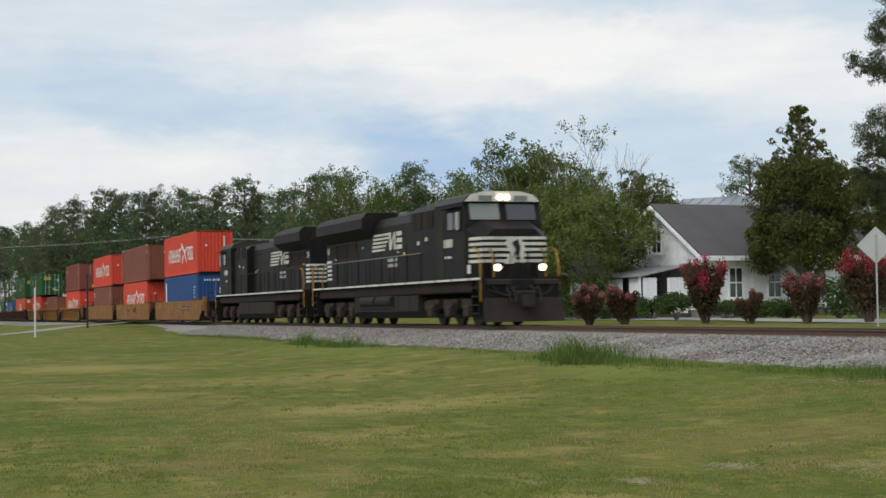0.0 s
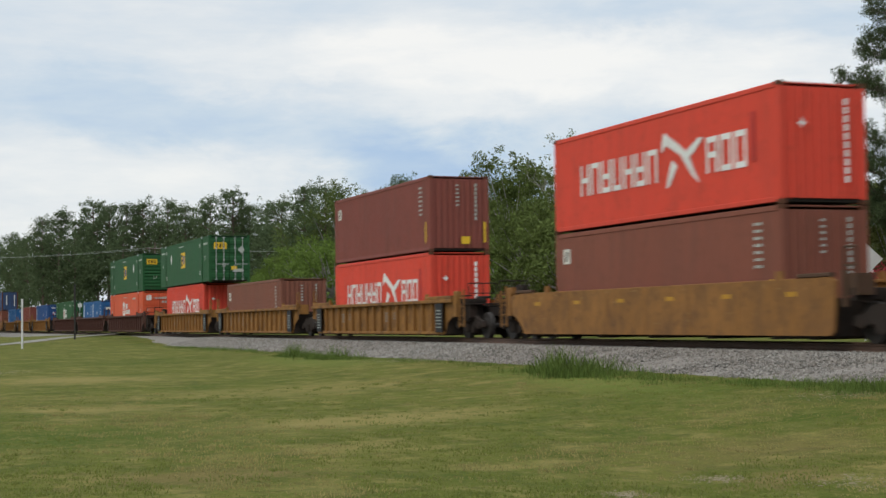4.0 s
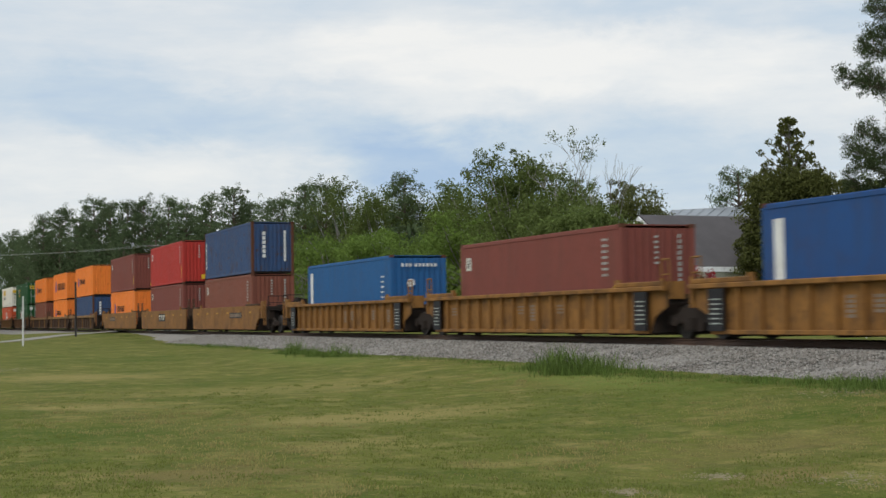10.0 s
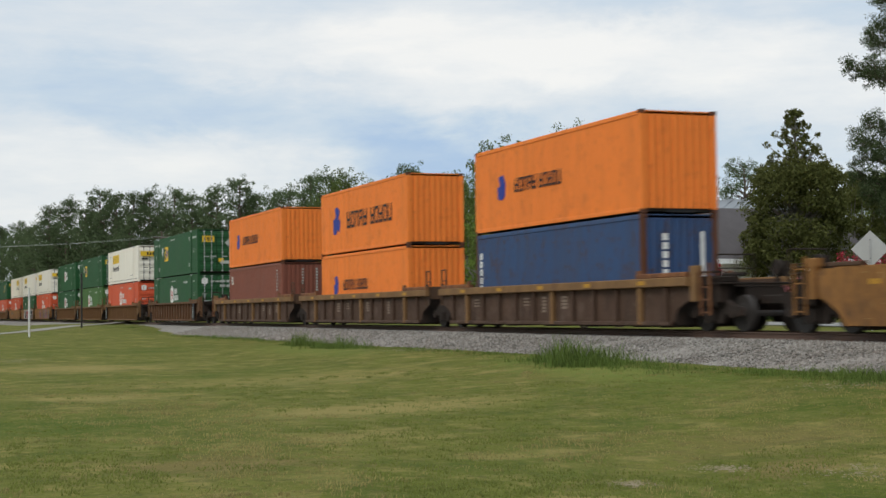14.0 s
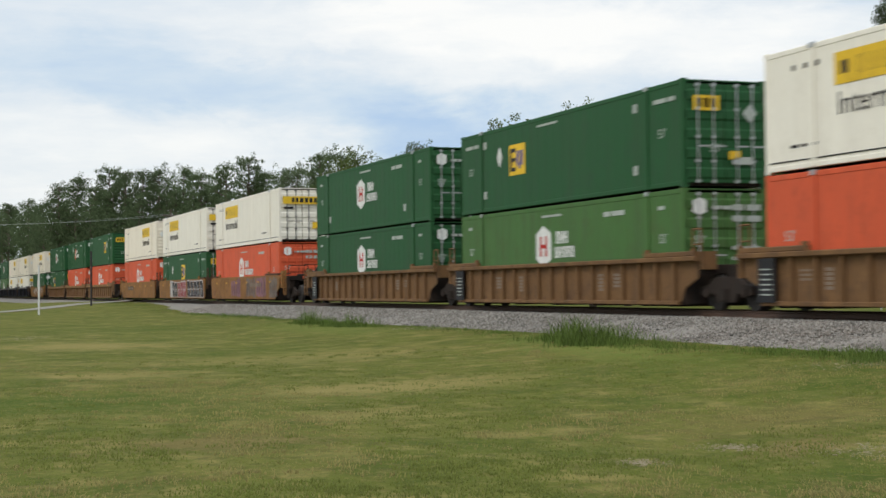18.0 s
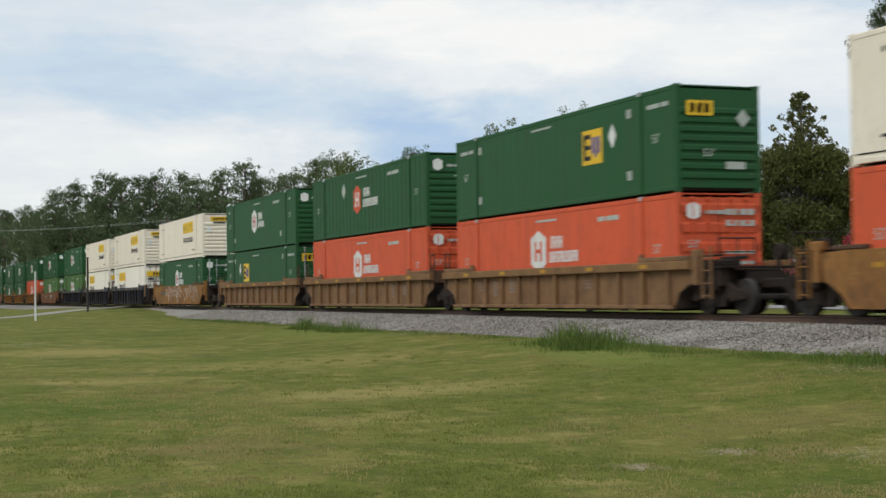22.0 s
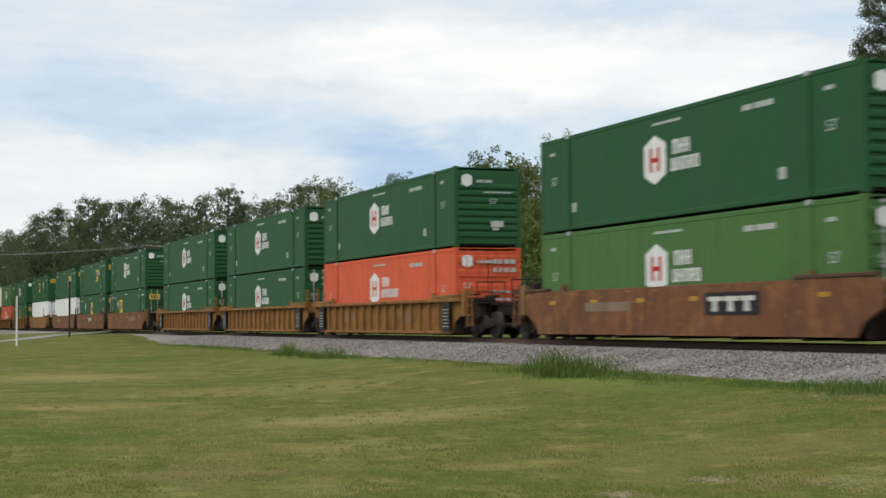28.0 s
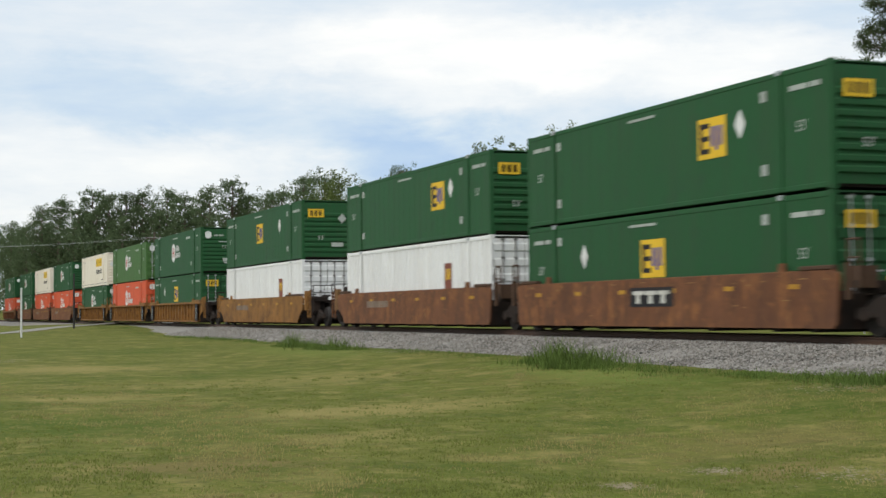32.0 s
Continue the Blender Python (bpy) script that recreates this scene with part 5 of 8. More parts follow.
                pp = shared("endpipes", lambda: Geo().rod((9.1, -1.25, 1.52), (10.3, -1.25, 1.52), 0.03).rod((9.1, -1.25, 1.36), (10.3, -1.25, 1.36), 0.03).rod((9.1, -0.55, 1.46), (10.3, -0.55, 1.46), 0.05)
                            .box(9.3, 9.9, -1.3, -0.5, 1.25, 1.42, 0.03).rod((9.5, -1.1, 1.0), (10.1, -1.1, 1.0), 0.16, n=10).box(9.95, 10.2, -1.3, -1.0, 0.75, 1.2, 0.03).mesh("brake_piping", UNDER))
                part("brake_piping", pp, None, root, "dark brake pipes and cylinder", at=pose(0, 0, 0) if s > 0 else pose(0, 0, 0) @ Matrix.Scale(-1, 4, (1, 0, 0)))
                rk = shared("rack", lambda: Geo().box(-0.32, 0.32, -0.3, 0.3, 0.62, 1.22, 0.05).mesh("end_gear", UNDER))
                part("end_gear", rk, None, root, "dark brake gear", at=pose(s * 9.7, -1.0, 0.0))
        else:
            lad = shared(("shortladder", mat.name), lambda: Geo().path([(0, 0, 1.0), (0, 0, 2.0), (0.42, 0, 2.0), (0.42, 0, 1.0)], 0.028, 5).path([(0, 0, 1.6), (0.42, 0, 1.6)], 0.022, 5)
                         .box(0.02, 0.40, 0.05, 0.5, 0.95, 1.42, 0.03).box(-0.12, 0.02, -0.02, 0.1, 0.7, 1.5, 0.02).mesh("grab_rail", mat if kind == "ribbed" else CAPRUST))
            part("grab_rail", lad, None, root, at=pose(s * 8.9 - 0.2, -1.38, 0.12))
    freight_truck(root, 9.6 if front_end else 9.8)
    if rear_end:
        freight_truck(root, -9.6)
    MOVING.append((root, x0, TRACK_Y, z))
    return root


def ladder_mesh(mat):
    def make():
        g = Geo()
        for x in (-0.2, 0.22):
            g.box(x - 0.025, x + 0.025, -0.03, 0.03, 0.42, 1.75 if x > 0 else 1.6)
        for i in range(4):
            g.rod((-0.2, 0, 0.5 + i * 0.32), (0.22, 0, 0.5 + i * 0.32), 0.018, n=5)
        return g.mesh("ladder", mat)
    return make


def panel_sign(root, x, w, h, kind):
    """Writing on a smooth side, as bars: on a dark panel, bare, faint, or the large block mark."""
    z = 0.98 - h / 2
    if kind == "mark":
        b = part("sign_panel", plate(x - w / 2, x + w / 2, z, z + h), INK, root, "black panel with a pale block emblem", at=pose(0, -1.502, 0))
        p = (w - 0.3) / 3
        g = Geo()
        for i in range(3):
            a = x - w / 2 + 0.15 + i * p
            g.extrude_y([(a + 0.02, z + h * 0.62), (a + p - 0.05, z + h * 0.62), (a + p - 0.05, z + h * 0.82), (a + 0.02, z + h * 0.82)], -0.006, 0.0)
            g.extrude_y([(a + p * 0.28, z + h * 0.17), (a + p * 0.66, z + h * 0.17), (a + p * 0.60, z + h * 0.62), (a + p * 0.34, z + h * 0.62)], -0.006, 0.0)
        tagged(part("emblem", g, DULLWHITE, b, at=pose(0, -0.004, 0)), kind="stuff")
        return
    words = (0.26, 0.26, 0.26, 0.26, 0.12, 0.22, 0.22, 0.22, 0.22, 0.22)
    k = (w - 0.2 - 0.05 * 9) / sum(words)
    words = [q * k for q in words]
    if kind == "panel":
        b = part("sign_panel", plate(x - w / 2, x + w / 2, z, z + h), INK, root, "dark panel with white writing", at=pose(0, -1.502, 0))
        tagged(part("writing", bars(x - w / 2 + 0.1, z + 0.06, words, h - 0.12, 0.05), FADED, b, at=pose(0, -0.004, 0)), kind="stuff")
    else:
        g = bars(x - w / 2 + 0.1, z, words, h, 0.05)
        tagged(part("writing", g, FAINT if kind == "faint" else FADED, root, "faded painted writing", at=pose(0, -1.502, 0)), kind="stuff")


SIGNS = {0: ((3.3, 2.9, 0.30, "panel"),), 1: ((1.5, 1.7, 0.40, "faint"), (-1.8, 1.25, 0.22, "faint")), 2: (), 12: ((3.4, 2.95, 0.32, "panel"),),
         13: ((-0.05, 2.5, 0.54, "mark"),), 14: ((-3.4, 2.95, 0.32, "panel"),), 22: ((3.45, 2.9, 0.20, "bare"),), 23: (), 24: ((-3.45, 2.95, 0.30, "panel"),),
         28: ((-5.4, 1.9, 0.24, "panel"),), 32: ((-3.35, 2.9, 0.26, "bare"), (3.1, 2.45, 0.56, "mark")), 36: ((3.6, 2.85, 0.26, "bare"),), 37: ((0.25, 2.35, 0.52, "mark"),)}


def graffiti(root, i):
    """Sprayed colour on a car's side: bulging overlapping shapes with pale rims, or thin looped lines."""
    rnd = random.Random(i)

    def spray(key, rgb, dirt=0.3):
        return paint("spray_" + key, rgb, dirt, 0.7, (0.10, 0.06, 0.04), 0.4, ISO)

    def blob(g, x, z0, z1, w, lean, depth, rim=0.0):
        """A leaning block with bulged sides and a notch."""
        h = z1 - z0
        pts = []
        for k, (px, pz) in enumerate(((0, 0), (0.42, 0.0), (0.5, 0.34), (0.58, 0.0), (1, 0.0), (1.08, 0.3), (0.9, 0.52), (1.06, 0.75), (0.95, 1.0), (0.5, 1.04), (0.05, 1.0), (-0.06, 0.7), (0.08, 0.48), (-0.05, 0.25))):
            ox = (rim if px > 0.5 else -rim)
            oz = (rim if pz > 0.5 else -rim)
            pts.append((x + px * w + lean * pz + ox, z0 + pz * h + oz))
        g.extrude_y(pts, -depth, 0.0)

    def put(g, mat, label):
        tagged(part("graffiti", g, mat, root, label, at=pose(0, -1.501, 0)), kind="stuff")

    if i == 28:
        g = Geo()
        for a, b in ((-4.4, 1.9), (2.7, 7.3)):
            n = int((b - a) / 0.42)
            for j in range(n):
                x = a + (j + 0.5) * (b - a) / n
                r, z = rnd.uniform(0.16, 0.34), rnd.uniform(0.72, 1.05)
                start, turn, tall = rnd.uniform(-0.6, 0.6), rnd.uniform(3.0, 5.0), rnd.uniform(1.2, 2.0)
                last = None
                for q in range(14):
                    t = start + turn * q / 13
                    p = (x + r * math.cos(t), -0.006, max(0.3, min(1.4, z + r * tall * math.sin(t))))
                    if last and (p[0] - last[0]) ** 2 + (p[2] - last[2]) ** 2 > 1e-5:
                        g.rod(last, p, 0.024, n=4)
                    last = p
        g.v = [(x, max(-0.012, min(0.0, y)), z) for x, y, z in g.v]
        put(g, spray("white_line", (0.46, 0.44, 0.42), 0.5), "thin white sprayed loops")
        g = Geo()
        blob(g, -0.3, 0.62, 0.98, 0.5, 0.2, 0.004)
        put(g, spray("grey_patch", (0.34, 0.33, 0.32), 0.6), "pale sprayed patch")
        return
    if i == 22:
        for key, a, b, rgb in (("pink", -2.7, -0.3, (0.235, 0.120, 0.150)), ("grey", 1.2, 3.5, (0.17, 0.13, 0.11)), ("rose", 3.6, 5.9, (0.235, 0.120, 0.150)), ("ash", 6.7, 8.4, (0.18, 0.15, 0.13))):
            fill, line = Geo(), Geo()
            n = 4
            for j in range(n):
                x = a + j * (b - a) / n
                z0, z1, lean = rnd.uniform(0.26, 0.36), rnd.uniform(1.2, 1.38), rnd.uniform(-0.15, 0.15)
                blob(fill, x, z0, z1, (b - a) / n * 0.92, lean, 0.004)
                blob(line, x + 0.14, z0 + 0.2, z1 - 0.25, (b - a) / n * 0.45, lean, 0.006)
            put(fill, spray(key, rgb, 0.75), "faded sprayed graffiti shapes")
            put(line, spray(key + "_line", tuple(c * 0.62 for c in rgb), 0.8), "darker sprayed shapes")
        return
    for key, a, b, rgb in (("white_end", -4.0, -3.1, (0.42, 0.40, 0.38)), ("black", -3.1, -1.1, (0.018, 0.022, 0.022)), ("red", -0.9, 2.1, (0.26, 0.045, 0.055)), ("night", 2.6, 8.1, (0.016, 0.017, 0.022))):
        rim, fill, line = Geo(), Geo(), Geo()
        n = max(1, int((b - a) / 0.95))
        for j in range(n):
            x = a + j * (b - a) / n
            z0, z1, lean = 0.27, rnd.uniform(1.26, 1.36), rnd.uniform(-0.35, -0.15)
            w = (b - a) / n * 0.80
            blob(rim, x + 0.2, z0 + 0.03, z1, w, lean, 0.004, 0.05)
            blob(fill, x + 0.2, z0 + 0.03, z1 - 0.02, w, lean, 0.006)
            q = x + 0.2 + w * 0.45
            for u in (rnd.uniform(0.05, 0.3), rnd.uniform(0.6, 0.9)):
                line.extrude_y([(q + lean * u, z0 + u * 0.4 + 0.12), (q + 0.06 + lean * u, z0 + u * 0.4 + 0.12), (q + 0.1 + lean, z0 + u * 0.4 + 0.55), (q + 0.03 + lean, z0 + u * 0.4 + 0.55)], -0.008, 0.0)
            line.box(q - w * 0.35 + lean * 0.5, q + w * 0.3 + lean * 0.5, -0.008, 0.0, 0.78, 0.83)
        put(rim, spray("rim", (0.50, 0.50, 0.50), 0.25), "white sprayed rim")
        put(fill, spray(key, rgb, 0.2), "bold sprayed graffiti shapes")
        put(line, spray("rim", (0.50, 0.50, 0.50), 0.25), "white sprayed strokes")


# kinds of container: length, paint, marking, wall type (0 folded, 1 smooth, 2 ribbed), doors leading
SWOOP = (12.192, RED, "bird", 0, False)
BLU = (12.192, BLUE, "bar", 0, False)
BLS = (12.192, BLUE, "bar_star", 0, False)
BRN = (12.192, BROWN, "small", 0, False)
MAR = (12.192, MAROON, "small", 0, False)
B45 = (13.716, BROWN, "corner45", 0, False)
SQR = (16.154, GREEN, "square", 1, True)
SQF = (16.154, GREEN, "square_right", 1, False)
SQM = (16.154, GREEN, "square_mid", 1, False)
SQL = (16.154, GREEN, "square_left", 1, True)
B53 = (12.192, BROWN2, "small", 0, False)
HEXO = (16.154, ORANGE, "hexorange", 1, True)
HEXG = (16.154, GREEN, "hexgreen", 1, False)
HEXD = (16.154, GREEN, "hexgreen", 1, True)
HEXL = (16.154, GREEN2, "hexgreen", 1, True)
HEXI = (16.154, GREEN, "hexold", 2, False)
YPD = (16.154, WHITE, "yellowpanel", 3, True)
YPF = (16.154, CREAM, "yellowpanel", 3, False)
AMB = (12.192, AMBER, "fold", 0, False)
AMBS = (12.192, AMBER, "fold_small", 0, False)
NAV = (12.192, NAVY, "column", 0, False)
RED4 = (12.192, RED2, "small", 0, False)
BL20 = (6.058, BLUE2, "bar20", 0, True)
BL2 = (12.192, BLUE2, "bar", 0, False)
WHT = (16.154, WHITE2, "panel_right", 4, True)

# paint, side, height of the side's top and foot over the rail
SOLID_O = (TAN, "solid", 1.45, 0.19)
RIB_O = (OCHRE, "ribbed", 1.42, 0.15)
RIB_U = (UMBER, "ribbed", 1.42, 0.15)
RIB_D = (DARKRED, "ribbed", 1.45, 0.15)
SHAL_R = (RUSTY, "shallow", 1.42, 0.15)
SHAL_B = (COALBLUE, "shallow", 1.53, 0.17)
SOLID_R = (RUSTY, "solid", 1.45, 0.19)
SOLID_Y = (OCHRE, "solid", 1.45, 0.19)
RIB_T = (DULLTAN, "ribbed", 1.42, 0.15)
SHAL_W = (WEATHER, "shallow", 1.42, 0.15)

LABEL = {
    BLS: "blue steel container with red and white star marks",
    SWOOP: "red steel container with white lettering and a swooping white emblem", BLU: "blue steel container with a white upright bar",
    BRN: "plain brown container of folded steel", MAR: "plain maroon container of folded steel", B45: "brown 45-foot container with white figures",
    SQR: "green 53-foot container with a yellow square emblem, doors leading", SQF: "green 53-foot container with a yellow square emblem",
    SQM: "green 53-foot container with a yellow square emblem amidships", SQL: "green 53-foot container with a yellow emblem near its rear", B53: "low faded brown folded-steel container",
    HEXO: "orange-red 53-foot container with a white six-sided emblem", HEXG: "dark green 53-foot container with a white and red emblem",
    HEXD: "dark green 53-foot container with emblem, doors leading", HEXL: "leaf-green 53-foot container with a white and red emblem",
    HEXI: "ribbed green 53-foot container with an orange emblem", YPD: "cream-white 53-foot container with a yellow panel, doors leading",
    YPF: "cream-white 53-foot container with a yellow panel", AMB: "amber container with dark blue emblem and lettering",
    AMBS: "amber container with small blue emblem and lettering", NAV: "worn navy container with white lettering in a column",
    RED4: "dull red container of folded steel", BL20: "short bright blue twenty-foot container", BL2: "bright blue container with a white upright bar",
    WHT: "white ribbed 53-foot container with a dark panel",
}
CARLABEL = {"solid": "smooth-sided {} well car carrying containers", "ribbed": "ribbed {} well car carrying containers", "shallow": "{} well car with a deep top rail"}
COLOURNAME = {"weathered_brown_paint": "weathered brown", "dull_tan_paint": "dull tan", "rusted_umber_paint": "rust-streaked brown", "tan_paint": "tan", "ochre_paint": "rust-stained ochre", "dark_oxide_paint": "dark oxide-red", "rusty_brown_paint": "rusty brown", "black_blue_paint": "blue-black"}

# place of the well's middle, style, lower loads, upper load (kind, offset), coupled in front, coupled behind
CONSIST = [
    (-105.45, SOLID_O, [(BLU, 0)], SWOOP, 1, 0), (-125.45, SOLID_O, [(SWOOP, 0)], B45, 0, 0), (-144.98, SOLID_O, [(BRN, 0)], SWOOP, 0, 1),
    (-168.23, RIB_O, [(SWOOP, 0)], MAR, 1, 0), (-189.00, RIB_O, [(B53, -1.08)], None, 0, 0), (-208.90, RIB_O, [(SWOOP, 0)], SQR, 0, 1),
    (-232.66, RIB_D, [(HEXO, 0)], SQM, 1, 0), (-252.69, RIB_D, [(BL20, 3.05), (BL20, -3.05)], None, 0, 0), (-272.40, RIB_D, [(HEXD, 0)], None, 0, 1),
    (-295.99, RIB_O, [(BLS, 0)], None, 1, 0), (-315.36, RIB_O, [(MAR, 0)], None, 0, 0), (-335.29, RIB_O, [(BL2, 0)], None, 0, 1),
    (-358.82, SOLID_O, [(BRN, 0)], NAV, 1, 0), (-378.15, SOLID_O, [(MAR, 0)], RED4, 0, 0), (-397.72, SOLID_O, [(AMBS, 0)], MAR, 0, 1),
    (-421.35, SHAL_R, [(NAV, 0)], AMBS, 1, 0), (-440.80, SHAL_R, [(AMBS, 0)], AMB, 0, 0), (-460.44, SHAL_R, [(BRN, 0)], AMBS, 0, 1),
    (-483.71, RIB_U, [(HEXD, 0)], SQL, 1, 1),
    (-507.21, RIB_T, [(HEXO, 0)], YPD, 1, 0), (-527.32, RIB_T, [(HEXL, 0)], SQL, 0, 0), (-546.83, RIB_T, [(HEXD, 0)], HEXD, 0, 1),
    (-570.50, SOLID_O, [(HEXO, 0)], YPD, 1, 0), (-589.75, SOLID_O, [(SQR, 0)], YPD, 0, 0), (-608.90, SOLID_O, [(HEXO, 0)], YPF, 0, 1),
    (-632.67, SHAL_W, [(HEXO, 0)], SQF, 1, 0), (-652.08, SHAL_W, [(HEXO, 0)], HEXI, 0, 0), (-671.54, SHAL_W, [(SQL, 0)], HEXG, 0, 1),
    (-695.07, SOLID_Y, [(HEXD, 0)], YPF, 1, 1),
    (-718.16, SHAL_B, [(YPD, 0)], YPF, 1, 0), (-738.01, SHAL_B, [(YPD, 0)], YPF, 0, 0), (-757.37, SHAL_B, [(HEXL, 0)], HEXG, 0, 1),
    (-780.87, SOLID_R, [(HEXL, 0)], HEXG, 1, 1),
    (-804.35, RIB_O, [(HEXO, 0)], HEXG, 1, 0), (-823.80, RIB_O, [(HEXD, 0)], HEXG, 0, 0), (-843.38, RIB_O, [(HEXD, 0)], HEXG, 0, 1),
    (-866.81, SOLID_R, [(SQL, 0)], HEXG, 1, 0), (-886.24, SOLID_R, [(SQR, 0)], SQF, 0, 0), (-905.51, SOLID_R, [(WHT, 0)], SQF, 0, 1),
    (-929.03, SOLID_Y, [(WHT, 0)], SQM, 1, 1),
    (-952.48, RIB_O, [(SQR, 0)], HEXG, 1, 0), (-972.25, RIB_O, [(HEXO, 0)], HEXL, 0, 0), (-991.86, RIB_O, [(HEXD, 0)], YPF, 0, 1),
    (-1015.50, SOLID_R, [(HEXO, 0)], HEXG, 1, 0), (-1035.00, SOLID_R, [(HEXO, 0)], YPF, 0, 0), (-1054.60, SOLID_R, [(HEXD, 0)], HEXG, 0, 1),
    (-1078.20, SHAL_R, [(HEXO, 0)], HEXG, 1, 1),
]


def build_train():
    for i, (x, style, low, high, fr, re) in enumerate(CONSIST):
        car = well_car(style, x, CARLABEL[style[1]].format(COLOURNAME[style[0].name]), bool(fr), bool(re), i == 0, i)
        if style[1] == "solid":
            for x_, w_, h_, kind in SIGNS.get(i, ((-3.4, 2.9, 0.26, "bare"),)):
                panel_sign(car, x_, w_, h_, kind)
            if i in (22, 23, 28):
                graffiti(car, i)
        for kind, dx in low:
            container(kind, x + dx, 0, LABEL[kind])
        if high:
            container(high, x, 1, LABEL[high])


build_train()

# ---------------------------------------------------------------- locomotives
GLASS = material("cab_glass", (0.02, 0.024, 0.024), rough=0.08, var=0.1, spec=0.8)
# paler glass: the sky's reflection is put into its base colour
PALEGLASS = material("sky_lit_glass", (0.14, 0.155, 0.14), rough=0.10, var=0.1, spec=0.8)
LAMP = glow("headlamp_glow", (1.0, 0.78, 0.55), 4.0)
LAMP2 = glow("ditch_lamp_glow", (1.0, 0.76, 0.5), 5.0)
RAILGREY = paint("dull_handrail", (0.17, 0.165, 0.15), 0.4, 0.6)
# cab roof, a little paler than the engine's black
CABROOF = paint("dark_roof_paint", (0.034, 0.033, 0.031), 0.4, 0.6)
GREYPAINT = paint("grey_roof_paint", (0.12, 0.12, 0.11), 0.4, 0.6)


def locomotive(x0, s, label, lit):
    """s = 1: cab leading; s = -1: cab trailing. Local x runs from the long end to the cab end times s."""
    root = thing("locomotive", label, "locomotive", pose(x0, TRACK_Y, RAIL), "locomotives")

    def geo():
        return Geo()

    def bx(g, xa, xb, ya, yb, za, zb, c=0.0):
        xa, xb = sorted((xa * s, xb * s))
        return g.box(xa, xb, ya, yb, za, zb, c)

    def ox(g, outline, y0, y1):
        pts = [(x * s, z) for x, z in outline]
        return g.extrude_y(pts if s > 0 else pts[::-1], y0, y1)

    def xx(g, outline, xa, xb):
        xa, xb = sorted((xa * s, xb * s))
        return g.extrude_x(outline, xa, xb)

    def P(name, g, mat, label="", under=None, smooth=False):
        g.v = [(x, y, z if z < 1.72 else 1.72 + (z - 1.72) * 1.065) for x, y, z in g.v]
        return part(name, g, mat, under or root, label, smooth=smooth)

    k = 0.8 if s > 0 else -0.1        # the cab stands further out on the leading engine
    # underframe and walkway
    P("underframe", bx(geo(), -10.4, 10.3 + k, -1.40, 1.40, 1.18, 1.62, 0.05), UNDER)
    P("walkway", bx(geo(), -10.5, 10.4 + k, -1.52, 1.52, 1.62, 1.70, 0.01), BLACK)
    for i in range(13 if s > 0 else 12):
        a = -10.3 + i * 1.7
        for y in (-1.527, 1.515):
            P("sill_stripe", bx(geo(), a + 0.04, min(a + 1.62, 10.38 + k), y, y + 0.012, 1.62, 1.70), DULLWHITE, "dull white reflective stripe")
    # long hood
    hood = P("hood", xx(geo(), [(-0.95, 1.7), (0.95, 1.7), (0.95, 4.0), (0.72, 4.35), (-0.72, 4.35), (-0.95, 4.0)], -9.7, 5.9 + k), BLACK)
    for i in range(13):
        x = -8.9 + i * 1.08
        if x < 5.0:
            P("hood_door", bx(geo(), x, x + 0.98, -0.972, -0.945, 1.85, 2.85 if i % 3 else 3.2, 0.008), BLACK, under=hood)
    # radiator wing at the long end
    w0 = -2.4 if s > 0 else -4.6
    wing = P("radiator_wing", xx(geo(), [(-0.96, 3.62), (-1.50, 4.02), (-1.50, 4.42), (-1.28, 4.66), (1.28, 4.66), (1.50, 4.42), (1.50, 4.02), (0.96, 3.62)], -9.72, w0), BLACK)
    P("radiator_top", bx(geo(), -9.4, w0 - 0.35, -1.15, 1.15, 4.66, 4.70, 0.01), GREYPAINT, "dusty grey radiator top", under=wing)
    for i in range(3):
        P("intake_screen", bx(geo(), -9.2 + i * 1.5, -7.95 + i * 1.5, -0.985, -0.95, 2.95, 3.55), UNDER, "dark intake screen", under=hood)
    # equipment behind the cab
    bt = 4.25 if s > 0 else 4.05
    blower = P("blower_cab", xx(geo(), [(-1.30, 1.72), (1.30, 1.72), (1.30, bt), (1.05, bt + 0.22), (-1.05, bt + 0.22), (-1.30, bt)], 2.6 + k, 5.9 + k), BLACK)
    for a, b in ((2.95 + k, 3.85 + k), (4.45 + k, 5.15 + k)):
        P("vent", bx(geo(), a, b, -1.33, -1.28, 3.62, 4.22), UNDER, "dark louvred vent", under=blower)
    P("exhaust_stack", bx(geo(), -0.6, 0.55, -0.45, 0.45, 4.33, 4.55, 0.05), GREYPAINT, "grey exhaust stack")
    P("horn", geo().rod((2.2 * s, -0.2, 4.35), (2.2 * s, -0.2, 4.46), 0.03).rod((1.9 * s, -0.2, 4.46), (2.5 * s, -0.2, 4.46), 0.06, 0.03, n=8), UNDER)
    # small fittings on the hood and the walkway
    rnd = random.Random(5 + s)
    for i in range(9):
        x = -8.5 + i * 1.55 + rnd.uniform(-0.4, 0.4)
        P("latch", bx(geo(), x, x + 0.16, -1.0, -0.965, 2.9 + 0.35 * (i % 2), 2.97 + 0.35 * (i % 2), 0.01), DULLWHITE if i % 3 == 0 else TANK, under=hood)
    for x, z, m in ((4.35 + k, 3.15, DULLWHITE), (3.4 + k, 3.05, DULLWHITE), (1.55, 2.75, YELLOW), (-8.2, 3.7, YELLOW)):
        P("placard", bx(geo(), x, x + 0.18, -1.34 if z > 3 and x > 2 else -1.0, -1.3 if z > 3 and x > 2 else -0.965, z, z + 0.14, 0.005), m)
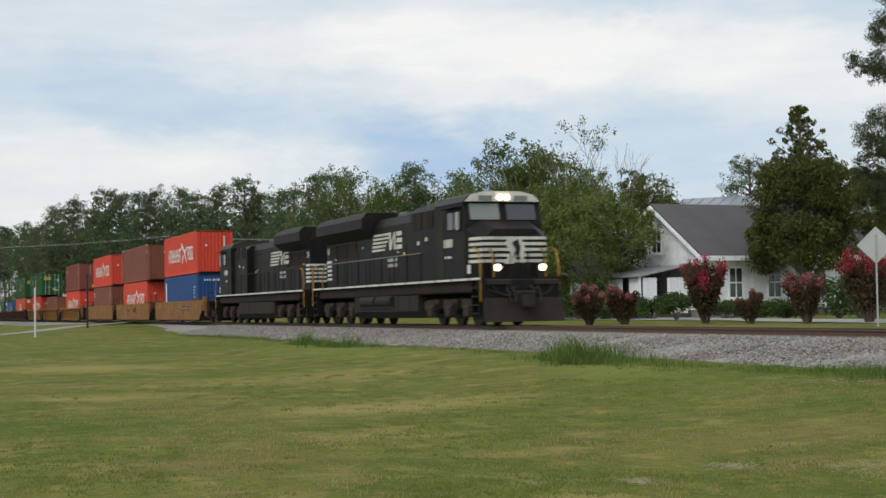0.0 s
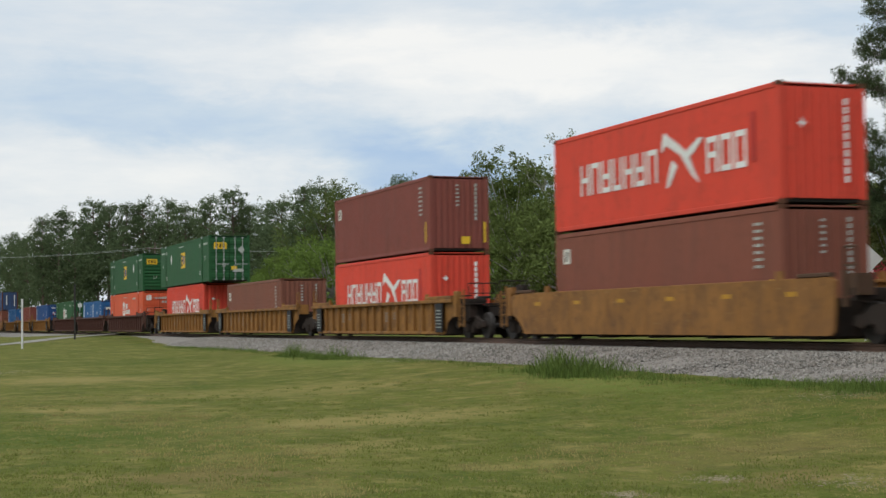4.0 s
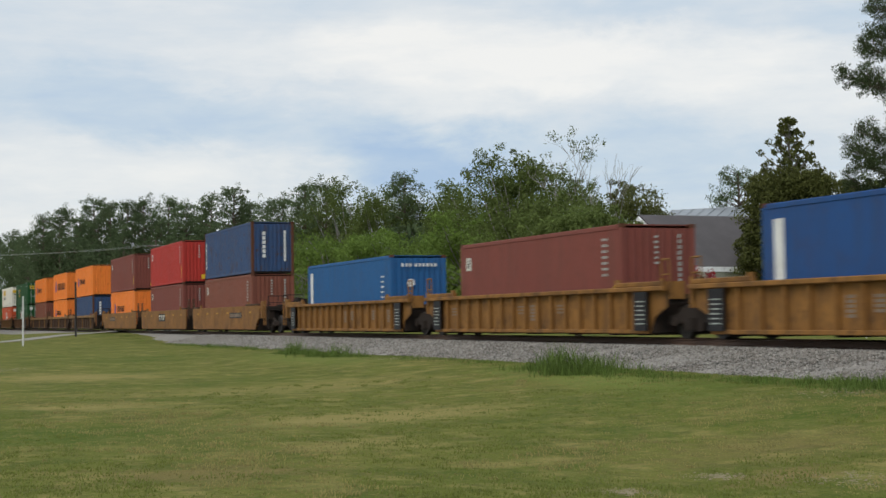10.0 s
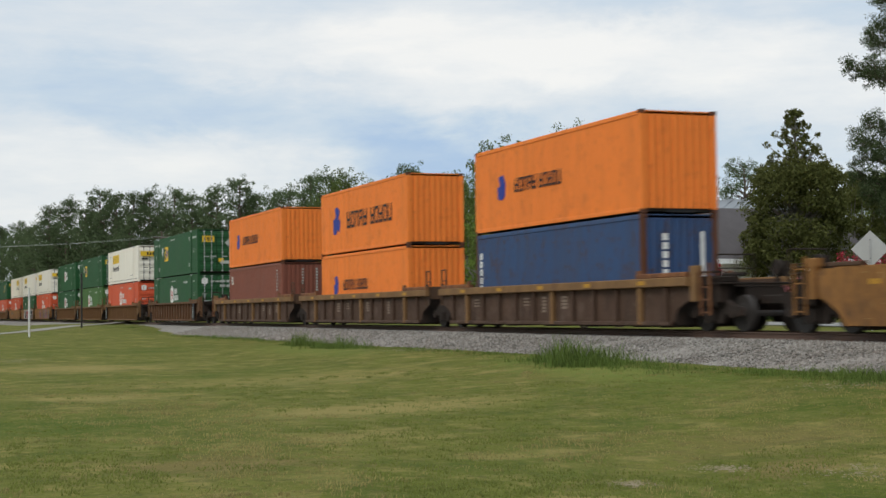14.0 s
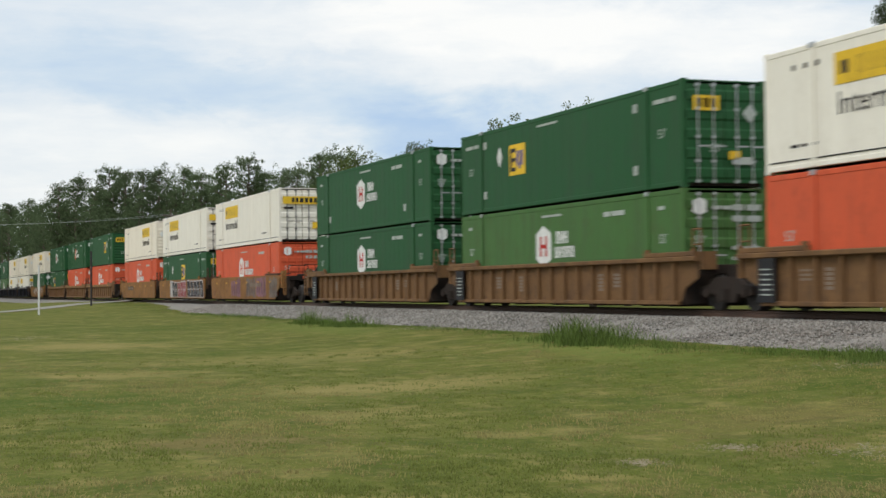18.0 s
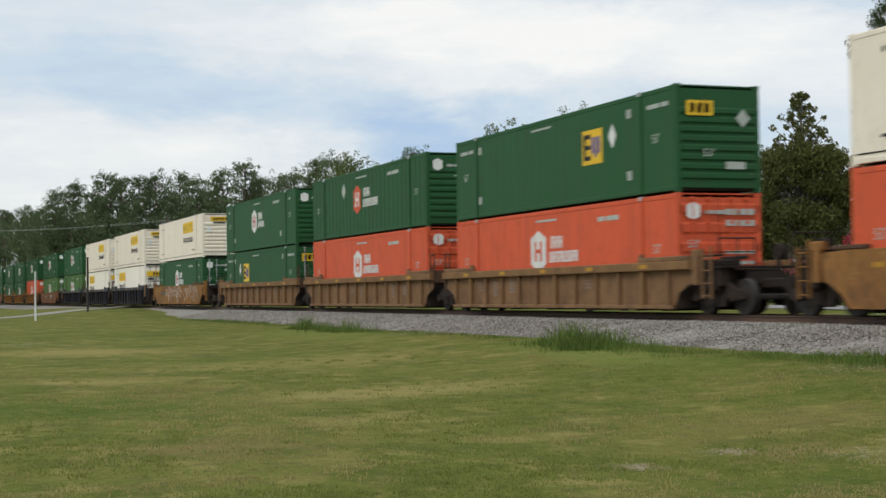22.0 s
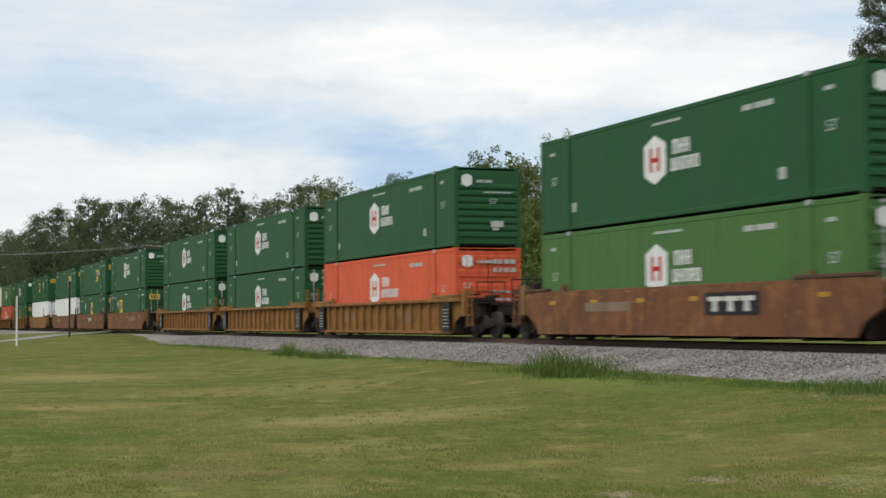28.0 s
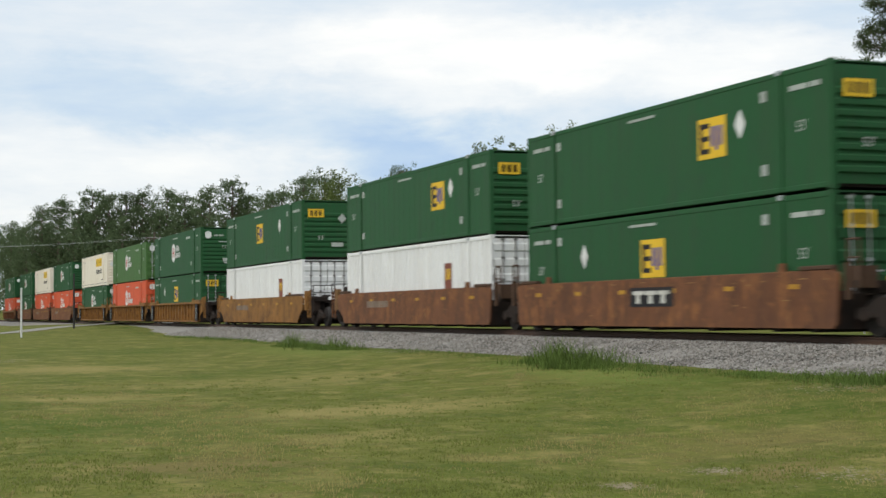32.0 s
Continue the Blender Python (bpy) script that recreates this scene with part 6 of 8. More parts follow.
    for x in (-7.6, -5.2, -2.4, 0.4):
        P("grab_iron", geo().path([(x * s, -0.96, 3.75), (x * s, -1.06, 3.75), ((x + 0.5) * s, -1.06, 3.75), ((x + 0.5) * s, -0.96, 3.75)], 0.018, 5), TANK, under=hood)
    # cab
    cab = P("cab", ox(geo(), [(5.9 + k, 1.7), (8.95 + k, 1.7), (8.95 + k, 3.55), (8.72 + k, 4.30), (5.9 + k, 4.30)], -1.50, 1.50), BLACK)
    P("cab_roof", xx(geo(), [(-1.53, 4.28), (1.53, 4.28), (1.30, 4.52), (0.75, 4.66), (-0.75, 4.66), (-1.30, 4.52)], 5.8 + k, 8.85 + k), CABROOF, under=cab)
    # the roof's lit front edge is put into the brow's white colour
    P("roof_visor", xx(geo(), [(-1.45, 4.30), (1.45, 4.30), (1.22, 4.53), (0.70, 4.65), (-0.70, 4.65), (-1.22, 4.53)], 8.85 + k, 8.93 + k), DULLWHITE, "brow over the windshields, whitened as if lit", under=cab)
    for a, b in ((7.25 + k, 7.85 + k), (7.95 + k, 8.50 + k)):
        P("side_window", bx(geo(), a, b, -1.525, -1.495, 3.40, 3.98), GLASS, "dark cab side window", under=cab)
        fr = geo()
        for xa, xb, za, zb in ((a - 0.05, a, 3.35, 4.03), (b, b + 0.05, 3.35, 4.03), (a, b, 3.35, 3.40), (a, b, 3.98, 4.03)):
            bx(fr, xa, xb, -1.535, -1.495, za, zb)
        P("window_frame", fr, TANK, under=cab)
    P("sun_visor", ox(geo(), [(7.15 + k, 4.10), (8.6 + k, 4.10), (8.6 + k, 4.14), (7.15 + k, 4.14)], -1.80, -1.50), BLACK, under=cab)
    P("cab_door", bx(geo(), 6.15 + k, 6.80 + k, -1.515, -1.495, 1.80, 3.85, 0.01), TANK, "scuffed cab side door", under=cab)
    P("mirror", bx(geo(), 8.36 + k, 8.56 + k, -1.62, -1.56, 3.35, 3.95), GALV, "pale mirror", under=cab)
    # windshields lie on the sloping front
    for ya, yb, mt in ((-1.28, -0.14, PALEGLASS), (0.14, 1.28, GLASS)):
        g = geo()
        lo, hi = ((8.985 + k) * s, 3.68), ((8.80 + k) * s, 4.25)
        g.add([(lo[0], ya, lo[1]), (lo[0], yb, lo[1]), (hi[0], yb, hi[1]), (hi[0], ya, hi[1]),
               (lo[0] - 0.05 * s, ya, lo[1]), (lo[0] - 0.05 * s, yb, lo[1]), (hi[0] - 0.05 * s, yb, hi[1]), (hi[0] - 0.05 * s, ya, hi[1])],
              [(0, 1, 2, 3), (7, 6, 5, 4), (0, 4, 5, 1), (2, 6, 7, 3), (1, 5, 6, 2), (0, 3, 7, 4)])
        P("windshield", g, mt, "sloping windshield", under=cab)
    # nose
    nose = geo()
    x1, x2 = (8.95 + k) * s, (9.95 + k) * s
    ring1 = [(x1, -1.48, 1.7), (x1, 1.48, 1.7), (x1, 1.48, 3.35), (x1, 0.95, 3.66), (x1, -0.95, 3.66), (x1, -1.48, 3.35)]
    ring2 = [(x2, -1.22, 1.7), (x2, 1.22, 1.7), (x2, 1.22, 2.95), (x2, 0.80, 3.32), (x2, -0.80, 3.32), (x2, -1.22, 2.95)]
    nose.add(ring1 + ring2, [(6, 7, 8, 9, 10, 11), (5, 4, 3, 2, 1, 0)] + [(i, (i + 1) % 6, 6 + (i + 1) % 6, 6 + i) for i in range(6)])
    ns = P("nose", nose, BLACK)
    for i in range(5):
        z = 2.20 + i * 0.19
        P("nose_stripe", bx(geo(), 9.945 + k, 9.965 + k, -1.20, 1.20, z, z + 0.10), DULLWHITE, "white nose stripe", under=ns)
        g = geo()
        for sy in (-1, 1):
            a = [((9.955 + k) * s, sy * 1.225), ((9.15 + k) * s, sy * 1.436)]
            v = [(a[0][0], a[0][1], z), (a[1][0], a[1][1], z), (a[1][0], a[1][1], z + 0.10), (a[0][0], a[0][1], z + 0.10)]
            v += [(p[0], p[1] - sy * 0.01, p[2]) for p in v]
            g.add(v, [(0, 1, 2, 3), (7, 6, 5, 4), (0, 4, 5, 1), (1, 5, 6, 2), (2, 6, 7, 3), (3, 7, 4, 0)])
        P("nose_stripe", g, DULLWHITE, under=ns)
    em = geo()
    em.add([((9.975 + k) * s, y, z) for y, z in ((-0.42, 2.15), (-0.18, 2.60), (-0.42, 2.85), (-0.15, 3.05), (0.22, 3.02), (0.38, 2.70), (0.30, 2.15), (0.12, 2.55), (-0.08, 2.15))] +
           [((9.96 + k) * s, y, z) for y, z in ((-0.42, 2.15), (-0.18, 2.60), (-0.42, 2.85), (-0.15, 3.05), (0.22, 3.02), (0.38, 2.70), (0.30, 2.15), (0.12, 2.55), (-0.08, 2.15))],
           [tuple(range(9)), tuple(range(17, 8, -1))] + [(i, 9 + i, 9 + (i + 1) % 9, (i + 1) % 9) for i in range(9)])
    P("nose_emblem", em, DULLWHITE, "white emblem on the nose", under=ns)
    zig = geo()
    zp = ((-0.16, 2.2), (0.02, 2.62), (-0.12, 2.86), (0.12, 2.98), (0.2, 2.68), (0.12, 2.2), (0.02, 2.48))
    zig.add([((9.985 + k) * s, y, z) for y, z in zp] + [((9.972 + k) * s, y, z) for y, z in zp],
            [tuple(range(7)), tuple(range(13, 6, -1))] + [(i, 7 + i, 7 + (i + 1) % 7, (i + 1) % 7) for i in range(7)])
    P("nose_emblem", zig, INK, "black shape on the white emblem", under=ns)
    for y in (-0.95, 0.95):
        P("front_handrail", geo().path([((10.3 + k) * s, y, 1.7), ((10.3 + k) * s, y, 2.5), ((10.3 + k) * s, y * 0.35, 2.5), ((10.3 + k) * s, y * 0.35, 1.7)], 0.025, 5), BLACK)
    for y in (-0.62, -0.38, 0.38, 0.62):
        P("air_hose", geo().path([((10.45 + k) * s, y, 1.45), ((10.72 + k) * s, y * 0.98, 1.15), ((10.85 + k) * s, y * 0.9, 0.8)], 0.035, 5), INK)
    for ya, yb in ((-1.15, -0.25), (0.25, 1.15), (-0.6, 0.6)):       # hoses that hang in loops
        P("jumper_hose", geo().path([((10.62 + k) * s, ya + (yb - ya) * i / 8, 1.40 - 0.34 * (1 - (i / 4 - 1) ** 2)) for i in range(9)], 0.032, 5), TANK, "hanging air hose")
    P("coupler_pocket", bx(geo(), 10.45 + k, 10.75 + k, -0.34, 0.34, 0.66, 1.22, 0.05), UNDER)
    P("knuckle", bx(geo(), 11.0 + k, 11.3 + k, -0.22, 0.18, 0.66, 1.08, 0.07), TANK, "dusty steel coupler knuckle")
    for y in (-0.9, 0.9):
        P("anti_climber", bx(geo(), 10.4 + k, 10.62 + k, y - 0.45, y + 0.45, 1.42, 1.62, 0.03), TANK)
    P("uncoupling_lever", geo().path([((10.6 + k) * s, -1.3, 1.25), ((10.75 + k) * s, -0.7, 1.05), ((10.75 + k) * s, -0.15, 1.12)], 0.022, 5), TANK)
    # lamps
    if lit:
        for y in (-0.13, 0.13):
            P("headlight", geo().rod(((8.93 + k) * s, y, 4.44), ((9.02 + k) * s, y, 4.44), 0.10, n=12), LAMP, "lit headlight")
        for y in (-0.86, 0.86):
            P("ditch_light", geo().rod(((10.32 + k) * s, y, 2.02), ((10.44 + k) * s, y, 2.02), 0.11, n=12), LAMP2, "lit ditch light")
    for y in (-0.86, 0.86):
        P("ditch_light_housing", bx(geo(), 10.10 + k, 10.33 + k, y - 0.15, y + 0.15, 1.70, 2.18, 0.02), BLACK)
    P("number_board", bx(geo(), 8.93 + k, 8.95 + k, -0.95, -0.42, 4.33, 4.50), PALEGLASS)
    P("number_board", bx(geo(), 8.93 + k, 8.95 + k, 0.42, 0.95, 4.33, 4.50), PALEGLASS)
    # markings on the side
    lx = -2.6 if s > 0 else -5.6
    xs = [(lx + i) * s for i in (0, 3.9)]
    x_left = min(xs)
    face = -0.98
    g = geo()
    for i in range(5):
        z = 3.05 + i * 0.15
        d = 0.10 * i
        g.extrude_y([(x_left + 0.0 + d * 0.5, z), (x_left + 1.7 + d * 1.6, z), (x_left + 1.8 + d * 1.6, z + 0.085), (x_left + 0.05 + d * 0.5, z + 0.085)], face - 0.012, face)
    tagged(P("side_stripes", g, DULLWHITE, "white speed stripes"), kind="stuff")
    g = geo()
    g.extrude_y([(x_left + 2.35, 3.05), (x_left + 2.55, 3.05), (x_left + 2.95, 3.5), (x_left + 2.95, 3.05), (x_left + 3.15, 3.05), (x_left + 3.15, 3.74), (x_left + 2.95, 3.74), (x_left + 2.55, 3.3), (x_left + 2.55, 3.74), (x_left + 2.35, 3.74)], face - 0.012, face)
    g.box(x_left + 3.28, x_left + 3.95, face - 0.012, face, 3.05, 3.22)
    g.box(x_left + 3.28, x_left + 3.95, face - 0.012, face, 3.31, 3.48)
    g.box(x_left + 3.28, x_left + 3.95, face - 0.012, face, 3.57, 3.74)
    P("side_emblem", g, DULLWHITE, "white block emblem")
    P("writing", bars(x_left + 2.1, 2.58, (0.2, 0.2, 0.2, 0.2, 0.2), 0.13, 0.05, 2, 0.21), WORNMARK).matrix_basis = pose(0, -0.98, 0)
    cx = (7.2 + k) * s
    P("writing", bars(cx - 0.50, 2.80, (0.20, 0.20, 0.20, 0.20), 0.28, 0.06), DULLWHITE, "white road number bars", under=cab).matrix_basis = pose(0, -1.502, 0)
    P("writing", bars(cx - 0.3, 2.42, (0.15, 0.35), 0.08, 0.12), MARK, under=cab).matrix_basis = pose(0, -1.502, 0)
    P("placard", bx(geo(), 9.05 + k, 9.3 + k, -1.47, -1.44, 1.85, 2.15), MARK, under=ns)
    # long end: stripes, number bars
    for i in range(5):
        z = 2.05 + i * 0.19
        P("end_stripe", bx(geo(), -9.72, -9.705, -0.93, 0.93, z, z + 0.10), DULLWHITE, "white end stripe", under=hood)
        P("end_stripe", bx(geo(), -9.70, -8.95, -0.965, -0.95, z, z + 0.10), MARK, under=hood)
    g = strokes(-9.6 if s > 0 else 8.62, 3.2, 4, 0.25, 0.28, 22)
    P("writing", g, MARK, under=hood).matrix_basis = pose(0, -0.965, 0)
    # fuel tank and reservoirs
    P("fuel_tank", xx(geo(), [(-1.15, 0.28), (1.15, 0.28), (1.38, 0.55), (1.38, 1.18), (-1.38, 1.18), (-1.38, 0.55)], -4.0, 4.3), TANK, "grimy black fuel tank")
    if s > 0:
        for a in (-2.95, -0.75):
            P("air_reservoir", geo().rod(((a) * s, -1.30, 0.98), ((a + 1.95) * s, -1.30, 0.98), 0.24, n=14), TANK, smooth=False)
        # flat black plate in place of a shaded recess behind the reservoirs
        P("reservoir_recess", bx(geo(), -3.2, 1.4, -1.41, -1.38, 0.68, 1.18), BLACK)
    for a in (-3.6, 1.8, 3.3):
        P("tank_strap", bx(geo(), a, a + 0.06, -1.395, -1.375, 0.5, 1.18), FRAME)
    # trucks
    for c in (-6.75, 6.85 + k * 0.6):
        t = new("truck")
        t.parent = root
        t.matrix_basis = pose(c * s, 0, 0)
        fr = shared("loco_frame", lambda: Geo().extrude_y([(-2.75, 0.60), (-2.75, 0.88), (-2.3, 0.98), (2.3, 0.98), (2.75, 0.88), (2.75, 0.60), (2.25, 0.45), (1.5, 0.45), (1.25, 0.66), (0.7, 0.66), (0.45, 0.42),
                                                          (-0.45, 0.42), (-0.7, 0.66), (-1.25, 0.66), (-1.5, 0.45), (-2.25, 0.45)], -0.08, 0.08).mesh("side_frame", TRUCKRUST))
        for y in (-1.12, 1.12):
            part("side_frame", fr, None, t, at=pose(0, y, 0))
        wm = shared("loco_wheel", lambda: wheel_geo(0.52).mesh("wheelset", STEEL))
        for q in (-1.88, 0.0, 1.88):
            WHEELSETS.append(part("wheelset", wm, None, t, at=pose(q, 0, 0.52)))
            part("axle_box", shared("axlebox", lambda: Geo().box(-0.24, 0.24, -0.12, 0.12, -0.22, 0.2, 0.05).mesh("axle_box", TRUCKRUST)), None, t, at=pose(q, -1.2, 0.53))
            part("damper", shared("damper", lambda: Geo().rod((0, 0, -0.1), (0.12, 0, 0.45), 0.05, n=6).mesh("damper", UNDER)), None, t, at=pose(q + 0.45, -1.25, 0.62))
        for q in (-0.95, 0.95):
            part("brake_cylinder", shared("brakecyl", lambda: Geo().rod((-0.22, 0, 0), (0.22, 0, 0), 0.13, n=10).mesh("brake_cylinder", UNDER)), None, t, at=pose(q, -1.26, 0.86))
    # pilots, steps, couplers
    P("snow_plow", ox(geo(), [(10.35 + k, 0.14), (10.98 + k, 0.14), (10.82 + k, 0.55), (10.72 + k, 0.98), (10.35 + k, 0.98)], -1.42, 1.42), UNDER, "black steel snow plow")
    P("rear_pilot", bx(geo(), -10.62, -10.45, -1.40, 1.40, 0.30, 1.2, 0.03), BLACK)
    for e in (10.4 + k, -10.5):
        P("coupler", bx(geo(), e, e + (0.75 if e > 0 else -0.75), -0.17, 0.17, 0.72, 1.05, 0.04), UNDER)
        d = 1 if e > 0 else -1
        P("pilot_face", bx(geo(), e - 0.02 * d, e + 0.10 * d, -1.45, 1.45, 0.95, 1.62, 0.02), BLACK)
        P("air_hose", geo().path([((e + 0.15 * d) * s, -0.5, 1.05), ((e + 0.32 * d) * s, -0.45, 0.7), ((e + 0.30 * d) * s, -0.25, 0.5)], 0.03, 5), INK)
        for y in (-1.30, 1.30):
            well = P("step_well", bx(geo(), e - 0.88 * d, e - 0.85 * d, y - 0.22, y + 0.22, 0.4, 1.6), BLACK)
            P("step_side", bx(geo(), e - 0.25 * d, e - 0.22 * d, y - 0.22, y + 0.22, 0.4, 1.6), BLACK, under=well)
            for j in range(4):
                P("step", bx(geo(), e - 0.849 * d, e - 0.251 * d, y - 0.22, y + 0.22, 0.42 + j * 0.3, 0.46 + j * 0.3), TANK, under=well)
        for y in (-1.50, -1.0, 1.0, 1.50):
            P("handrail", geo().path([((e - 0.05 * d) * s, y, 0.85), ((e - 0.05 * d) * s, y, 2.1), ((e - 0.25 * d) * s, y, 2.62), ((e - 0.75 * d) * s, y * 0.98, 2.70)], 0.032, 6), HANDRAIL, "yellow handrail")
    # side handrails
    xs_ = [-9.6 + i * 1.62 for i in range(10)]
    for y in (-1.47, 1.47):
        for x in xs_:
            P("stanchion", geo().rod((x * s, y, 1.7), (x * s, y, 2.72), 0.022, n=5), BLACK)
        P("handrail", geo().path([(xs_[0] * s, y, 2.72), (xs_[-1] * s, y, 2.72)], 0.022, 6), RAILGREY if s > 0 else BLACK)
    MOVING.append((root, x0, TRACK_Y, RAIL))
    return root


locomotive(-59.45, 1, "black diesel locomotive with white stripes and lit headlights", True)
locomotive(-81.95, -1, "grimy black diesel locomotive running cab last, white stripes", False)

# ---------------------------------------------------------------- trees
BARK = material("pine_bark", (0.10, 0.075, 0.058), rough=0.95, var=0.5, scale=2.0, fine=12.0, streak=(3, 3, 0.5), bump=0.03)
GREYBARK = material("grey_bark", (0.21, 0.195, 0.175), rough=0.95, var=0.4, scale=2.0, fine=12.0, streak=(3, 3, 0.5), bump=0.02)
# far needles are lightened: the distance haze is put into their colour
HAZENEEDLE = leaf_material("hazed_needles", (0.092, 0.127, 0.060), 0.45, 0.40)
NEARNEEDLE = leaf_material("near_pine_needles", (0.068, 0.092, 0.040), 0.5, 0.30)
OAK = leaf_material("oak_leaves", (0.104, 0.136, 0.038), 0.6, 0.30)
OAK2 = leaf_material("young_leaves", (0.135, 0.200, 0.042), 0.6, 0.34)
MAGNOLIA = leaf_material("magnolia_leaves", (0.102, 0.112, 0.034), 0.55, 0.30)
SHRUBLEAF = leaf_material("shrub_leaves", (0.060, 0.092, 0.030), 0.8, 0.3)
BLOOM = leaf_material("crape_blooms", (0.34, 0.045, 0.060), 0.6, 0.3)
BLOOM2 = leaf_material("pink_blooms", (0.32, 0.115, 0.125), 0.6, 0.3)
MYRTLELEAF = leaf_material("crape_leaves", (0.085, 0.062, 0.035), 0.9, 0.25)


def leaf_cloud(name, clumps, size, mat, seed, slim=0.42, fuzz=0.24):
    """clumps: (x, y, z, rx, ry, rz, count). Small pointed leaves with random turns, denser towards each clump's shell."""
    rs = np.random.RandomState(seed)
    centres, radii, reps = [], [], []
    for x, y, z, rx, ry, rz, n in clumps:
        centres.append((x, y, z)), radii.append((rx, ry, rz)), reps.append(int(n))
    reps = np.array(reps)
    c = np.repeat(np.array(centres), reps, 0)
    r = np.repeat(np.array(radii), reps, 0)
    n = len(c)
    d = rs.normal(size=(n, 3))
    d /= np.linalg.norm(d, axis=1)[:, None]
    p = c + d * r * np.clip(np.abs(rs.normal(0.80, fuzz, (n, 1))), 0, 1.45)
    u = rs.normal(size=(n, 3))
    u /= np.linalg.norm(u, axis=1)[:, None]
    w = np.cross(u, rs.normal(size=(n, 3)))
    w /= np.linalg.norm(w, axis=1)[:, None]
    s = size * rs.uniform(0.55, 1.35, (n, 1))
    v = np.stack([p - u * s, p + w * s * slim, p + u * s, p - w * s * slim], 1).reshape(-1, 3)
    me = bpy.data.meshes.new(name)
    me.vertices.add(4 * n)
    me.vertices.foreach_set("co", v.ravel())
    me.loops.add(4 * n)
    me.loops.foreach_set("vertex_index", np.arange(4 * n))
    me.polygons.add(n)
    me.polygons.foreach_set("loop_start", np.arange(n) * 4)
    me.polygons.foreach_set("loop_total", np.full(n, 4))
    me.materials.append(mat)
    me.update()
    me.validate()
    return me


def limb(g, a, b, r0, r1, rnd, n=3, wob=0.12, sides=6):
    """A slightly crooked limb."""
    a, b = Vector(a), Vector(b)
    k = (b - a).length
    last, lr = a, r0
    for i in range(1, n + 1):
        t = i / n
        p = a.lerp(b, t) + Vector((rnd.uniform(-1, 1), rnd.uniform(-1, 1), rnd.uniform(-1, 1))) * wob * k * 0.3 * (i < n)
        r = r0 + (r1 - r0) * t
        g.rod(last, p, lr, r, sides)
        last, lr = p, r


def pine_meshes(h, seed, start=0.45, leaf=0.17, boughs=60, spread=0.15, many=1.0):
    """A pine: bare lower trunk and a domed crown of many overlapping needle clumps on rising boughs."""
    rnd = random.Random(seed)
    g = Geo()
    top = Vector((rnd.uniform(-0.4, 0.4), rnd.uniform(-0.4, 0.4), h * 0.96))
    limb(g, (0, 0, -0.3), top, h * 0.014 + 0.05, 0.05, rnd, 5, 0.02, 8)
    clumps = []
    lobes = [(rnd.uniform(0, 6.28), rnd.uniform(0.1, 0.8), rnd.uniform(0.75, 1.2)) for _ in range(5)]
    for i in range(boughs):
        u = (i + rnd.random()) / boughs
        t = start + (0.97 - start) * u
        a = rnd.uniform(0, 6.28)
        dome = math.sqrt(max(0.10, 1 - u ** 4.5)) * min(1, 0.5 + 1.3 * u)
        for la, lu, lg in lobes:          # uneven sides
            if abs(u - lu) < 0.2 and math.cos(a - la) > 0.3:
                dome *= lg
        reach = h * spread * dome * math.sqrt(rnd.uniform(0.12, 1.0))
        base = top * min(1, max(0.1, (t - 0.5 * reach / h)) / 0.96)
        tip = Vector((top.x * t + math.cos(a) * reach, top.y * t + math.sin(a) * reach, t * h))
        limb(g, base, tip, 0.03 + 0.0025 * h, 0.02, rnd, 2, 0.15, 5)
        k = h * rnd.uniform(0.034, 0.058)
        clumps.append((tip.x, tip.y, tip.z, k * 1.15, k * 1.15, k * 0.72, 88 * many))
        for _ in range(2):
            q = tip + Vector((rnd.gauss(0, 1), rnd.gauss(0, 1), rnd.gauss(0, 0.6))) * k * 0.9
            clumps.append((q.x, q.y, q.z, k * 0.5, k * 0.5, k * 0.4, 26 * many))
    return g.mesh("trunk", BARK), leaf_cloud("crown", clumps, leaf, HAZENEEDLE, seed, 0.34)


def broad_meshes(h, seed, width, mat, bark, leaf=0.26, count=150, clumps_n=34, low=0.18, density=1.0):
    """A broadleaf tree with forked limbs and a ragged crown."""
    rnd = random.Random(seed)
    g = Geo()
    fork = Vector((rnd.uniform(-0.3, 0.3), rnd.uniform(-0.3, 0.3), h * 0.28))
    limb(g, (0, 0, -0.3), fork, h * 0.022 + 0.05, h * 0.016, rnd, 3, 0.04, 8)
    clumps = []
    for i in range(clumps_n):
        a = rnd.uniform(0, 6.28)
        t = low + (1 - low) * rnd.random() ** 0.8
        bulge = math.sin(math.pi * min(1, max(0.08, (t - low * 0.5) / (1.12 - low * 0.5)))) ** 0.6
        r = width * 0.5 * bulge * rnd.uniform(0.35, 1.0)
        p = Vector((math.cos(a) * r, math.sin(a) * r, t * h * 0.95))
        limb(g, fork if p.z > fork.z else Vector((0, 0, h * 0.16)), p, h * 0.007 + 0.02, 0.015, rnd, 3, 0.2, 5)
        k = h * rnd.uniform(0.07, 0.13) * (width / h) ** 0.4
        clumps.append((p.x, p.y, p.z, k * 1.15, k * 1.15, k * 0.85, count * density))
        for _ in range(2):
            q = p + Vector((rnd.uniform(-1, 1), rnd.uniform(-1, 1), rnd.uniform(-0.4, 1))) * k * 1.2
            clumps.append((q.x, q.y, q.z, k * 0.45, k * 0.45, k * 0.4, count * 0.25 * density))
    return g.mesh("trunk", bark), leaf_cloud("crown", clumps, leaf, mat, seed)


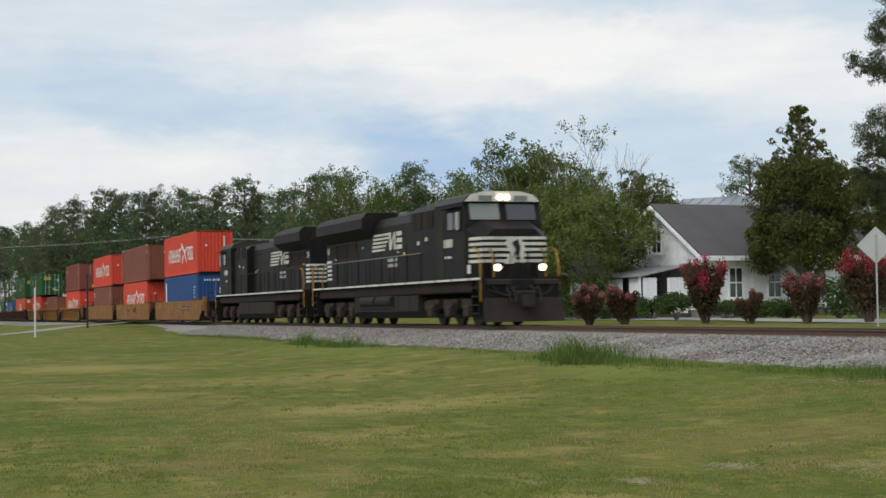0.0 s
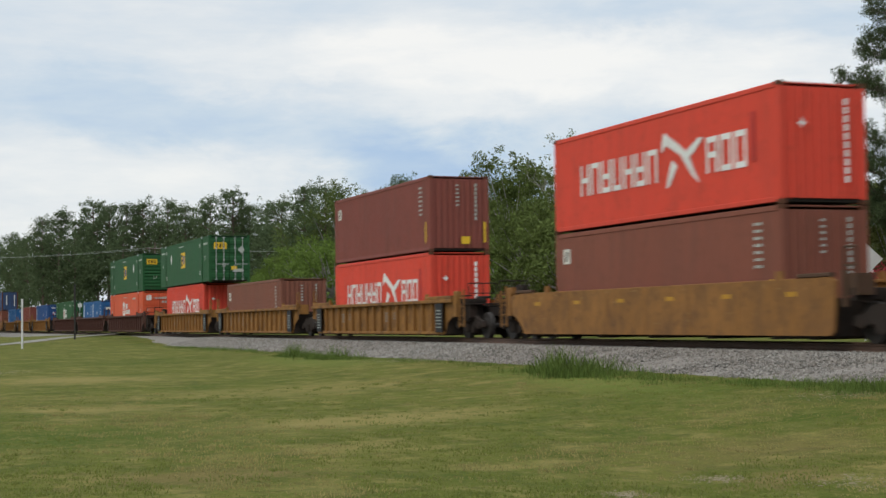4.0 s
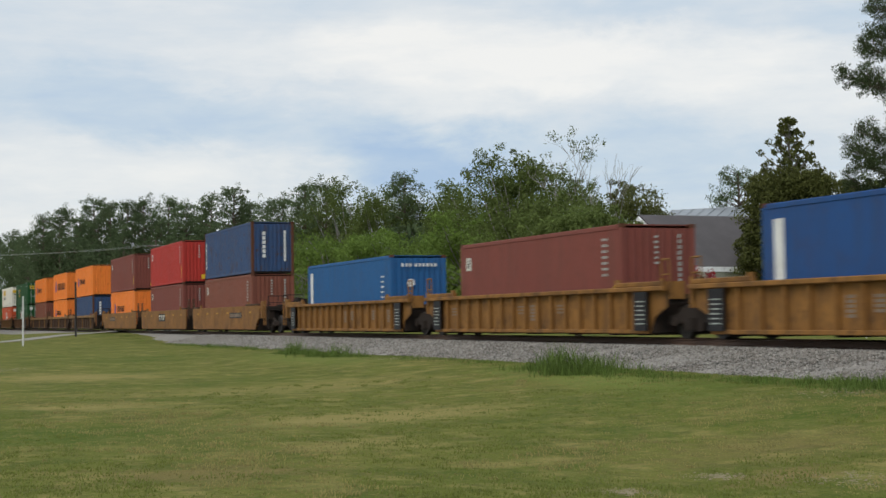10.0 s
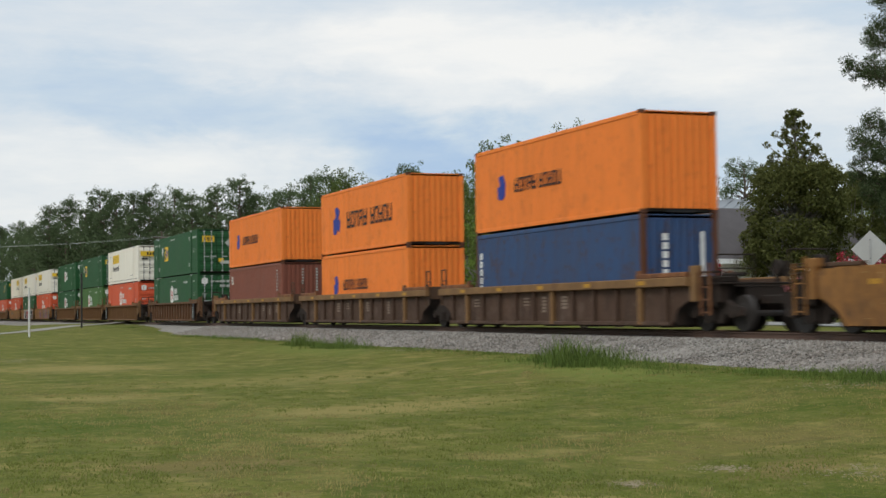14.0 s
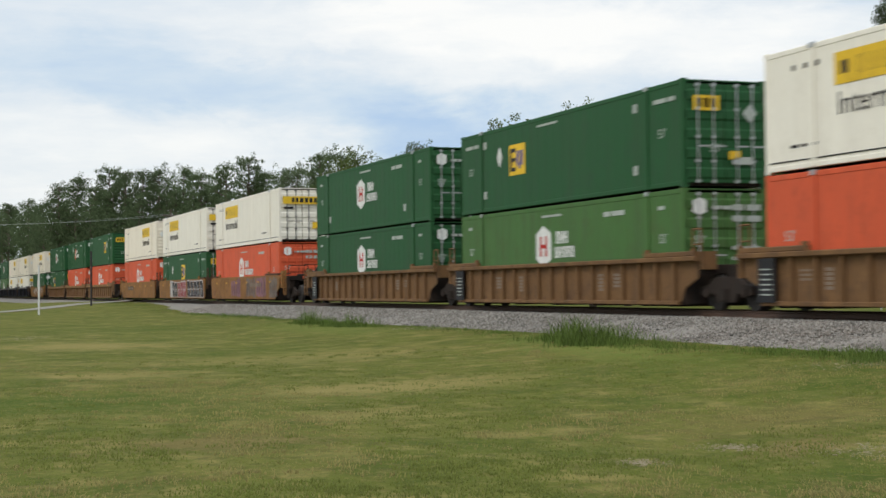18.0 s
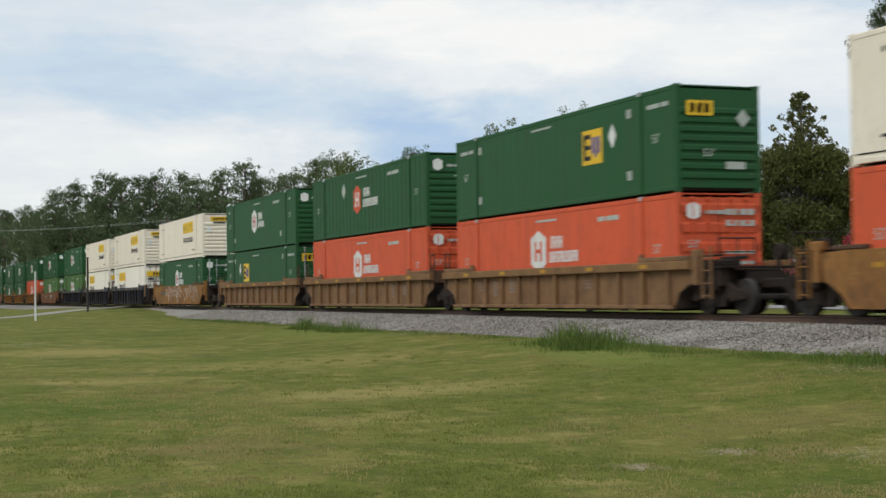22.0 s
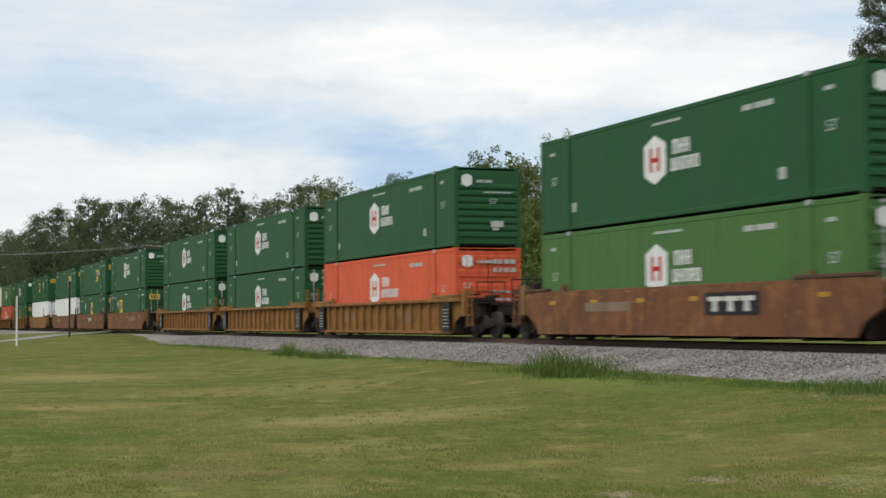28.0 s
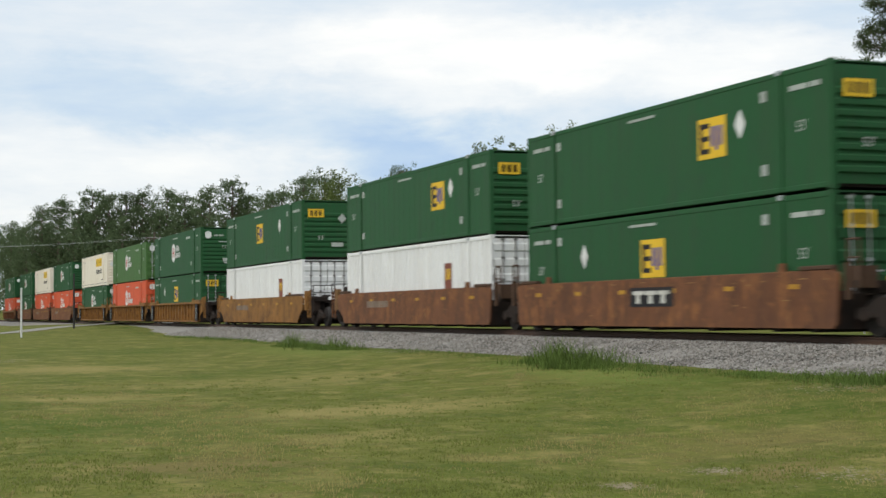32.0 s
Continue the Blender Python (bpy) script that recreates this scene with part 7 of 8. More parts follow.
def plant(name, meshes, bearing, dist, label, category, scale=1.0, turn=0.0, group="", z=None):
    p = far_spot(bearing, dist, z)
    if z is None:
        p.z = ground_height(p.x, p.y) if dist < 350 else FAR_Z
    ob = thing(name, label, category, Matrix.Translation(p) @ Matrix.Rotation(turn, 4, "Z"), group)
    ob.scale = (scale,) * 3
    names = ("trunk", "crown", "flower_mass")
    for nm, me in zip(names, meshes):
        q = part(nm, me, None, ob)
        if nm == "flower_mass":
            tagged(q, kind="stuff")
    return ob


PINES = [pine_meshes(20, 100 + i, (0.30, 0.36, 0.26, 0.40, 0.32, 0.34, 0.28)[i], 0.185, 60, (0.150, 0.135, 0.165, 0.14, 0.155, 0.125, 0.145)[i]) for i in range(7)]
DEEP = [pine_meshes(20, 130 + i, 0.30, 0.27, 40, 0.16, 0.42) for i in range(3)]
OAKS = [broad_meshes(14, 200 + i, (11, 9, 12, 8)[i], OAK, GREYBARK, 0.14, 190, 44) for i in range(4)]
SAPS = [broad_meshes(7, 300 + i, (8, 6.5, 9)[i], OAK2, GREYBARK, 0.12, 150, 36, 0.08) for i in range(3)]


def build_woods():
    rnd = random.Random(42)
    # tall pines in the distance: bearing, distance, height
    tall = [(3.75, 470, 23.5), (4.31, 415, 22.0), (5.01, 360, 20.0), (5.61, 325, 17.8), (6.16, 290, 19.4), (6.78, 285, 20.5), (7.43, 280, 18.3), (7.97, 280, 21.8),
            (8.5, 275, 20.8), (9.08, 270, 20.4), (9.81, 268, 20.9), (10.65, 262, 20.5), (11.38, 255, 19.3), (12.18, 250, 20.1), (13.08, 240, 20.5),
            (13.75, 240, 18.2), (14.39, 230, 17.7), (14.95, 220, 17.6)]
    for i, (b, d, h) in enumerate(tall):
        h += max(0, FAR_Z - ground_height(-d * math.cos(radians(b)), d * math.sin(radians(b))))
        plant("pine_tree", PINES[(i * 3) % 7], b, d, "tall dark pine in a row of woods", "pine tree", h / 18.9, rnd.uniform(0, 6), "pines of the wood")
    for i in range(26):         # the ranks behind and between
        b = 3.7 + i * 0.45 + rnd.uniform(-0.15, 0.15)
        d = max(318 - 5.5 * b + rnd.uniform(-6, 14), 33 / math.sin(radians(b)))
        h = float(np.interp(b, (1.6, 5.6, 6.2, 9, 13, 15.5), (14.5, 16, 18, 19.0, 18.5, 16)))
        plant("pine_tree", DEEP[i % 3], b, d, "dark pine deep in the woods", "pine tree", h * rnd.uniform(0.86, 1.0) / 20 * d / (318 - 5.5 * b), rnd.uniform(0, 6), "pines of the wood")
    leafy = [(15.86, 190, 18.0), (16.61, 185, 17.7), (17.58, 180, 16.9), (18.66, 170, 14.5), (19.71, 165, 16.7), (20.83, 165, 14.7), (21.8, 160, 13.3)]
    for i, (b, d, h) in enumerate(leafy):
        if i in (0, 1, 4):
            plant("pine_tree", PINES[(i + 1) % 7], b, d, "thin-crowned pine above broadleaf trees", "pine tree", h / 20, rnd.uniform(0, 6), "pines of the wood")
            plant("broadleaf_tree", OAKS[i % 4], b + 0.4, d + 4, "dense dark green broadleaf tree", "tree", h * 0.82 / 14, rnd.uniform(0, 6), "broadleaf trees")
        else:
            plant("broadleaf_tree", OAKS[i % 4], b, d, "dense green broadleaf tree", "tree", h / 14, rnd.uniform(0, 6), "broadleaf trees")
    for b, d, h, k in ((17.0, 150, 9.5, 0), (18.3, 140, 9.0, 1), (19.4, 138, 8.2, 2), (20.4, 130, 7.8, 0), (21.4, 140, 9.2, 1), (22.3, 128, 9.5, 2), (16.0, 165, 8.5, 2),
                       (14.9, 200, 9.5, 1), (13.9, 205, 8.0, 0), (10.2, 200, 7.0, 1), (11.2, 205, 7.0, 2), (23.3, 110, 7.0, 0), (24.4, 104, 6.5, 1), (12.6, 200, 7.5, 0)):
        plant("small_tree", SAPS[k], b, d, "low bright green leafy tree", "tree", h / 7, rnd.uniform(0, 6), "small trees")
    for i, (b, d, h) in enumerate(((22.79, 135, 13.7), (23.78, 120, 13.9), (24.7, 122, 12.2), (25.5, 116, 10.8), (22.0, 150, 12.5), (26.4, 112, 9.6), (23.2, 128, 12.0))):
        plant("broadleaf_tree", OAKS[(i + 2) % 4], b, d, "rounded green broadleaf tree", "tree", h / 14, rnd.uniform(0, 6), "broadleaf trees")
    # unseen trees, added past the lane on the lawn's side, shade the far train
    for i, x in enumerate((-190, -204, -219, -233, -248, -262, -278, -295, -312)):
        b = math.degrees(math.atan2(7.0 - (i % 2) * 1.5 - 0.6 * (x < -240), -x))
        plant("broadleaf_tree", OAKS[i % 4], b, math.hypot(x, 7), "unseen broadleaf tree added to shade the far train", "tree", 0.95 + 0.1 * (i % 3), i * 1.1, "broadleaf trees")
    rs = random.Random(9)
    cl = []
    for i in range(660):
        b = rs.uniform(3.6, 27.5) if i < 560 else rs.uniform(3.6, 8)
        d = float(np.interp(b, (2.5, 13, 17, 22, 27.5), (300, 240, 190, 150, 118))) + rs.uniform(-8, 18)
        d = max(d, 32 / math.sin(radians(b)))
        p = far_spot(b, d)
        top = float(np.interp(b, (1.2, 6, 14, 18, 24, 27.5), (12, 15.5, 14, 10, 7.5, 5)))
        z = FAR_Z + top * d / 290 * rs.random() if b < 6 else FAR_Z + top * rs.random()
        k = rs.uniform(1.6, 3.2)
        cl.append((p.x, p.y, z, k, k, k * 0.8, 90))
    ob = new("woodland_brush", leaf_cloud("woodland_brush", cl, 0.37, HAZENEEDLE, 77))
    tagged(ob, "dark undergrowth at the foot of the woods", "undergrowth", kind="stuff")


build_woods()


def dead_tree(bearing, dist, h, seed, leafy):
    """A tall thin tree, mostly bare: forking grey limbs and a few tufts of leaves."""
    rnd = random.Random(seed)
    g = Geo()
    tips = []

    def grow(a, way, length, r, depth):
        b = a + way * length
        limb(g, a, b, r, r * 0.62, rnd, 3, 0.16, 5)
        if depth == 0:
            tips.append(b)
            return
        for _ in range(rnd.choice((2, 2, 3))):
            w = (way + Vector((rnd.uniform(-1, 1), rnd.uniform(-1, 1), rnd.uniform(-0.1, 0.6))) * (0.62 if leafy else 0.40)).normalized()
            grow(b, w, length * rnd.uniform(0.55, 0.8), r * 0.6, depth - 1)
    grow(Vector((0, 0, -0.3)), Vector((0.03, 0.02, 1)).normalized(), h * (0.42 if leafy else 0.36), 0.17 if leafy else 0.085, 6 if leafy else 4)
    k = max(t.z for t in tips)
    s = h / k
    wide = 1.35 if leafy else 1.0
    g.v = [(x * s * wide, y * s * wide, z * s) for x, y, z in g.v]
    ms = [g.mesh("trunk", GREYBARK)]
    if leafy:
        cl = [(t.x * s * wide, t.y * s * wide, t.z * s, 0.32, 0.32, 0.28, rnd.choice((0, 2, 5, 9, 16))) for t in tips]
        ms.append(leaf_cloud("crown", cl, 0.11, OAK, seed))
    return plant("dead_tree" if not leafy else "sparse_tree", ms, bearing, dist, "nearly bare grey tree with thin forking branches", "tree")


dead_tree(25.75, 106, 14.0, 4, True)
dead_tree(26.75, 104, 11.4, 12, False)
dead_tree(27.25, 105, 11.9, 17, False)
plant("live_oak", broad_meshes(6.4, 401, 8.4, OAK, GREYBARK, 0.108, 300, 60, 0.06), 26.2, 82, "spreading green tree beside the white house", "tree")
plant("live_oak", broad_meshes(8.0, 402, 8.0, OAK, GREYBARK, 0.115, 300, 46, 0.06), 24.9, 90, "spreading green tree in front of woods", "tree")
plant("dark_tree", broad_meshes(11.6, 403, 6.5, MAGNOLIA, GREYBARK, 0.13, 240, 34, 0.25), 28.35, 124, "dark tree with a ragged top behind the house", "tree")
plant("pine_tree", pine_meshes(13.2, 404, 0.64, 0.11, 34, 0.20, 1.1), 32.4, 130, "thin pine behind the metal-roofed building", "pine tree")
plant("broadleaf_tree", OAKS[1], 30.6, 150, "broadleaf tree behind the metal-roofed building", "tree", 0.70)
plant("broadleaf_tree", OAKS[2], 37.4, 110, "broadleaf tree behind the magnolia", "tree", 0.72)
plant("broadleaf_tree", OAKS[0], 38.6, 100, "broadleaf tree behind the bushes", "tree", 0.80)


def magnolia():
    rnd = random.Random(8)
    g = Geo()
    h = 10.9
    limb(g, (0, 0, -0.3), (0.1, 0, h * 0.97), 0.22, 0.03, rnd, 6, 0.03, 8)
    cl = []
    for i in range(275):
        z = 2.6 + 5.0 * rnd.random() ** 0.9 if i < 150 else 7.2 + 3.6 * rnd.random() ** 1.4
        a = rnd.uniform(0, 6.28)
        wide = float(np.interp(z, (2.2, 3.0, 4.2, 6.0, 7.6, 8.6, 9.2, 10.0, 10.9), (1.9, 2.4, 2.6, 2.3, 1.95, 1.95, 1.75, 1.1, 0.2)))
        full = z < 7.6
        r = wide * (rnd.uniform(0.62, 1.0) if full else rnd.uniform(0.3, 1.0))
        p = Vector((math.cos(a) * r, math.sin(a) * r, z))
        limb(g, (0.05, 0, max(0.6, z - r * 0.7 - 0.2)), p, 0.05, 0.012, rnd, 2, 0.1, 5)
        k = rnd.uniform(0.40, 0.85) if full else rnd.uniform(0.13, 0.27)
        cl.append((p.x, p.y, p.z, k, k, k * 0.85, 380 * k if full else 36))
    return g.mesh("trunk", GREYBARK), leaf_cloud("crown", cl, 0.10, MAGNOLIA, 18, 0.42, 0.16)


plant("magnolia_tree", magnolia(), 34.15, 80, "dark glossy cone-shaped magnolia with ragged top", "tree")


def road_pine():
    """A tall pine: long boughs towards the lawn, each ending in a plate of needle tufts."""
    rnd = random.Random(31)
    g = Geo()
    h = 21.5
    limb(g, (0, 0, -0.3), (0.2, 0.1, h), 0.30, 0.06, rnd, 6, 0.015, 9)
    b = radians(38.9)
    left = Vector((-math.sin(b), -math.cos(b), 0))
    near = Vector((math.cos(b), -math.sin(b), 0))
    cl = []
    # height, reach, turn from the lawn's side in degrees, tufts
    boughs = [(14.6, 4.3, 0, 46), (14.0, 3.6, 25, 34), (16.1, 3.1, 8, 40), (16.9, 2.8, -20, 36), (18.2, 2.7, 12, 44), (19.2, 2.2, -8, 36), (12.6, 1.9, 10, 16),
              (11.4, 3.3, 15, 44), (10.6, 3.9, -6, 50), (9.6, 3.7, 22, 50), (8.6, 3.9, -12, 50), (7.7, 3.4, 5, 50), (6.8, 3.0, 30, 40), (20.4, 1.4, 40, 30)]
    for i in range(20):
        boughs.append((rnd.uniform(7, 20.5), rnd.uniform(1.6, 3.4), rnd.uniform(60, 300), 34))
    for z, reach, turn, tufts in boughs:
        z -= 1.25
        t = radians(turn)
        way = left * math.cos(t) + near * math.sin(t)
        base = Vector((0.2 * z / h, 0.1 * z / h, z - 0.25 * reach))
        tip = base + way * reach + Vector((0, 0, 0.30 * reach))
        limb(g, base, tip, 0.075, 0.02, rnd, 3, 0.12, 5)
        for _ in range(tufts):
            along = rnd.uniform(0.45, 1.03)
            side = way.cross(Vector((0, 0, 1)))
            p = base.lerp(tip, along) + side * rnd.gauss(0, 0.20) * reach + Vector((0, 0, rnd.gauss(0.15, 0.35)))
            limb(g, base.lerp(tip, along * 0.85), p, 0.018, 0.008, rnd, 1, 0.0, 4)
            k = rnd.uniform(0.20, 0.36)
            cl.append((p.x, p.y, p.z, k, k, k * 0.95, 75))
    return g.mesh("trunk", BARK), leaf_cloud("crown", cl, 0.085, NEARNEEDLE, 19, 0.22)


plant("pine_tree", road_pine(), 38.9, 84, "tall pine with clumped needles at the road", "pine tree")
plant("dark_tree", broad_meshes(8.6, 411, 5.0, MAGNOLIA, GREYBARK, 0.11, 260, 40, 0.06), 36.4, 92, "dark round tree beside the magnolia", "tree")
plant("dark_tree", broad_meshes(8.0, 412, 5.5, MAGNOLIA, GREYBARK, 0.11, 260, 40, 0.04), 38.1, 90, "dark bushy tree under the tall pine", "tree")


def crape_myrtle(h, seed, bloom, share):
    """Vase-shaped shrub: several stems from one foot, flower heads at the top."""
    rnd = random.Random(seed)
    g = Geo()
    leaves, blooms = [], []
    for i in range(20):
        a = rnd.uniform(0, 6.28)
        r = h * 0.44 * rnd.uniform(0.15, 1.0)
        p = Vector((math.cos(a) * r, math.sin(a) * r, h * rnd.uniform(0.62, 0.97) - r * 0.12))
        limb(g, (math.cos(a) * 0.08, math.sin(a) * 0.08, -0.1), p, 0.03, 0.008, rnd, 3, 0.08, 5)
        for t in (0.38, 0.55, 0.72, 0.88):
            q = p * t
            k = h * rnd.uniform(0.07, 0.11)
            leaves.append((q.x, q.y, q.z, k, k, k * 1.1, 110))
        if rnd.random() < share:
            k = h * rnd.uniform(0.05, 0.09)
            blooms.append((p.x, p.y, p.z, k, k, k * 1.25, 90))
            q = p * 0.9
            blooms.append((q.x, q.y, q.z, k, k, k, 60))
    return g.mesh("stems", BARK), leaf_cloud("crown", leaves, 0.07, MYRTLELEAF, seed), leaf_cloud("blooms", blooms, 0.055, bloom, seed + 1)


for i, (b, d, h, bl, sh) in enumerate(((26.2, 61, 1.65, BLOOM2, 0.8), (27.55, 61, 1.6, BLOOM2, 0.8), (30.55, 59, 2.6, BLOOM, 0.7), (32.2, 58, 1.3, BLOOM2, 0.35),
                                       (34.3, 57, 2.0, BLOOM2, 0.9), (36.5, 56, 2.75, BLOOM, 1.0))):
    plant("crape_myrtle", crape_myrtle(h, 500 + i * 7, bl, sh), b, d, "crape myrtle shrub with faded pink blooms" if bl is BLOOM2 else "crape myrtle shrub with red blooms", "shrub", 1.0, i * 1.3, "crape myrtles along the road")


def shrub(w, h, seed, mat=None):
    rnd = random.Random(seed)
    g = Geo()
    cl = []
    for i in range(16):
        a = rnd.uniform(0, 6.28)
        r = w * 0.42 * math.sqrt(rnd.random())
        p = Vector((math.cos(a) * r, math.sin(a) * r, h * rnd.uniform(0.25, 0.85)))
        limb(g, (0, 0, -0.05), p, 0.025, 0.008, rnd, 2, 0.1, 5)
        k = w * rnd.uniform(0.14, 0.2)
        cl.append((p.x, p.y, p.z, k, k, min(k, h * 0.25), 110))
    return g.mesh("stems", GREYBARK), leaf_cloud("crown", cl, 0.085, mat or SHRUBLEAF, seed)


for i, (b, d, w, h) in enumerate(((29.45, 68, 1.5, 1.3), (28.6, 72, 1.5, 1.2), (31.3, 71, 2.0, 0.85), (32.6, 72, 2.2, 0.75), (33.5, 72, 2.4, 0.85), (35.4, 70, 2.6, 1.8), (36.2, 69, 2.4, 1.9),
                                  (37.4, 68, 2.6, 1.9), (27.9, 75, 1.8, 1.1), (26.9, 76, 2.0, 1.2), (25.8, 78, 2.2, 1.3), (38.4, 67, 2.6, 1.8))):
    plant("shrub", shrub(w, h, 600 + i), b, d, "trimmed dark green shrub before the house", "shrub", 1.0, i * 0.9, "shrubs before the house")

# ---------------------------------------------------------------- house and sheds
SIDING = paint("white_siding", (0.84, 0.85, 0.86), 0.14, 0.6, (0.30, 0.29, 0.26))
SHINGLE = material("roof_shingle", (0.075, 0.068, 0.070), rough=0.95, var=0.4, scale=0.8, fine=14.0, streak=(1, 1, 0.3), bump=0.01)
TIN = material("tin_roof", (0.34, 0.35, 0.36), rough=0.5, metal=0.5, var=0.2, scale=0.7, fine=8.0, dirt=(0.2, 0.16, 0.13), dirt_amount=0.35)
GREYMETAL = material("grey_metal_roof", (0.24, 0.26, 0.28), rough=0.55, metal=0.3, var=0.15, scale=0.5, fine=6.0)
DARKPORCH = material("porch_shade", (0.06, 0.055, 0.05), rough=0.9, var=0.3)
PANE = material("window_pane", (0.03, 0.035, 0.04), rough=0.08, var=0.1, spec=0.8)


def house():
    # local x runs along the ridge, away from the gable; the long wall faces -y
    b, d = 30.52, 79.0
    c = far_spot(b, d)
    view = math.atan2(c.y, c.x)
    W, L, EA, RI = 8.6, 11.4, 3.35, 6.05
    turn = math.degrees(view) - 90 + 35
    root = thing("house", "white weatherboarded house with a dark shingle roof", "house", pose(c.x, c.y, FAR_Z - 0.02, 0, 0, turn))
    front = part("wall", Geo().box(0.13, L, 0.03, 0.12, 0.4, EA), SIDING, root, "white lapped boards")
    board = Geo().extrude_x([(0.0, 0.0), (0.028, 0.0), (0.028, 0.155), (0.022, 0.155)], 0.032, L).mesh("board", SIDING)
    for i in range(19):
        part("board", board, None, front, at=pose(0, 0, 0.4 + i * 0.155))
    part("wall", Geo().box(0.1, L, W - 0.12, W, 0.4, EA), SIDING, root)
    part("wall", Geo().box(L - 0.12, L, 0.14, W - 0.14, 0.4, EA), SIDING, root)
    # gable end, boards cut to the slope
    gable = part("gable_wall", Geo().extrude_x([(0.14, 0.4), (W - 0.14, 0.4), (W - 0.14, EA), (W / 2, RI - 0.12), (0.14, EA)], 0.03, 0.11), SIDING, root, "white lapped boards")
    n = 34
    for i in range(n):
        z0 = 0.4 + i * (RI - 0.4) / n
        z1 = z0 + (RI - 0.4) / n
        inset = (max(EA, z1) - EA) / (RI - EA) * W / 2
        ya, yb = 0.0 + inset, W - inset
        if yb - ya < 0.2:
            continue
        v = [(0.0, ya, z0), (0.0, yb, z0), (0.022, yb, z1), (0.022, ya, z1), (0.03, ya, z0), (0.03, yb, z0), (0.03, yb, z1), (0.03, ya, z1)]
        part("board", Geo().add(v, [(0, 3, 2, 1), (4, 5, 6, 7), (0, 1, 5, 4), (3, 7, 6, 2), (0, 4, 7, 3), (1, 2, 6, 5)]), SIDING, gable)
    part("foundation", Geo().box(0.05, L - 0.05, 0.05, W - 0.05, -0.1, 0.4), STONE, root)
    k = (RI - EA) / (W / 2)
    o = 0.45
    roof = part("roof", Geo().extrude_x([(-o, EA - o * k + 0.03), (W / 2, RI + 0.03), (W / 2, RI + 0.16), (-o, EA - o * k + 0.16)], -0.4, L + 0.4), SHINGLE, root)
    part("roof", Geo().extrude_x([(W + o, EA - o * k + 0.03), (W + o, EA - o * k + 0.16), (W / 2 + 0.002, RI + 0.16), (W / 2 + 0.002, RI + 0.03)], -0.4, L + 0.4), SHINGLE, root)
    part("barge_board", Geo().extrude_x([(-o, EA - o * k - 0.16), (W / 2, RI - 0.16), (W / 2, RI + 0.06), (-o, EA - o * k + 0.06)], -0.46, -0.405), SIDING, root, "white board along the gable")
    part("barge_board", Geo().extrude_x([(W + o, EA - o * k - 0.16), (W + o, EA - o * k + 0.06), (W / 2, RI + 0.06), (W / 2, RI - 0.16)], -0.46, -0.405), SIDING, root)
    part("fascia", Geo().box(-0.4, L + 0.4, -o - 0.05, -o - 0.01, EA - o * k - 0.12, EA - o * k + 0.14), SIDING, root)
    part("soffit", Geo().box(-0.38, L + 0.38, -o, -0.02, EA - o * k - 0.06, EA - o * k - 0.03), SIDING, root)

    def window(x, z, w, h, where, wall):
        win = part("window", Geo().box(x - w / 2, x + w / 2, -0.02, 0.02, z, z + h), PANE, root, "dark sash window", at=where)
        f = Geo()
        for a, b2 in ((x - w / 2 - 0.1, x - w / 2), (x + w / 2, x + w / 2 + 0.1), (x - 0.025, x + 0.025)):
            f.box(a, b2, -0.05, 0.02, z - 0.1, z + h + 0.1)
        for a, b2 in ((z - 0.1, z), (z + h, z + h + 0.1), (z + h / 2 - 0.03, z + h / 2 + 0.03)):
            f.box(x - w / 2, x + w / 2, -0.045, 0.02, a, b2)
        part("frame", f, SIDING, win)
        part("sill", Geo().box(x - w / 2 - 0.15, x + w / 2 + 0.15, -0.10, 0.0, z - 0.16, z - 0.1), SIDING, win)
    for x in (2.0, 4.5, 6.6, 7.5, 10.4):
        window(x, 1.05, 0.78, 1.5, pose(0, -0.01, 0), front)
    side = pose(-0.01, W, 0, 0, 0, -90)
    window(W / 2, 3.55, 0.8, 1.15, side, gable)
    window(W / 2 - 2.4, 1.05, 0.8, 1.5, side, gable)
    # lean-to porch with a tin roof on the gable side
    pr = part("porch_roof", Geo().add([(-3.2, 1.2, 2.15), (-3.2, W, 2.15), (-0.02, W, 2.75), (-0.02, 1.2, 2.75), (-3.2, 1.2, 2.21), (-3.2, W, 2.21), (-0.02, W, 2.81), (-0.02, 1.2, 2.81)],
                                      [(3, 2, 1, 0), (4, 5, 6, 7), (0, 1, 5, 4), (1, 2, 6, 5), (2, 3, 7, 6), (3, 0, 4, 7)]), TIN, root, "rusting tin porch roof")
    for y in (1.4, 5.0, W - 0.15):
        part("porch_post", Geo().box(-3.1, -2.98, y - 0.06, y + 0.06, 0.1, 2.16), SIDING, root)
    part("porch_floor", Geo().box(-3.2, -0.02, 1.2, W, 0.0, 0.22), TIE, root)
    plank = Geo().box(-2.97, -2.94, 0.0, 0.205, 0.24, 2.10, 0.006).mesh("porch_board", SIDING)
    for i in range(32):
        y = 1.48 + i * 0.215
        if 2.4 < y < 3.0 or 5.6 < y < 6.1:
            continue
        part("porch_board", plank, None, root, at=pose(0, y, 0))
    side = Geo().box(0.0, 0.205, 0.0, 0.03, 0.24, 2.12, 0.006).mesh("porch_board", SIDING)
    for i in range(13):
        if i not in (4, 5, 6):
            part("porch_board", side, None, root, at=pose(-2.9 + i * 0.215, 1.3, 0))
    # dark sheet added behind the boards as the porch's inner shade
    part("porch_back", Geo().box(-2.6, -2.55, 1.5, W - 0.3, 0.24, 2.1), DARKPORCH, root, "dark sheet painted as the shade inside the porch")


house()


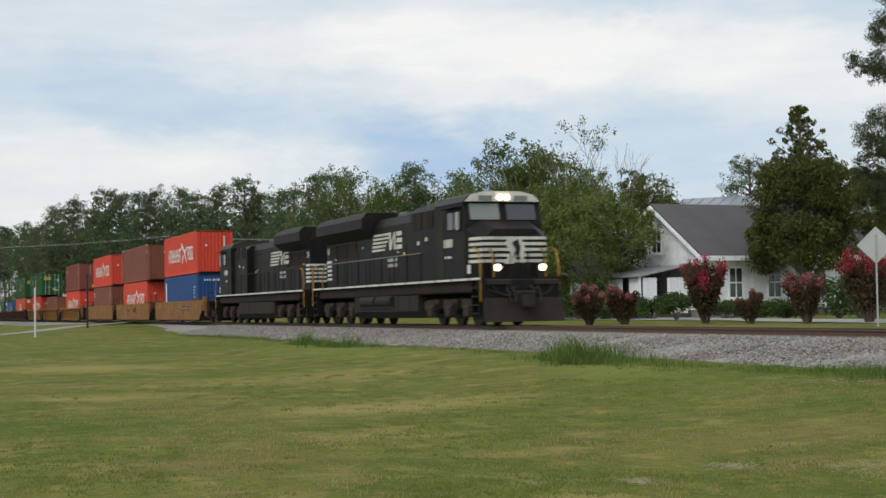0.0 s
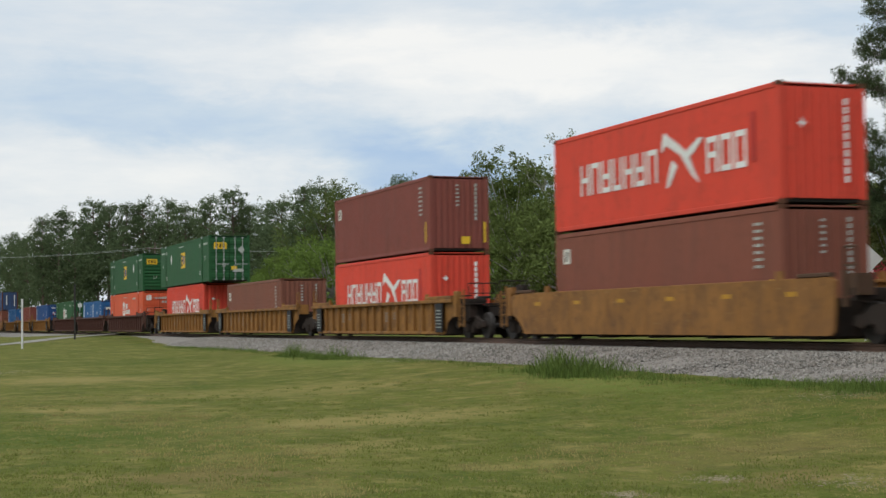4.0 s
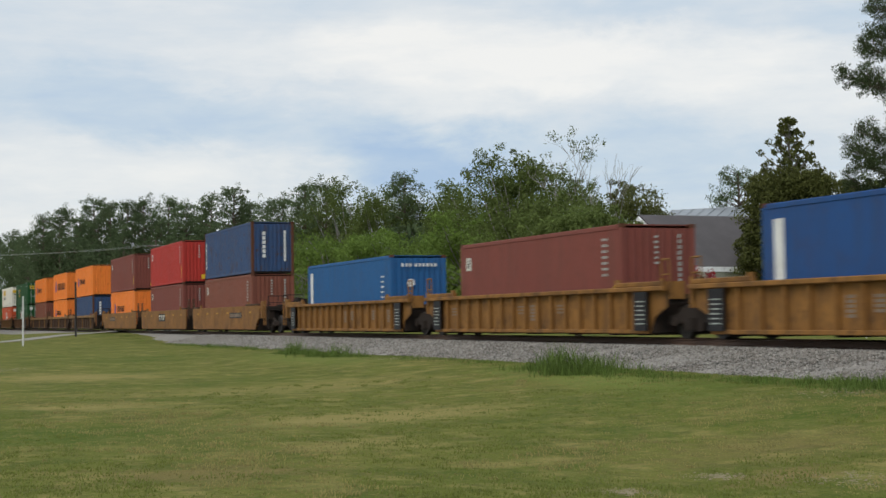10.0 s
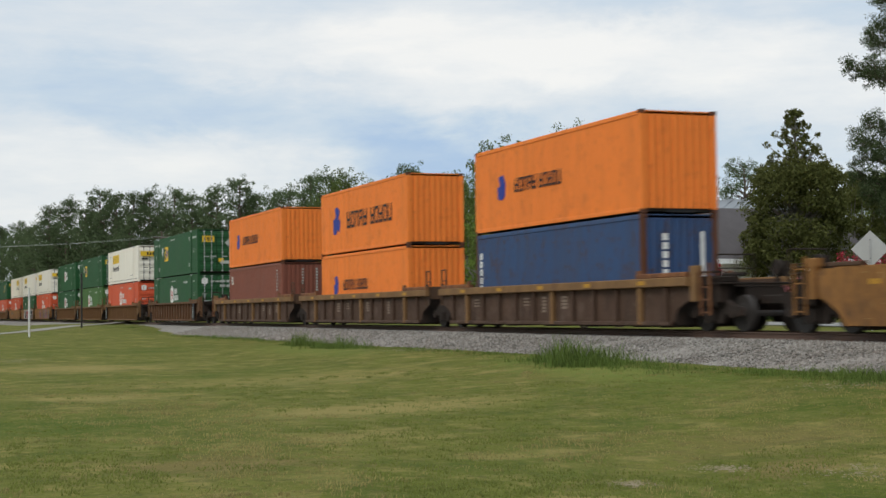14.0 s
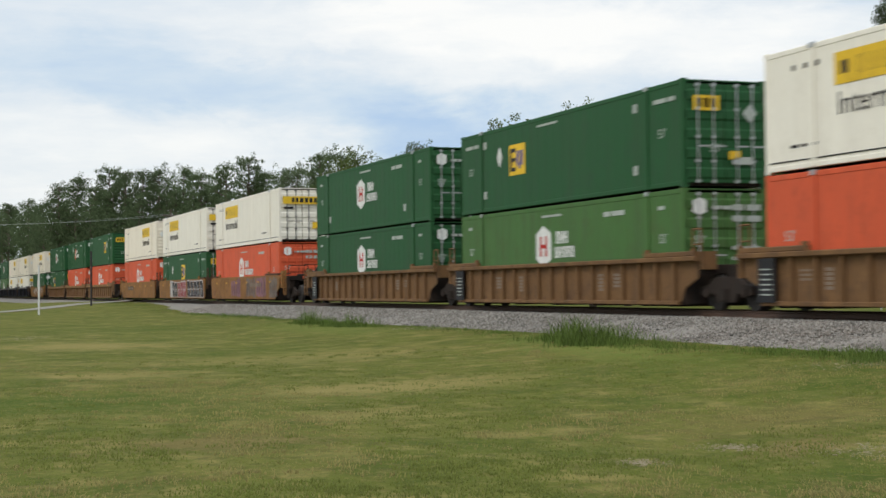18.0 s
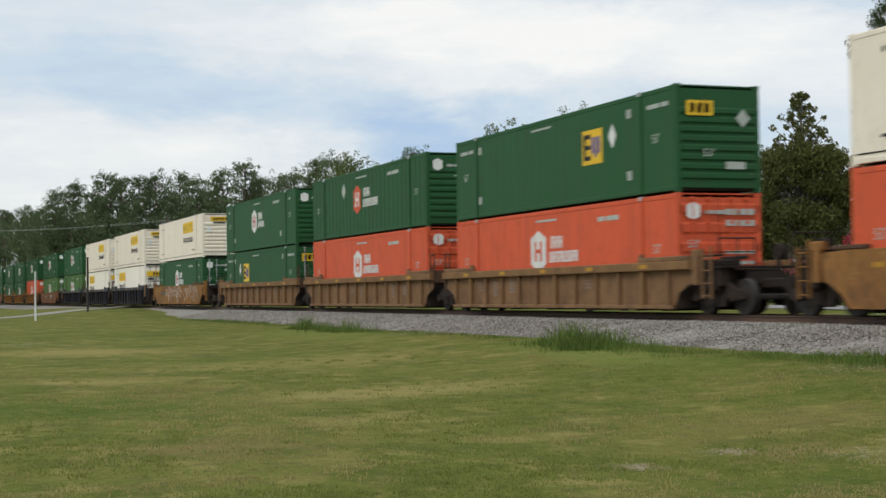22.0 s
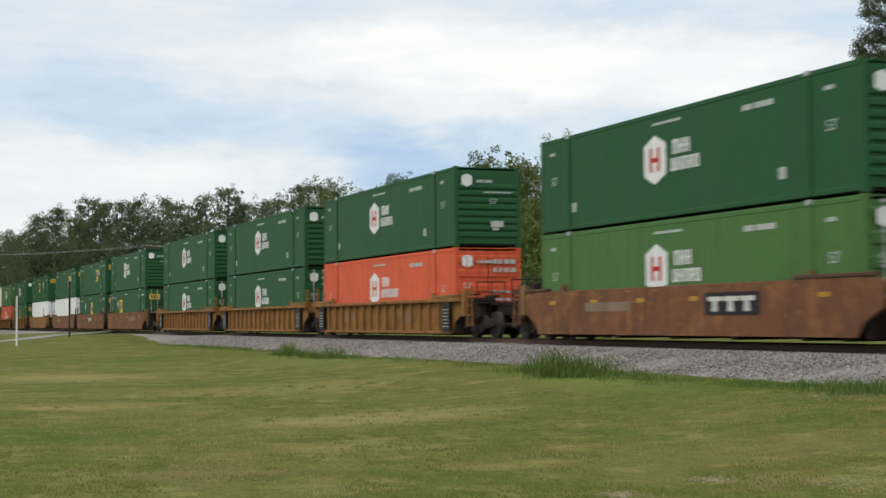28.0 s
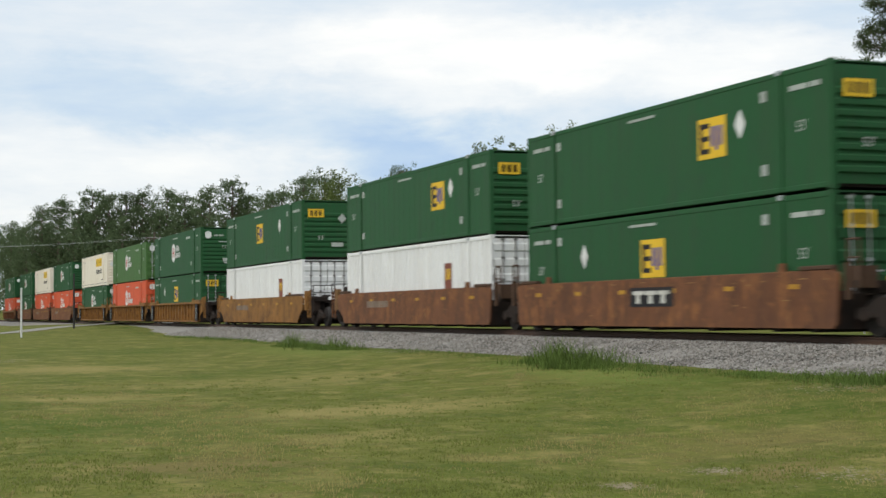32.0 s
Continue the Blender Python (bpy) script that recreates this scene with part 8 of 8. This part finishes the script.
def shed():
    c = far_spot(32.2, 118)
    view = math.degrees(math.atan2(c.y, c.x)) - 90
    root = thing("metal_building", "large grey metal building with a low roof", "building", pose(c.x, c.y, FAR_Z - 0.02, 0, 0, view - 20))
    part("wall", Geo().box(-9, 16, 0, 0.15, 0, 5.9), GREYMETAL, root)
    part("wall", Geo().box(-9, -8.85, 0.15, 20, 0, 5.9), GREYMETAL, root)
    part("wall", Geo().box(15.85, 16, 0.15, 20, 0, 5.9), GREYMETAL, root)
    g = Geo()
    n = 26
    for i in range(n):
        x = -9.4 + i * 25.8 / n
        w = 25.8 / n
        g.add([(x, -0.5, 5.9), (x + w, -0.5, 5.9), (x + w, 10, 9.6), (x, 10, 9.6)], [(0, 1, 2, 3)])
        g.add([(x, -0.5, 5.9), (x + 0.06, -0.5, 5.95), (x + 0.06, 10, 9.66), (x, 10, 9.6)], [(0, 1, 2, 3)])
    g.box(-9.4, 16.4, -0.52, -0.48, 5.7, 5.92)
    part("roof", g, GREYMETAL, root, "ribbed grey metal roof")
    part("roof", Geo().add([(-9.4, 10, 9.58), (16.4, 10, 9.58), (16.4, 20.5, 5.9), (-9.4, 20.5, 5.9)], [(0, 1, 2, 3)]), GREYMETAL, root)


shed()

# ---------------------------------------------------------------- signs, posts, wires
SIGNBACK = material("sign_back", (0.46, 0.47, 0.46), rough=0.5, metal=0.4, var=0.12, scale=3.0, fine=20.0)
DARKWOOD = material("dark_post", (0.035, 0.032, 0.030), rough=0.9, var=0.4, scale=3.0, fine=20.0)
WHITEPOST = paint("white_post", (0.62, 0.62, 0.60), 0.25)


def road_sign():
    p = far_spot(36.8, 50)
    p.z = ground_height(p.x, p.y)
    root = thing("road_sign", "diamond road sign seen from its bare metal back", "sign", Matrix.Translation(p) @ pose(0, 0, 0, 0, 0, 53))
    part("post", Geo().box(-0.03, 0.03, -0.02, 0.02, -0.3, 2.95, 0.005), GALV, root)
    d = 0.60
    z = 2.62
    part("plate", Geo().extrude_y([(-d, z), (-d + 0.05, z - 0.05), (-0.05, z - d + 0.05), (0, z - d), (0.05, z - d + 0.05), (d - 0.05, z - 0.05), (d, z), (d - 0.05, z + 0.05), (0.05, z + d - 0.05), (0, z + d), (-0.05, z + d - 0.05), (-d + 0.05, z + 0.05)], 0.021, 0.025), SIGNBACK, root, "bare aluminium plate")
    for q in (z - 0.3, z + 0.3):
        part("bolt", Geo().rod((0, -0.035, q), (0, 0.02, q), 0.015), STEEL, root)


road_sign()


def post(name, x, y, h, r, mat, label):
    z = ground_height(x, y)
    root = thing(name, label, "post", pose(x, y, z))
    part("shaft", Geo().rod((0, 0, -0.2), (0, 0, h), r, r * 0.9, 8), mat, root)
    part("cap", Geo().rod((0, 0, h), (0, 0, h + 0.04), r * 1.25, r * 1.1, 8), mat, root)


post("marker_post", -111.4, 14.2, 3.95, 0.075, DARKWOOD, "slim dark post beside the sandy lane")
post("marker_post", -95.0, 8.95, 3.0, 0.06, WHITEPOST, "slim white post beside the sandy lane")


def power_line():
    pts = [far_spot(-4, 205), far_spot(10.2, 190), far_spot(25.5, 165)]
    for p in pts:
        root = thing("utility_pole", "weathered wooden utility pole before the woods", "utility pole", pose(p.x, p.y, FAR_Z - 0.1))
        part("shaft", Geo().rod((0, 0, -0.3), (0, 0, 10.6), 0.13, 0.09, 8), BARK, root)
        part("crossarm", Geo().box(-0.06, 0.06, -1.1, 1.1, 9.75, 9.9, 0.01), BARK, root)
    for y, z in ((-0.9, 9.92), (0.9, 9.92)):
        g = Geo()
        for a, b in zip(pts, pts[1:]):
            prev = None
            for i in range(13):
                t = i / 12
                q = a.lerp(b, t)
                v = Vector((q.x, q.y + y, FAR_Z - 0.1 + z - 1.1 * 4 * t * (1 - t)))
                if prev is not None:
                    g.rod(prev, v, 0.014, n=4)
                prev = v
        solid("power_cable", g, SIGNBACK, "thin grey cable strung between utility poles", "cable")


power_line()


# ---------------------------------------------------------------- motion
# seconds, and how far the train has come by then; it slows a little
RUN = ((0, 0), (2, 54.75), (4, 109.28), (6, 163.61), (8, 217.74), (10, 271.65), (12, 325.24), (14, 378.57), (16, 431.65), (18, 484.47),
       (20, 537.12), (22, 589.68), (24, 642.12), (26, 694.43), (28, 746.62), (30, 798.73), (32, 850.68))


def motions():
    for ob, x, y, z in MOVING:
        walk(ob, [(t, pose(x + far, y, z + climb(x + far), 0, -math.degrees(GRADE), 0)) for t, far in RUN])
    # wheels: those at the same place in their truck turn alike and share one set of keys
    turned = {}
    for w in WHEELSETS:
        key = (round(w.location.x, 2), round(w.location.z, 2))
        if key not in turned:
            x, z = w.location.x, w.location.z
            walk(w, [(i / FPS, pose(x, 0, z, 0, 86.0 * i % 360, 0)) for i in range(32 * FPS + 1)])
            turned[key] = w.animation_data
        else:
            w.rotation_mode = "QUATERNION"
            keys = w.animation_data_create()
            keys.action = turned[key].action
            keys.action_slot = turned[key].action_slot


motions()
